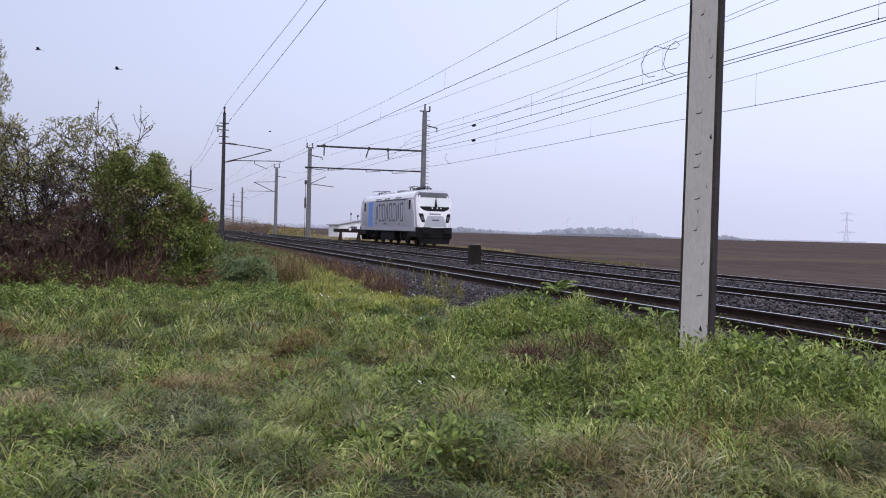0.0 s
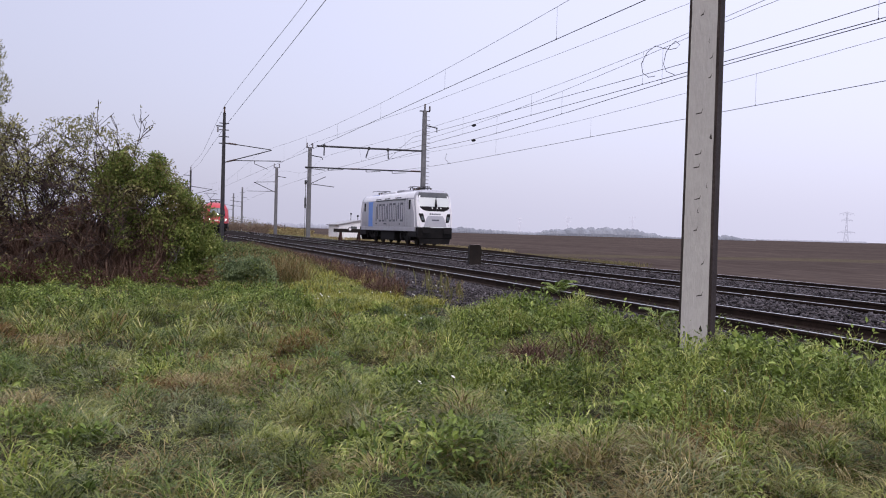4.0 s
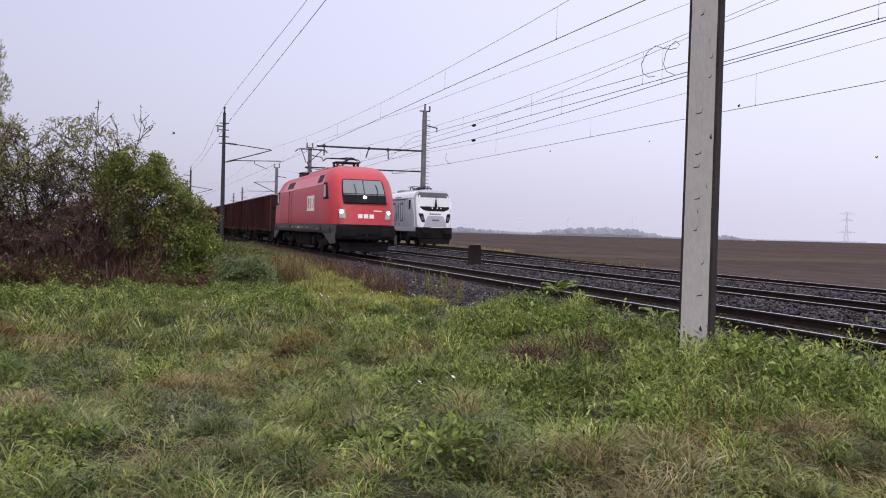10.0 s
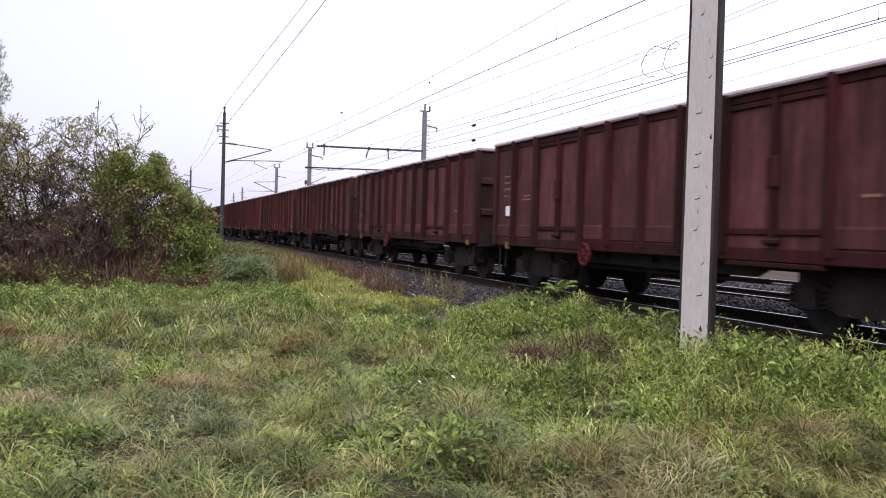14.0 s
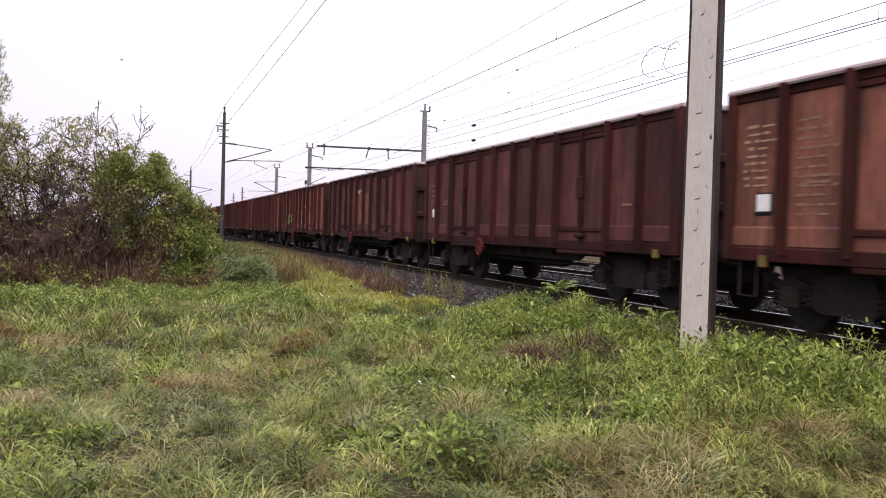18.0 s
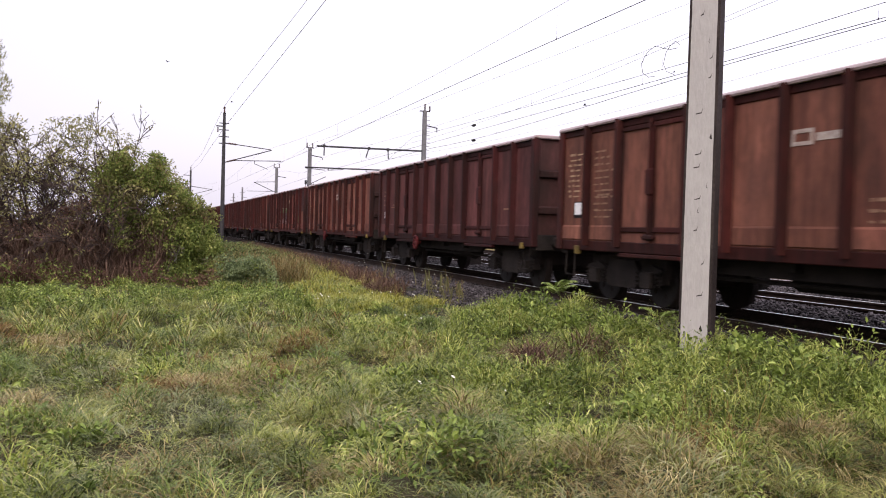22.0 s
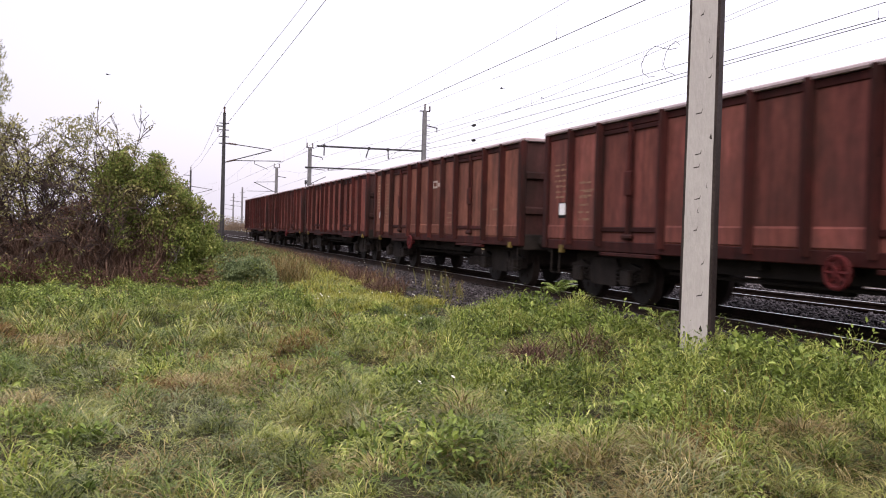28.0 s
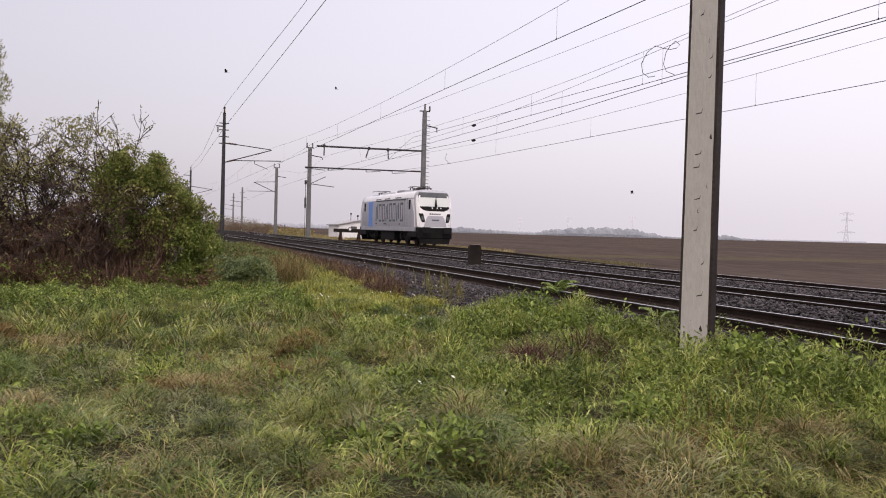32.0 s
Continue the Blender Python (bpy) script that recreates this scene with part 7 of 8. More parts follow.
    for k, mt, lab in tones:
        x, y, z, h, w, bend, way = [np.concatenate(q) for q in zip(*heaps[k])]
        near = (y > 3.4) & (y < 11)
        cloud(k + "_grass", *arched(*(q[near] for q in (x, y, z, h, w, bend, way))), mt, lab + " on the verge", "grass")
        x, y, z, h, w, bend, way = (q[~near] for q in (x, y, z, h, w, bend, way))
        blades(k + "_grass", x, y, h * 1.05, w * 1.15, np.minimum(bend, 1.5), mt, lab + " farther along the verge", z, way)

    # tussocks of long straw, fanned out
    rows = [(0.66, 8.30, 0.36), (0.56, 8.45, 0.30), (0.3, 8.6, 0.22), (1.25, 5.6, 0.2), (1.45, 5.3, 0.18), (2.8, 5.0, 0.3), (3.3, 4.9, 0.28), (4.4, 4.7, 0.3), (5.1, 5.4, 0.3), (3.8, 5.1, 0.3), (-0.1, 7.6, 0.2), (4.7, 5.0, 0.3), (3.4, 10.8, 0.3), (0.2, 7.9, 0.2)]
    count, per = len(rows), 170
    k = np.repeat(np.arange(count), per)
    c = np.array(rows)[k]
    n = count * per
    a, f = RNG.random(n) * 6.283, RNG.random(n) ** 0.6
    x, y = c[:, 0] + np.cos(a) * 0.16 * f, c[:, 1] + np.sin(a) * 0.16 * f
    cloud("straw_tussocks", *arched(x, y, level(x, y) - 0.01, c[:, 2] * (0.6 + 0.6 * RNG.random(n)), 0.003 + 0.003 * RNG.random(n), 0.9 + 0.9 * RNG.random(n), a + RNG.normal(0, 0.5, n)), STRAW, "drooping tussocks of long pale straw", "grass")

    # great humps of matted grass, each of one colour
    rnd = random.Random(52)
    for nm, mt, centres, lab in (("russet_humps", RUSSET, [(x, y) for x, y, r in RUSSET_SPOTS[:6]], "humps of russet withered grass"), ("straw_humps", STRAW, [(x, y) for x, y, r in STRAW_SPOTS[::3]], "humps of bleached dry grass"),
                                 ("green_humps", GRASS, [(0.9, 11.4), (-0.6, 12.6), (2.0, 12.2), (0.2, 13.8), (3.2, 9.2), (1.2, 6.4), (2.6, 7.4), (-0.4, 10.0), (3.0, 6.2), (0.6, 15.2), (2.2, 15.0), (-1.4, 14.6), (3.8, 15.4)], "humps of long green grass"),
                                 ("lush_humps", LUSH, [(2.1, 9.5), (0.0, 7.2), (1.6, 11.2), (-1.0, 9.6), (2.4, 6.0), (0.9, 9.0), (3.5, 12.4), (1.4, 14.2), (-1.8, 13.4), (4.4, 14.6), (0.3, 12.2)], "dark humps of lush grass")):
        rows = [(x + rnd.gauss(0, 0.25), y + rnd.gauss(0, 0.3), rnd.uniform(0.16, 0.34), rnd.uniform(0.10, 0.24)) for x, y in centres for _ in range(2)]
        k = np.repeat(np.arange(len(rows)), 300)
        c = np.array(rows)[k]
        n = len(k)
        a, q = RNG.random(n) * 6.283, RNG.random(n) ** 0.55
        x, y = c[:, 0] + np.cos(a) * c[:, 2] * q, c[:, 1] + np.sin(a) * c[:, 2] * q
        cloud(nm, *arched(x, y, level(x, y) - 0.01 + c[:, 3] * (1 - q ** 2), 0.06 + 0.11 * RNG.random(n), 0.004 + 0.005 * RNG.random(n), 0.9 + 1.2 * RNG.random(n), a + RNG.normal(0, 0.6, n)), mt, lab + " in the meadow", "grass")

    def mounds(name, rows, per, ln, material, label, ratio=0.5, stalk=0.55):
        """Low heaps of leaves (x, y, radius, height), thickest on their outsides."""
        k = np.repeat(np.arange(len(rows)), per)
        c = np.array(rows, float)[k]
        n = len(k)
        a, e = RNG.random(n) * 6.283, np.arcsin(RNG.random(n) ** 0.8)
        d = np.stack((np.cos(a) * np.cos(e), np.sin(a) * np.cos(e), np.sin(e)), 1)
        lump = 1 + 0.22 * np.sin(a * 3 + c[:, 0] * 9) + 0.16 * np.sin(a * 5 + e * 6 + c[:, 1] * 7)
        r = (1 - stalk * RNG.random(n) ** 2) * lump
        p = np.stack((c[:, 0] + d[:, 0] * c[:, 2] * r, c[:, 1] + d[:, 1] * c[:, 2] * r, level(c[:, 0], c[:, 1]) - 0.01 + d[:, 2] * c[:, 3] * r), 1)
        way = unit(d * 0.7 + RNG.normal(0, 0.5, (n, 3)) + np.array([0, 0, -0.1]))
        up = unit(d * 0.5 + RNG.normal(0, 0.35, (n, 3)) + np.array([0, 0, 0.9]))
        own, slim = (0.6 + 0.9 * RNG.random(len(rows)) ** 1.5)[k], (0.6 + 0.6 * RNG.random(len(rows)))[k]
        size = ln * (0.5 + 1.0 * RNG.random(n)) * own
        cloud(name, *leaf_arrays(p, way, up, size, size * ratio * slim), material, label, "weeds")

    # leafy weeds in heaps, thick towards the line
    rows = []
    for y0, y1, n in ((4.4, 7, 290), (7, 10, 420), (10, 14, 620), (14, 20, 560), (20, 26, 160)):
        x, y = meadow(n, y0, y1, 6.7)
        want = 0.13 + 0.8 * ease_np(1.4, 4.2, x + 2.0 * (patchy(x, y, 0.6, 6.0) - 0.5)) * ease_np(4.2, 5.6, y) + 0.5 * ease_np(13.5, 16, y) * patchy(x, y, 0.8, 3.0)
        ok = (RNG.random(n) < want) & (near_spots(x, y, WITHERED) < 0.45) & ((y < 12.5) | (x < toe(y) - 0.25)) & (patchy(x, y, 0.11, 31.0) > 0.36)
        swell = 0.45 + 1.05 * patchy(x, y, 0.55, 41.0)
        ok &= (patchy(x, y, 0.55, 41.0) > 0.26) | (RNG.random(n) < 0.35)
        rows += [(a, b, 0.16 + 0.22 * RNG.random(), q * (0.15 + (0.16 + 0.13 * (a > 4.2 and b < 17)) * RNG.random()) * (0.55 if b > 12.8 and a > 3.6 else 0.35 if b > 16.5 else 0.6 if b > 14.5 else 1.0)) for a, b, q in zip(x[ok], y[ok], swell[ok])]
    k = np.repeat(np.arange(len(rows)), 58)
    c = np.array(rows)[k]
    n = len(k)
    a, r = RNG.random(n) * 6.283, RNG.random(n) ** 0.6
    x, y = c[:, 0] + np.cos(a) * c[:, 2] * r, c[:, 1] + np.sin(a) * c[:, 2] * r
    z, h, w = level(x, y) + c[:, 3] * 0.75 * (1 - r ** 2), 0.08 + 0.14 * RNG.random(n), 0.005 + 0.006 * RNG.random(n)
    bend, way, near = 0.7 + 1.3 * RNG.random(n), a + RNG.normal(0, 0.8, n), y < 9.5
    cloud("weedy_grass", *arched(*(q[near] for q in (x, y, z, h, w, bend, way))), WEED_GRASS, "grass blades growing through the weeds", "grass")
    x, y, z, h, w, bend, way = (q[~near] for q in (x, y, z, h, w, bend, way))
    blades("weedy_grass", x, y, h, w * 1.15, np.minimum(bend, 1.5), WEED_GRASS, "grass blades growing through the farther weeds", z, way)
    for q, (mt, lab) in enumerate(((WEED, "heaped green weeds with small leaves beside the line"), (DOCK, "heaped bright green weeds beside the line"), (LUSH, "heaped dark green weeds beside the line"))):
        own = [r for i, r in enumerate(rows) if (i * 7 + int(r[0] * 2.2)) % 5 in ((0, 1), (2, 3), (4,))[q]]
        mounds("leafy_weeds", [r for r in own if r[1] < 11], 165, 0.042, mt, lab)
        mounds("leafy_weeds", [r for r in own if r[1] >= 11], 95, 0.050, mt, lab)
    x, y = meadow(900, 4.3, 14, 6.5)
    ok = RNG.random(900) < 0.15 + 0.7 * patchy(x, y, 0.5, 21.0) ** 2
    flat = [(a, b, 0.07 + 0.12 * RNG.random(), 0.04 + 0.07 * RNG.random()) for a, b in zip(x[ok], y[ok])]
    mounds("turf_weeds", flat[::2], 45, 0.042, WEED, "low leafy weeds in the turf", 0.4)
    mounds("turf_weeds", flat[1::2], 45, 0.036, LUSH, "low dark leafy weeds in the turf", 0.45)
    # great heaps of weeds with hollows between them
    rows = [(4.6, 11.5, 0.42, 0.40), (5.2, 10.4, 0.40, 0.42), (3.9, 7.7, 0.36, 0.30), (4.5, 7.0, 0.34, 0.34), (5.3, 8.0, 0.40, 0.40), (5.8, 9.9, 0.36, 0.40), (4.9, 12.4, 0.40, 0.30), (3.4, 8.5, 0.30, 0.26), (5.5, 6.7, 0.36, 0.40), (4.0, 6.2, 0.30, 0.28), (3.9, 10.2, 0.36, 0.30), (4.2, 13.6, 0.42, 0.22)]
    rows += [(2.0, 5.7, 0.34, 0.20), (2.5, 6.3, 0.32, 0.22), (1.9, 6.6, 0.28, 0.16), (2.9, 5.8, 0.34, 0.24), (1.5, 5.9, 0.26, 0.14), (2.7, 7.2, 0.32, 0.22), (3.3, 6.6, 0.34, 0.26), (2.1, 7.6, 0.30, 0.18)]
    mounds("weed_heaps", rows[::2], 520, 0.042, WEED, "great heaps of green weeds beside the line")
    mounds("weed_heaps", rows[1::2], 560, 0.038, DOCK, "great heaps of bright green weeds beside the line")
    # thin seeding weeds on the ballast's slope
    x, y = spots([(6.3, 17.6), (6.7, 18.6), (6.5, 19.6), (6.9, 20.6), (6.0, 17.0), (7.0, 22.0), (6.8, 24.5)], 46, 0.22)
    h = 0.2 + 0.4 * RNG.random(len(x))
    leafy_plants("seeding_weeds", x, y, h, 16, 0.045, PALE_OLIVE, "thin pale seeding weeds on the ballast slope", 0.4, 0.5)
    cloud("seeding_stalks", *arched(x, y, level(x, y), h * 1.1, np.full(len(x), 0.007), 0.1 + 0.2 * RNG.random(len(x)), RNG.random(len(x)) * 6.283), RUSSET, "thin stalks of seeding weeds", "weeds")
    # fresh yellow-green heap at the ballast's edge
    rows = [(5.95 + 0.35 * math.sin(i * 2.4), 11.4 + 0.17 * i, 0.34 + 0.1 * math.sin(i * 1.7), 0.27 + 0.08 * math.sin(i * 2.9)) for i in range(15)]
    mounds("leafy_weeds", rows, 260, 0.06, DOCK, "fresh bushy green weeds at the ballast's edge")
    # big-leaved heap by the line, past the mast
    rows = [(6.25 + 0.30 * math.sin(i * 2.1), 5.4 + 0.20 * i, 0.30 + 0.06 * math.sin(i * 1.3), 0.27 + 0.06 * math.sin(i * 2.3)) for i in range(14)] + [(6.75 + 0.15 * math.sin(i * 1.9), 6.3 + 0.2 * i, 0.26, 0.25 + 0.06 * math.sin(i * 2.7)) for i in range(8)]
    mounds("broad_leaved_weeds", rows, 330, 0.048, DOCK, "bright broad-leaved weeds near the mast", 0.62)
    k = np.repeat(np.arange(len(rows)), 26)
    c = np.array(rows)[k]
    n = len(k)
    x, y = c[:, 0] + RNG.normal(0, 0.10, n), c[:, 1] + RNG.normal(0, 0.10, n)
    cloud("weed_stalks", *arched(x, y, level(x, y), c[:, 3] * (0.8 + 0.4 * RNG.random(n)), np.full(n, 0.007), 0.2 + 0.5 * RNG.random(n), RNG.random(n) * 6.283), DOCK, "upright stalks of the broad-leaved weeds", "weeds")
    rows = [(2.12, 9.4, 0.17, 0.2), (2.3, 9.3, 0.14, 0.16), (-0.48, 6.7, 0.2, 0.10), (-0.3, 6.65, 0.15, 0.10), (-0.05, 7.1, 0.2, 0.14), (1.75, 6.0, 0.2, 0.16), (1.95, 6.15, 0.17, 0.14), (0.35, 5.6, 0.16, 0.1), (2.9, 6.6, 0.2, 0.15)]
    mounds("low_broad_weeds", rows, 150, 0.040, DOCK, "low broad-leaved weeds in the turf", 0.55)
    # withered clumps hanging in hollows
    x, y = spots([(4.2, 9.0), (4.35, 9.1), (5.0, 9.3), (4.25, 9.15)], 560, 0.11)
    n = len(x)
    cloud("withered_weeds", *arched(x, y, level(x, y), 0.26 + 0.26 * RNG.random(n), 0.005 + 0.007 * RNG.random(n), 0.5 + 1.1 * RNG.random(n), RNG.random(n) * 6.283), DARK_WEED, "withered dark brown weeds", "weeds")
    x, y = spots([(4.26, 9.0), (4.35, 9.05), (5.1, 9.15), (4.5, 9.3)], 110, 0.2)
    cloud("withered_strands", *arched(x, y, level(x, y), 0.26 + 0.22 * RNG.random(110), 0.005 + 0.004 * RNG.random(110), 0.6 + 1.1 * RNG.random(110), RNG.random(110) * 6.283), STRAW, "bleached strands hanging over withered weeds", "weeds")
    x, y = spots([(4.2, 5.8), (3.95, 5.3), (4.0, 5.2), (5.0, 8.0), (3.7, 5.4), (4.8, 6.4), (5.1, 12.0), (5.4, 6.8), (6.9, 7.2), (6.6, 6.4), (3.6, 9.6), (2.8, 9.4)], 300, 0.26)
    n = len(x)
    cloud("withered_stalks", *arched(x, y, level(x, y), 0.22 + 0.26 * RNG.random(n), 0.003 + 0.003 * RNG.random(n), 0.2 + 0.6 * RNG.random(n), RNG.random(n) * 6.283), RUSSET, "thin withered brown stalks", "weeds")
    # brown and green tall growth along the foot of the ballast
    for mt, n, h0, lab in ((DARK_WEED, 15000, 0.42, "tall maroon-brown stalks along the ballast"), (RUSSET, 2600, 0.34, "rusty seeding stalks along the ballast"), (STRAW, 900, 0.36, "pale seeding stalks along the ballast")):
        y = 18.2 + 44 * RNG.random(n) ** 1.3
        x = toe(y) + 0.15 - 0.75 * RNG.random(n) ** 0.8
        ok = RNG.random(n) < 0.06 + patchy(x * 0.7, y, 0.45, 3.0 + h0 * 40) ** 1.8
        x, y = x[ok], y[ok]
        n = len(x)
        cloud("trackside_stalks", *arched(x, y, level(x, y), 0.14 + h0 * RNG.random(n), 0.006 + 0.008 * RNG.random(n), 0.2 + 0.9 * RNG.random(n), RNG.random(n) * 6.283), mt, lab, "weeds")
    n = 26000
    y = 18 + 45 * RNG.random(n) ** 1.2
    x = toe(y) - 0.25 - 3.9 * RNG.random(n)
    blades("tall_verge_grass", x, y, (0.10 + 0.22 * RNG.random(n)) * (1 + ease_np(24, 40, y)), 0.008 + 0.010 * RNG.random(n), 0.4 + 0.9 * RNG.random(n), LUSH, "tall grass running along the line")
    n = 9000
    y = 18 + 40 * RNG.random(n) ** 1.1
    x = toe(y) - 0.2 - 3.6 * RNG.random(n)
    blades("tall_dry_grass", x, y, (0.10 + 0.22 * RNG.random(n)) * (1 + ease_np(24, 40, y)), 0.007 + 0.008 * RNG.random(n), 0.4 + 0.9 * RNG.random(n), RUSSET, "tall dry grass running along the line")
    n = 30000
    y = 15.0 + 20 * RNG.random(n) ** 1.3
    x = toe(np.maximum(y, 16.9)) - 2.4 * RNG.random(n)
    ok = (RNG.random(n) < 0.35 + 0.9 * patchy(x, y, 0.7, 9.0)) & (x < toe(y) - 0.05)
    x, y = x[ok], y[ok]
    n = len(x)
    blades("sunny_verge_grass", x, y, 0.10 + 0.24 * RNG.random(n), 0.008 + 0.009 * RNG.random(n), 0.5 + 0.9 * RNG.random(n), SUNNY, "yellow-green grass beside the ballast")
    x, y = -4.2 + 7.2 * RNG.random(1500), 13.6 + 7.0 * RNG.random(1500)
    ok = RNG.random(1500) < 0.12 + 0.9 * patchy(x, y, 0.75, 17.0) ** 1.5
    x, y = x[ok], y[ok]
    leafy_plants("soft_herbs", x, y, (0.18 + 0.26 * RNG.random(len(x))) * np.clip((21.6 - y) / 5.5, 0.12, 1.0), 28, 0.066, DOCK, "soft bright green herbs before the hedge", 0.45, 0.42)
    x, y = meadow(1300, 5.5, 13, 6.2)
    ok = (x < 5.6) & (RNG.random(1300) < 0.05 + 0.55 * ease_np(3.0, 5.2, x) * patchy(x, y, 0.5, 27.0))
    x, y = x[ok], y[ok]
    leafy_plants("upright_weeds", x, y, (0.14 + 0.24 * RNG.random(len(x))) * (1 - 0.45 * ease_np(4.6, 5.6, x)), 40, 0.042, WEED, "upright green weeds standing over the turf", 0.5, 0.42)
    # small white blossoms on thin stems
    rows = [(3.12, 16.4, 0.16), (3.4, 16.6, 0.2), (2.6, 16.5, 0.17), (4.6, 17.2, 0.2), (5.4, 17.0, 0.2), (6.3, 19.6, 0.3), (6.75, 20.5, 0.35), (6.9, 21.4, 0.5), (6.2, 18.2, 0.25), (6.7, 27, 0.5), (6.8, 28, 0.6), (3.3, 7.2, 0.16), (2.6, 7.9, 0.2), (4.7, 6.9, 0.2), (-1.9, 12.2, 0.15), (3.9, 13.0, 0.2), (6.6, 24, 0.5)]
    q, st = Mesh(), Mesh()
    rnd = random.Random(4)
    for x0, y0, h in rows:
        for _ in range(2 if y0 < 15 else 3):
            x1, y1 = x0 + rnd.gauss(0, 0.16), y0 + rnd.gauss(0, 0.25)
            zb = float(level(np.array([x1]), np.array([y1]))[0])
            z1 = zb + h * rnd.uniform(0.7, 1.3)
            q.lathe((x1, y1, z1), (x1 + 0.006, y1 - 0.004, z1 + 0.010), [(0, 0.008), (0.5, rnd.uniform(0.014, 0.028)), (1, 0.012)], 6)
            st.tube([(x1, y1, zb - 0.02), (x1 + 0.01, y1, z1)], 0.003, 3)
    tagged(solid("white_blossoms", q, PETAL, "scattered small white wild blossoms", "flowers"), kind="stuff")
    tagged(solid("blossom_stems", st, STEM, "thin brown stems of wild blossoms", "flowers"), kind="stuff")


plant_meadow()


def sumac(x, y, h, n_fronds, rnd):
    """A sapling with long feathered leaves."""
    z0 = float(level(np.array([x]), np.array([y]))[0])
    p = thing("sapling", "young sapling with feathered light green leaves at the ballast edge", "sapling", pose(x, y, z0))
    part("stem", Mesh().tube([(0, 0, -0.05), (0.02, 0, h * 0.5), (0, 0.02, h)], [0.012, 0.009, 0.006], 6), STEM, p)
    for k in range(n_fronds):
        a = k * 2.4 + rnd.uniform(-0.3, 0.3)
        base = Vector((0, 0, h * rnd.uniform(0.6, 1.0)))
        out = Vector((math.cos(a), math.sin(a), 0))
        pts = [base + out * 0.24 * f + Vector((0, 0, 0.27 * f - 0.15 * f * f)) for f in (0, 0.25, 0.5, 0.75, 1)]
        fr = part("frond", Mesh().tube(pts, 0.003, 4), DOCK, p, "feathered leaf of paired leaflets")
        cs, ds = [], []
        for i in range(9):
            f = 0.2 + 0.8 * i / 8
            c = base + out * 0.24 * f + Vector((0, 0, 0.27 * f - 0.15 * f * f))
            sd = Vector((-out.y, out.x, 0))
            for s in (-1, 1):
                cs.append(c)
                ds.append((sd * s + out * 0.45 + Vector((0, 0, -0.25))).normalized())
        n = len(cs)
        v, lo, sz = leaf_arrays(np.array(cs), np.array(ds), np.tile([0.0, 0.0, 1.0], (n, 1)), np.full(n, 0.085), np.full(n, 0.030))
        cloud("leafage", v, lo, sz, DOCK, "", "", fr)
    return p


rnd_plants = random.Random(21)
sumac(6.15, 12.2, 0.50, 8, rnd_plants)
sumac(6.35, 9.7, 0.42, 5, rnd_plants)


# ---------------------------------------------------------------- bushes and trees
def grow(mesh, base, way, length, radius, depth, rnd, tips, spread=0.6, droop=0.0):
    """A branching limb; its ends are collected in tips."""
    pts, rad = [Vector(base)], [radius]
    d = Vector(way).normalized()
    n = 4
    for i in range(n):
        d = (d + Vector((rnd.gauss(0, 0.16), rnd.gauss(0, 0.16), rnd.gauss(0, 0.10) - droop))).normalized()
        pts.append(pts[-1] + d * length / n)
        rad.append(max(0.008, radius * (1 - 0.5 * (i + 1) / n)))
    mesh.tube(pts, rad, 5 if radius > 0.02 else 3)
    if depth <= 1:
        tips.extend((q, d.copy()) for q in pts[1:])
    if depth == 0:
        return
    for _ in range(rnd.choice((2, 3, 3))):
        i = rnd.randint(2, n)
        w = (d + Vector((rnd.gauss(0, spread), rnd.gauss(0, spread), rnd.gauss(0.1, spread * 0.7)))).normalized()
        grow(mesh, pts[i], w, length * rnd.uniform(0.55, 0.8), rad[i] * 0.7, depth - 1, rnd, tips, spread, droop)


def leaf_ball(parts, n, ln, flat=0.5, seed=1, holes=False):
    """Leaf places on and in a union of uneven ellipsoids (x, y, z, rx, ry, rz)."""
    rng = np.random.default_rng(seed)
    vol = np.array([p[3] * p[4] * p[5] for p in parts]) ** 0.67
    k = rng.choice(len(parts), n, p=vol / vol.sum())
    e = np.array(parts)[k]
    u = unit(rng.normal(0, 1, (n, 3)))
    bump = 1 + 0.16 * np.sin(u[:, 0] * 7 + e[:, 0] * 3) * np.sin(u[:, 2] * 6 + e[:, 1]) + 0.10 * np.sin(u[:, 1] * 13 + u[:, 2] * 11) + rng.normal(0, 0.05, n)
    r = (1 - 0.45 * rng.random(n) ** 2.2) * bump
    c = e[:, :3] + u * e[:, 3:] * r[:, None]
    d = unit(u * 0.6 + rng.normal(0, 0.6, (n, 3)) + np.array([0, 0, -0.35]))
    up = unit(u + rng.normal(0, flat, (n, 3)) + np.array([0, 0, 0.5]))
    size = ln * (0.6 + 0.8 * rng.random(n))
    gap = np.sin(c[:, 0] * 7.3 + seed) + np.sin(c[:, 2] * 6.1 + 1.7 * c[:, 0]) + np.sin(c[:, 1] * 5.2 - c[:, 2] * 3.9) + rng.normal(0, 0.35, n)
    keep = (c[:, 2] > -0.38) & (gap > -0.9 if holes else True)
    return c[keep], d[keep], up[keep], size[keep]


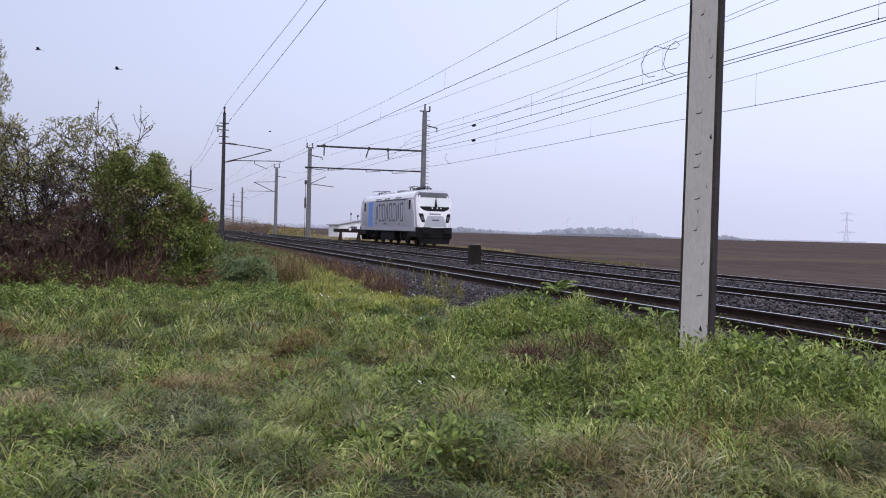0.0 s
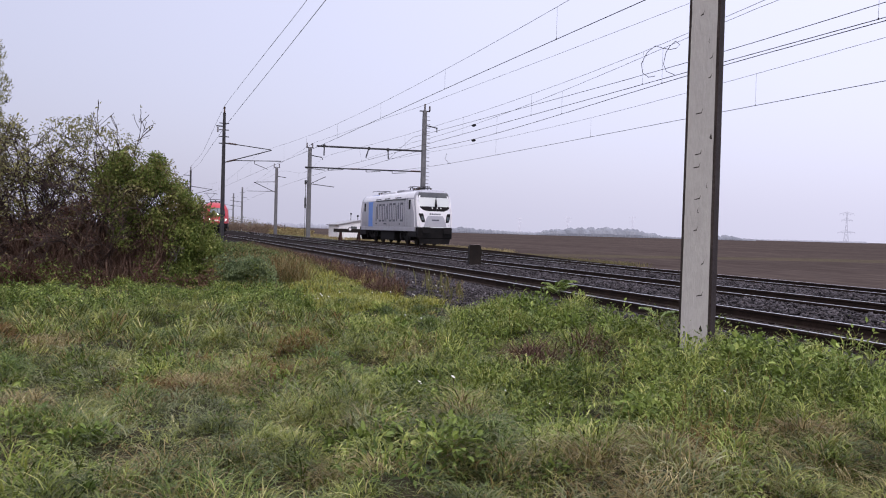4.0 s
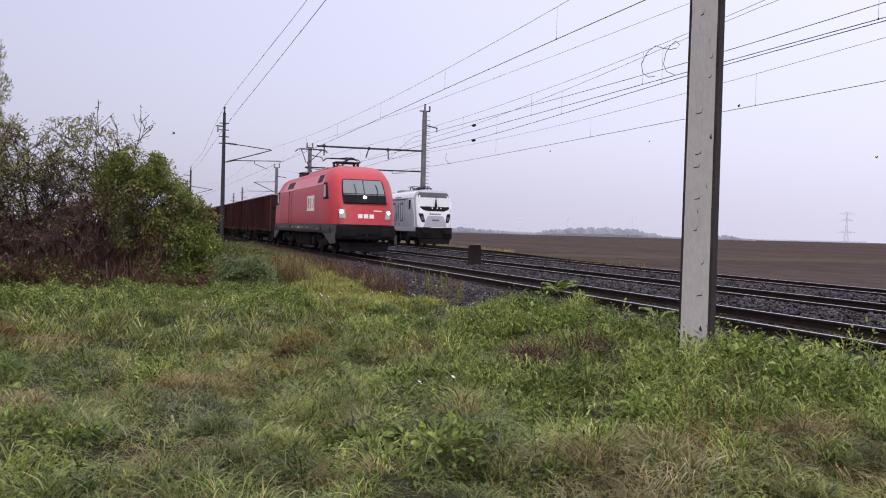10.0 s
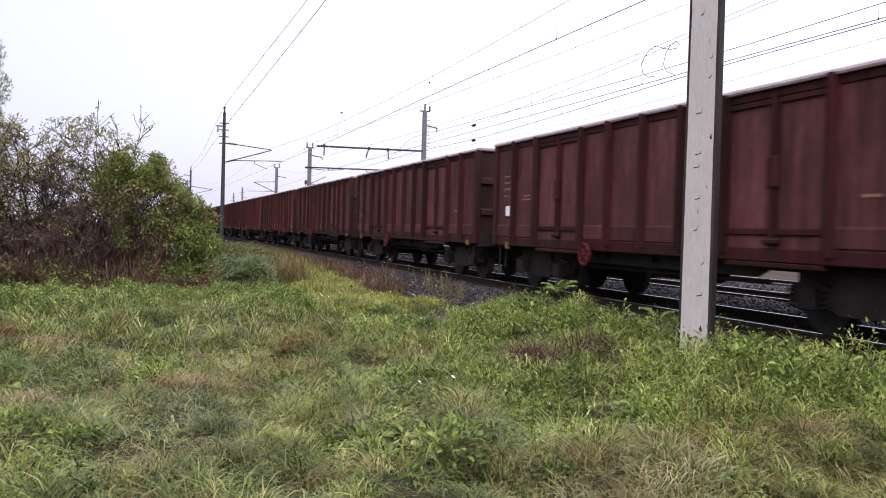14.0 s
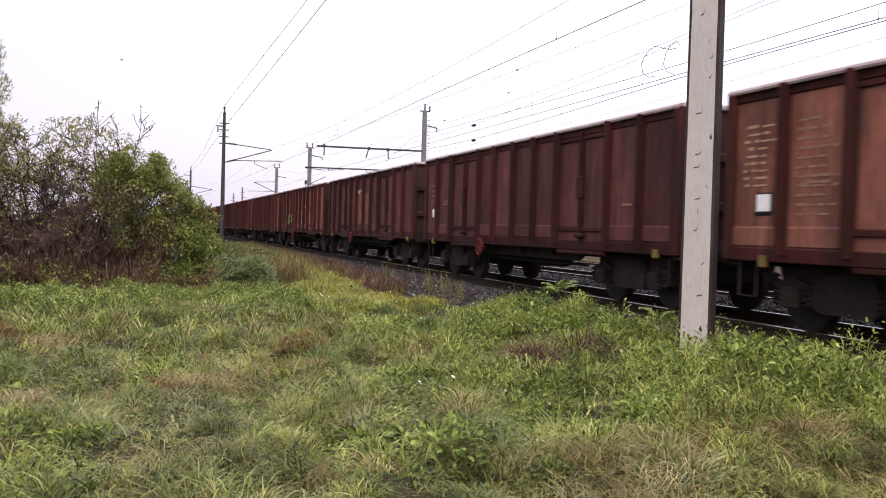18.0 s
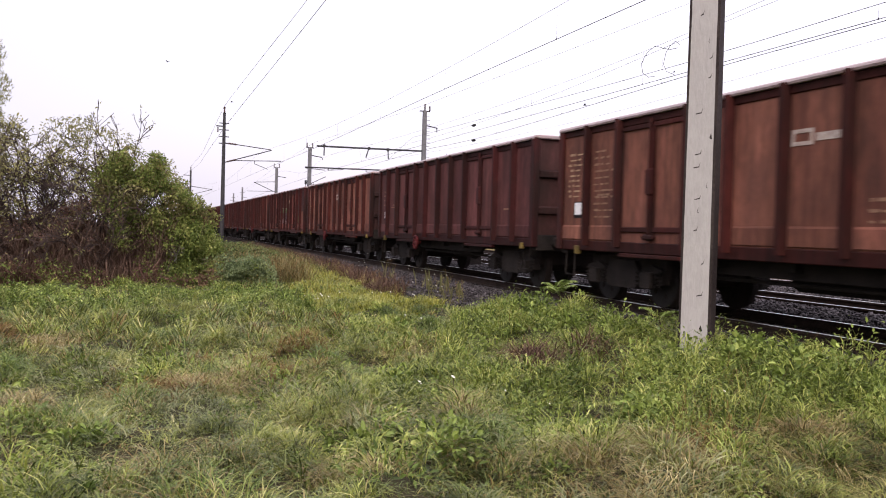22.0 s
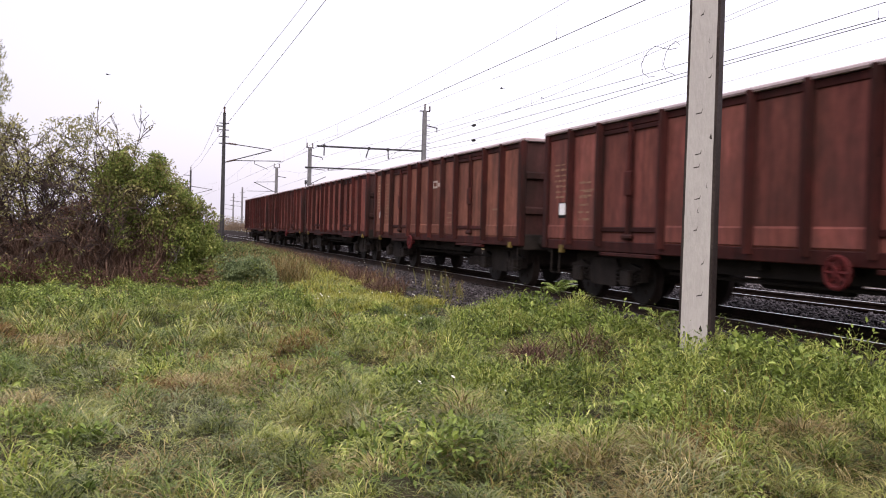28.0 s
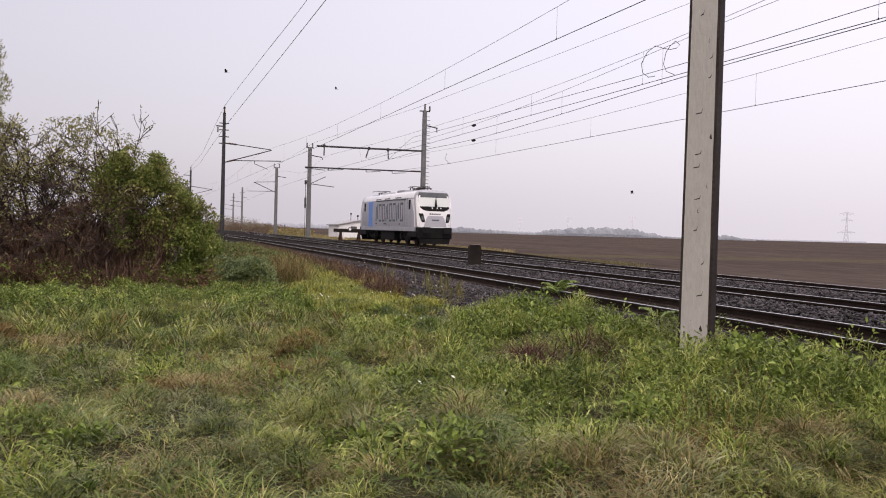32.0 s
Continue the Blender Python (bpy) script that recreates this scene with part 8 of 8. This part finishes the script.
def bush(label, parts, leaves, ln, material, stems, seed, ratio=0.55, extra=None, upper=None, name="bush"):
    rnd = random.Random(seed)
    b = thing(name, label, "bush" if name == "bush" else "tree", group="hedge bushes")
    m, tips = Mesh(), []
    for _ in range(stems):
        p = rnd.choice(parts)
        base = (p[0] + rnd.gauss(0, 0.35 * p[3]), p[1] + rnd.gauss(0, 0.3 * p[4]), -0.4)
        grow(m, base, (rnd.gauss(0, 0.22), rnd.gauss(0, 0.2), 1), (p[2] + p[5] * 0.5) * 0.55, rnd.uniform(0.02, 0.045), 3, rnd, tips, 0.45)
    part("stemwork", m, BARK, b, "dark tangled stems", kind="stuff")
    v, lo, sz = leaf_arrays(*(lambda q: (q[0], q[1], q[2], q[3], q[3] * ratio))(leaf_ball(parts, leaves, ln, seed=seed, holes=len(parts) > 25)))
    cloud("leaves", v, lo, sz, material, "", "", b)
    if extra:
        mat2, n2, ln2 = extra
        q = leaf_ball(upper or parts, n2, ln2, seed=seed + 50)
        v, lo, sz = leaf_arrays(q[0], q[1], q[2], q[3], q[3] * ratio)
        cloud("yellowing_leaves", v, lo, sz, mat2, "", "", b)
    return b


def bare_shrub(label, bases, height, seed, leaf_mat, n_leaf, ln, depth=4, spread=0.5, name="shrub", thick=0.03):
    rnd = random.Random(seed)
    rng = np.random.default_rng(seed)
    b = thing(name, label, "shrub", group="hedge bushes")
    m, tips = Mesh(), []
    for x, y in bases:
        grow(m, (x, y, -0.4), (rnd.gauss(0, 0.18), rnd.gauss(0, 0.15), 1), height * rnd.uniform(0.42, 0.56), thick * rnd.uniform(0.8, 1.3), depth, rnd, tips, spread)
    part("branchwork", m, BARK, b, "bare dark branches", kind="stuff")
    if n_leaf and tips:
        tips.sort(key=lambda q: q[0].z)
        k = (len(tips) * rng.random(n_leaf) ** 0.6).astype(int)
        c = np.array([tips[i][0] for i in k]) + rng.normal(0, 0.05, (n_leaf, 3))
        d = unit(np.array([tips[i][1] for i in k]) + rng.normal(0, 0.7, (n_leaf, 3)) + np.array([0, 0, -0.4]))
        up = unit(rng.normal(0, 0.5, (n_leaf, 3)) + np.array([0, 0, 1]))
        s = ln * (0.6 + 0.8 * rng.random(n_leaf))
        v, lo, sz = leaf_arrays(c, d, up, s, s * 0.5)
        cloud("leaves", v, lo, sz, leaf_mat, "", "", b)
    return b


def canes(name, n, x0, x1, y0, y1, h0, h1, wd, bend, material, label):
    """Tall thin canes standing close together."""
    x, y = x0 + (x1 - x0) * RNG.random(n), y0 + (y1 - y0) * RNG.random(n)
    h = h0 + (h1 - h0) * RNG.random(n) * (0.6 + 0.4 * patchy(x, y, 0.35, 13.0))
    cloud(name, *arched(x, y, level(x, y) - 0.02, h, wd * (0.6 + 0.8 * RNG.random(n)), bend * (0.3 + RNG.random(n)), RNG.random(n) * 6.283), material, label, "shrub")


def plant_hedge():
    # dense creeper-green mass, highest in the middle, sloping down to the line
    heap = random.Random(77)
    lumps = []
    for _ in range(175):
        x = heap.uniform(-1.0, 1.78)
        top = float(np.interp(x, [-1.1, -0.6, 0.1, 0.6, 1.0, 1.45, 1.82], [2.55, 2.95, 3.05, 2.75, 2.2, 1.6, 0.7]))
        low = float(np.interp(x, [-1.0, -0.8, -0.2, 0.15, 1.9], [1.9, 1.1, 0.4, -0.25, -0.35]))
        r = heap.uniform(0.12, 0.36)
        z = low + (top + 0.12 - r * heap.uniform(0.3, 1.2) - low) * heap.random() ** 0.8
        lumps.append((x, 23.0 + 0.16 * z + heap.uniform(-0.55, 0.45), z, r * heap.uniform(0.8, 1.3), heap.uniform(0.25, 0.45), r))
    core = [(0.0, 23.25, 2.6, 0.36, 0.3, 0.42), (0.35, 23.2, 2.35, 0.34, 0.3, 0.4), (-0.3, 23.5, 1.3, 0.5, 0.4, 1.2), (0.3, 23.5, 1.0, 0.6, 0.4, 1.5), (0.9, 23.4, 0.5, 0.55, 0.4, 1.2), (1.25, 23.3, 0.2, 0.35, 0.4, 0.8)]
    # olive on upper lumps only: yellower leaves, with skylight put into the colour
    bush("dense green bush overgrown with creepers", lumps + core, 43000, 0.061, IVY, 9, 31, 0.6, (OLIVE, 9000, 0.056), [p for p in lumps if p[2] > 1.3])
    bare_shrub("thin yellowing sprays at the edge of the hedge", [(1.0, 23.2), (1.35, 23.2)], 1.45, 47, PALE_OLIVE, 300, 0.05, 4, 0.5, "shrub", 0.012)
    bare_shrub("thin yellowing sprays over the top of the green bush", [(-0.95, 23.3), (-0.6, 23.4), (-0.3, 23.3)], 2.4, 52, IVY, 1100, 0.055, 4, 0.5, "shrub", 0.016)
    # brown thicket along the foot of the hedge, darkest within
    lumps = []
    for _ in range(95):
        x = heap.uniform(-4.6, 0.1)
        z = heap.uniform(-0.2, 1.5 - 0.25 * math.sin(x * 5) - 0.5 * max(0.0, x))
        r = heap.uniform(0.18, 0.38)
        lumps.append((x, 23.9 + heap.uniform(-0.6, 0.6), z, r, 0.4, r))
    bush("brown leafy thicket at the foot of the hedge", lumps, 24000, 0.055, RUST_LEAF, 60, 32, 0.5, (OLIVE, 4200, 0.055), [p for p in lumps if p[2] > 0.9])
    canes("dead_canes", 5200, -4.6, 0.5, 22.7, 23.9, 0.5, 1.95, 0.013, 0.45, THICKET, "dense dead brown canes along the foot of the hedge")
    canes("dead_canes", 900, -4.4, 0.2, 22.2, 22.9, 0.3, 1.0, 0.012, 0.6, THICKET, "withered brown stalks before the hedge")
    for seed, bases, height, leaves in ((33, [(-2.3, 23.8), (-1.9, 24.2), (-1.5, 23.7), (-1.2, 24.1), (-0.9, 23.8)], 4.05, 2900), (34, [(-3.7, 24.2), (-3.2, 23.9), (-2.9, 24.5), (-2.6, 24.0)], 4.15, 2600), (44, [(-3.4, 23.5), (-2.2, 23.4), (-1.5, 23.5), (-1.1, 23.9)], 3.5, 2000)):
        bare_shrub("tall thin-leaved shrub with dark open branches", bases, height, seed, PALE_OLIVE, leaves, 0.078, 5, 0.62, thick=0.085)
    lumps = []
    for _ in range(46):
        x = heap.uniform(-2.3, -0.1)
        top = float(np.interp(x, [-2.4, -1.9, -1.1, -0.4, 0.0], [3.5, 3.75, 3.65, 3.3, 3.0]))
        lumps.append((x, 23.8 + heap.uniform(-0.5, 0.5), top - 0.9 * heap.random() ** 1.3, heap.uniform(0.16, 0.34), 0.35, heap.uniform(0.10, 0.2)))
    bush("airy crown of thin yellow-green leaves over the hedge", lumps, 1700, 0.066, PALE_OLIVE, 7, 45, 0.45)
    bare_shrub("leggy bare shrub with thorny brown twigs", [(-1.7, 22.9), (-2.4, 22.8), (-3.0, 22.9), (-1.1, 22.7), (-3.6, 22.9), (-0.6, 22.8), (-4.0, 23.0)], 2.2, 35, RUST_LEAF, 1800, 0.05, 5, 0.6, thick=0.02)
    bare_shrub("slender bare sapling rising from the hedge", [(0.1, 23.4)], 3.55, 36, PALE_OLIVE, 110, 0.075, 4, 0.34, "sapling", 0.03)
    bare_shrub("slender bare sapling rising from the hedge", [(-2.6, 24.1)], 3.7, 38, PALE_OLIVE, 30, 0.06, 4, 0.3, "sapling", 0.036)
    # low scrub running down to the line, full of tall grass
    lumps = [(1.75 + 0.078 * k + heap.uniform(-0.35, 0.35), 22.4 + 0.17 * k + heap.uniform(-0.4, 0.4), heap.uniform(-0.2, 0.55 - 0.010 * k), heap.uniform(0.22, 0.42), 0.4, heap.uniform(0.22, 0.40)) for k in range(30)]
    # dark green scrub whose leaf colour also stands for shade low down
    bush("low dark green scrub at the end of the hedge", lumps, 4200, 0.06, DARK_LEAF, 10, 37, 0.5, (OLIVE, 3600, 0.06))
    for mt, n, lab in ((OLIVE, 1300, "tall olive stalks in the scrub at the hedge's end"), (RUSSET, 700, "rusty seeding stalks in the scrub at the hedge's end"), (STRAW, 260, "pale dry stalks in the scrub at the hedge's end")):
        x, y = 1.7 + 2.4 * RNG.random(n), 21.6 + 3.2 * RNG.random(n)
        cloud("scrub_stalks", *arched(x, y, level(x, y), 0.35 + 0.55 * RNG.random(n), 0.006 + 0.006 * RNG.random(n), 0.2 + 0.7 * RNG.random(n), RNG.random(n) * 6.283), mt, lab, "weeds")
    x, y = 1.4 + 2.6 * RNG.random(5200), 21.6 + 6.5 * RNG.random(5200)
    cloud("hedge_foot_grass", *arched(x, y, level(x, y), 0.12 + 0.30 * RNG.random(5200), 0.007 + 0.008 * RNG.random(5200), 0.3 + 0.7 * RNG.random(5200), RNG.random(5200) * 6.283), OLIVE, "tall olive grass at the hedge's end", "grass")
    lumps = [(heap.uniform(-3.5, 1.6), 21.8 + heap.uniform(-0.3, 0.4), heap.uniform(-0.35, 0.1), heap.uniform(0.16, 0.34), 0.3, heap.uniform(0.15, 0.34)) for k in range(26)]
    bush("low brambly scrub before the hedge", lumps, 5200, 0.06, RUST_LEAF, 10, 39, 0.5, (IVY, 1500, 0.065))
    lumps = [(heap.uniform(1.75, 3.0), heap.uniform(20.9, 21.6), heap.uniform(-0.3, 0.36), heap.uniform(0.15, 0.30), 0.3, heap.uniform(0.14, 0.26)) for k in range(34)]
    bush("small grey-green bush in the grass beside the hedge", lumps, 12000, 0.05, GREY_LEAF, 10, 43, 0.5, (IVY, 1500, 0.05))
    # evergreen tree at the end of the hedge
    t = thing("tree", "tall olive-brown cypress at the end of the hedge", "tree")
    part("trunk", Mesh().tube([(-3.8, 25.0, -0.4), (-3.75, 25.05, 2.5), (-3.8, 25.0, 5.3)], [0.14, 0.10, 0.03], 8), BARK, t)
    q = leaf_ball([(-3.80 + 0.16 * math.sin(k * 2.3), 25.0, 0.8 + 0.42 * k, 0.60 - 0.030 * k, 0.7, 0.42) for k in range(12)], 12000, 0.06, seed=41)
    v, lo, sz = leaf_arrays(q[0], unit(q[1] + np.array([0, 0, 1.3])), q[2], q[3], q[3] * 0.35)
    cloud("crown", v, lo, sz, PALE_OLIVE, "", "", t)


plant_hedge()


# russet leaf tones lightened to put distance haze into the colour
FAR_RUST = mat("haze_paled_russet_leaf", (0, 0, 0), (0.20, 0.145, 0.105), 0.3, 0.8, fine=0, leafy=0.2, tones=[(0.13, 0.095, 0.075), (0.19, 0.14, 0.105), (0.26, 0.205, 0.15)])


def far_brush():
    """Russet scrub and rough grass beside the line, far along it."""
    for k, (x, y, r, h, mt, lab) in enumerate(((20.5, 232, 4.0, 2.9, FAR_RUST, "russet autumn scrub beside the line"), (28.5, 242, 6, 1.9, FAR_RUST, "russet autumn scrub beside the line"), (29, 290, 7, 4.0, OLIVE, "olive scrub beside the line"),
                                               (23.5, 168, 3.4, 1.5, FAR_RUST, "low russet scrub beside the line"), (26.0, 160, 3.2, 0.9, STRAW, "low bleached scrub beside the line"), (11, 250, 4, 4.6, FAR_RUST, "russet autumn scrub beside the line"), (36, 300, 7, 2.2, FAR_RUST, "russet autumn scrub beside the line"),
                                               (2.5, 60, 2.2, 1.5, IVY, "green scrub behind the hedge"), (1.5, 48, 2.0, 1.6, OLIVE, "olive scrub behind the hedge"))):
        bush(lab, [(x, y, 0, r, r * 0.7, h), (x + r * 0.7, y + 2, 0, r * 0.6, r * 0.6, h * 0.7), (x - r * 0.8, y, 0, r * 0.6, r * 0.6, h * 0.8)], 5200 if y > 100 else 1300, 0.26 if y > 100 else 0.12, mt, 5, 60 + k, 0.6)
    n = 26000
    y = 62 + 120 * RNG.random(n) ** 1.3
    x = np.where(RNG.random(n) < 0.75, 19.5 + 8.0 * RNG.random(n) + (y - 62) * 0.05, 23.6 + 4 * RNG.random(n))
    ok = ~((x > 19.9) & (x < 23.6) & (y < 92))
    x, y = x[ok], y[ok]
    blades("verge_grass", x, y, 0.15 + 0.4 * RNG.random(len(x)), 0.015 + 0.02 * RNG.random(len(x)), 0.2 + 0.8 * RNG.random(len(x)), STRAW, "pale rough grass beyond the tracks", np.full(len(x), -0.42))
    n = 16000
    y = 40 + 60 * RNG.random(n)
    x = 19.7 + 6.2 * RNG.random(n)
    ok = ~((x > 20.1) & (x < 23.5) & (y > 63) & (y < 88))
    x, y = x[ok], y[ok]
    blades("siding_grass", x, y, 0.12 + 0.25 * RNG.random(len(x)), 0.012 + 0.015 * RNG.random(len(x)), 0.2 + 0.8 * RNG.random(len(x)), OLIVE, "olive grass around the siding", np.full(len(x), -0.42))


far_brush()
# ---------------------------------------------------------------- ballast stones
def stones(name, x, y, z, size, material, label):
    n = len(x)
    base = np.array([(1, 0, 0), (-1, 0, 0), (0, 1, 0), (0, -1, 0), (0, 0, 1), (0, 0, -1)], float)
    tri = np.array([(0, 2, 4), (2, 1, 4), (1, 3, 4), (3, 0, 4), (2, 0, 5), (1, 2, 5), (3, 1, 5), (0, 3, 5)])
    v = base[None] * (0.65 + 0.6 * RNG.random((n, 6, 1))) + RNG.normal(0, 0.18, (n, 6, 3))
    a = RNG.random((n, 2)) * 6.283
    ca, sa, cb, sb = np.cos(a[:, 0]), np.sin(a[:, 0]), np.cos(a[:, 1]), np.sin(a[:, 1])
    vx, vy, vz = v[..., 0] * ca[:, None] - v[..., 1] * sa[:, None], v[..., 0] * sa[:, None] + v[..., 1] * ca[:, None], v[..., 2]
    vy, vz = vy * cb[:, None] - vz * sb[:, None], vy * sb[:, None] + vz * cb[:, None]
    s = size[:, None] * 0.5
    out = np.stack((vx * s + x[:, None], vy * s + y[:, None], vz * s * 0.8 + z[:, None]), 2)
    loops = (np.arange(n)[:, None, None] * 6 + tri[None]).ravel()
    return cloud(name, out.reshape(-1, 3), loops, np.full(8 * n, 3), material, label, "ballast")


def spread(x0, x1, bands):
    xs, ys = [], []
    for y0, y1, per in bands:
        n = int((x1 - x0) * (y1 - y0) * per)
        xs.append(x0 + (x1 - x0) * RNG.random(n)), ys.append(y0 + (y1 - y0) * RNG.random(n))
    return np.concatenate(xs), np.concatenate(ys)


def lay_ballast():
    for x0, x1, y0 in ((10.35, 12.65, 7), (14.2, 17.1, 9)):
        x, y = spread(x0, x1, ((y0, 22, 230), (22, 36, 120), (36, 60, 45)))
        hump = 0.03 * np.exp(-((x - (x0 + x1) / 2) / 0.8) ** 2)
        stones("ballast_stones", x, y, level(x, y) - 0.01 + hump + 0.05 * RNG.random(len(x)), 0.04 + 0.055 * RNG.random(len(x)), STONE, "grey crushed ballast stones between the tracks")
    x, y = spread(12.85, 14.1, ((9, 22, 230), (22, 40, 120)))
    stones("ballast_stones", x, y, -0.20 + 0.05 * RNG.random(len(x)), 0.035 + 0.05 * RNG.random(len(x)), STONE, "grey crushed ballast stones between the rails")
    x, y = spread(17.2, 18.6, ((12, 30, 160), (30, 50, 80)))
    stones("ballast_stones", x, y, -0.19 + 0.03 * RNG.random(len(x)), 0.035 + 0.05 * RNG.random(len(x)), STONE_RUSTY, "rusty ballast stones between the rails")
    x, y = spread(18.8, 20.3, ((14, 40, 110),))
    stones("ballast_stones", x, y, -0.19 + 0.03 * RNG.random(len(x)), 0.035 + 0.05 * RNG.random(len(x)), STONE_RUSTY, "rusty ballast stones at the edge of the field")
    x, y = spread(8.65, 9.95, ((5, 20, 260), (20, 36, 140), (36, 55, 60)))
    stones("ballast_stones", x, y, -0.20 + 0.03 * RNG.random(len(x)), 0.035 + 0.05 * RNG.random(len(x)), STONE_RUSTY, "dark brown ballast stones between the rails")
    x, y = spread(5.0, 6.8, ((12.5, 27, 260),))
    ok = x > toe(y) - 0.1 + 0.3 * patchy(x, y, 0.4, 3.0)
    x, y = x[ok], y[ok]
    stones("ballast_stones", x, y, level(x, y) + 0.02 * RNG.random(len(x)), 0.035 + 0.05 * RNG.random(len(x)), STONE, "grey-purple ballast stones spilt at the grass edge")
    x, y = spread(6.75, 8.45, ((4.5, 16, 260), (16, 30, 260), (30, 50, 90)))
    stones("ballast_stones", x, y, level(x, y) + 0.02 * RNG.random(len(x)), 0.035 + 0.05 * RNG.random(len(x)), STONE, "grey-purple ballast stones on the shoulder of the near track")


lay_ballast()
# ---------------------------------------------------------------- crows over the line
FEATHER = mat("black_feathers", (0.02, 0.02, 0.022), (0.035, 0.035, 0.04), 8, 0.7)
WINGS = []


def crow(rows):
    """A crow that flies straight through the timed places (t, x, y, z)."""
    b = thing("crow", "black crow flying with spread wings", "bird", group="crows")
    m = Mesh().lathe((0, -0.24, 0), (0, 0.26, 0.02), [(0, 0.01), (0.12, 0.035), (0.22, 0.05), (0.5, 0.07), (0.8, 0.04), (1, 0.025)], 8)
    part("body", m, FEATHER, b, smooth=True)
    t = Mesh()
    t.prism([(-0.03, 0.2), (0.03, 0.2), (0.09, 0.42), (-0.09, 0.42)], "z", 0.0, 0.012)
    part("tail", t, FEATHER, b)
    for s in (-1, 1):
        w = Mesh()
        w.prism([(0, -0.1), (s * 0.25, -0.15), (s * 0.5, -0.06), (s * 0.48, 0.06), (s * 0.3, 0.1), (0, 0.12)], "z", -0.006, 0.006)
        ob = part("wing", w, FEATHER, b)
        ob.location = (s * 0.04, 0, 0.03)
        WINGS.append((ob, s))
    (t0, *p0), (t1, *p1) = rows
    p0, p1 = Vector(p0), Vector(p1)
    v = (p1 - p0) / (t1 - t0)
    v.z *= 0.25
    turn = v.to_track_quat("-Y", "Z").to_matrix().to_4x4()
    MOVERS.append((b, [(t, Matrix.Translation(p0 + v * (t - t0)) @ turn) for t in (0, 8, 16, 24, 32)]))
    return b


crow([(0, -8.9, 82.8, 15.9), (0.3, -11.8, 82.7, 16.5)])
crow([(0, -2.4, 80.5, 14.4), (0.8, -11.2, 81.4, 15.4)])
crow([(0, 20.3, 152.1, 17.5), (0.4, 16.3, 151.3, 17.9)])
crow([(9, 100.5, 241.0, 25.5), (9.5, 108.5, 240.4, 26.9)])
crow([(9, 136.5, 249.8, 31.1), (9.5, 145.1, 246.9, 32.5)])
crow([(19, -16.8, 165.2, 29.9), (19.5, -23.1, 167.4, 31.2)])
crow([(23, -8.9, 162.4, 29.0), (23.5, -15.0, 166.7, 30.4)])
crow([(23, 5.7, 167.8, 24.4), (23.5, 1.1, 169.5, 25.6)])
crow([(28, -5.1, 129.2, 21.5), (28.5, -10.3, 131.0, 22.3)])
crow([(31.5, 13.6, 112.1, 20.4), (32, 9.5, 113.6, 21.0)])
crow([(31.5, 32.8, 137.3, 23.5), (32, 28.9, 138.7, 23.8)])
crow([(31.5, 67.9, 103.7, 7.4), (32, 63.7, 105.1, 6.4)])
crow([(20.5, 76.0, 133.1, 28.1), (21, 79.4, 132.0, 30.3)])
# ---------------------------------------------------------------- what moves
def train_y(t):
    """How far along the line the headlamps of the train are, offset to fit the camera's view."""
    u = t - 16
    y = TRAIN_FIT[0] * u ** 3 + TRAIN_FIT[1] * u ** 2 + TRAIN_FIT[2] * u + TRAIN_FIT[3]
    return y + float(np.interp(t, [0, 1, 2, 3, 4, 5.5, 6.5, 7.5, 8.5, 9.5, 10.5, 11.5, 13, 15, 17, 19, 21, 23, 25.5, 28, 30, 31.5, 32], [-32.9, -28.6, -23.5, -17.6, -11.8, -3.8, -0.6, 0.6, 0.95, 0.75, 0.4, 0.1, -0.25, -0.36, -0.38, -0.25, -0.12, 0.1, 0.2, 0.12, 0.0, -0.1, -0.6]))


TRAIN_FIT = (0.000960262, -0.0176123, -16.216, -59.1149)


def roll_rows(ws, radius):
    """A wheelset turns as far as the train has come."""
    rows, x, y, z = [], *ws.location
    for i in range(0, 961):
        t = i / 30
        gone = train_y(0) - train_y(t)
        rows.append((t, Matrix.Translation((x, y, z)) @ Matrix.Rotation(gone / radius, 4, "X")))
    return rows


def motions():
    times = [0, 1, 2, 3, 4, 5.5, 6.5, 7.5, 8.5, 9.5, 10.5, 11.5, 13, 15, 17, 19, 21, 23, 25.5, 28, 30, 31.5, 32]
    walk(RED_LOCO, [(t, pose(9.3, train_y(t), 0)) for t in times])
    for w, s in zip(WAGONS, WAGON_AT):
        walk(w, [(t, pose(9.3, train_y(t) + s, 0)) for t in times])
    keyed = {}
    for car in [RED_LOCO, *WAGONS]:
        for ws in [o for o in car.children_recursive if "roll" in o.keys()]:
            key = tuple(round(c, 3) for c in ws.location)
            if key not in keyed:
                walk(ws, roll_rows(ws, ws["roll"]))
                keyed[key] = ws.animation_data
            else:
                ws.rotation_mode = "QUATERNION"
                ws.animation_data_create()
                ws.animation_data.action = keyed[key].action
                ws.animation_data.action_slot = keyed[key].action_slot
    for mover, rows in MOVERS:
        walk(mover, rows)
    flaps = {}
    for wing, s in WINGS:
        if s not in flaps:
            place = Matrix.Translation(wing.location)
            walk(wing, [(k / 10, place @ Matrix.Rotation(-s * radians(12 + 28 * math.sin(k * 2.4)), 4, "Y")) for k in range(321)])
            flaps[s] = wing.animation_data
        else:
            wing.rotation_mode = "QUATERNION"
            wing.animation_data_create()
            wing.animation_data.action = flaps[s].action
            wing.animation_data.action_slot = flaps[s].action_slot


motions()
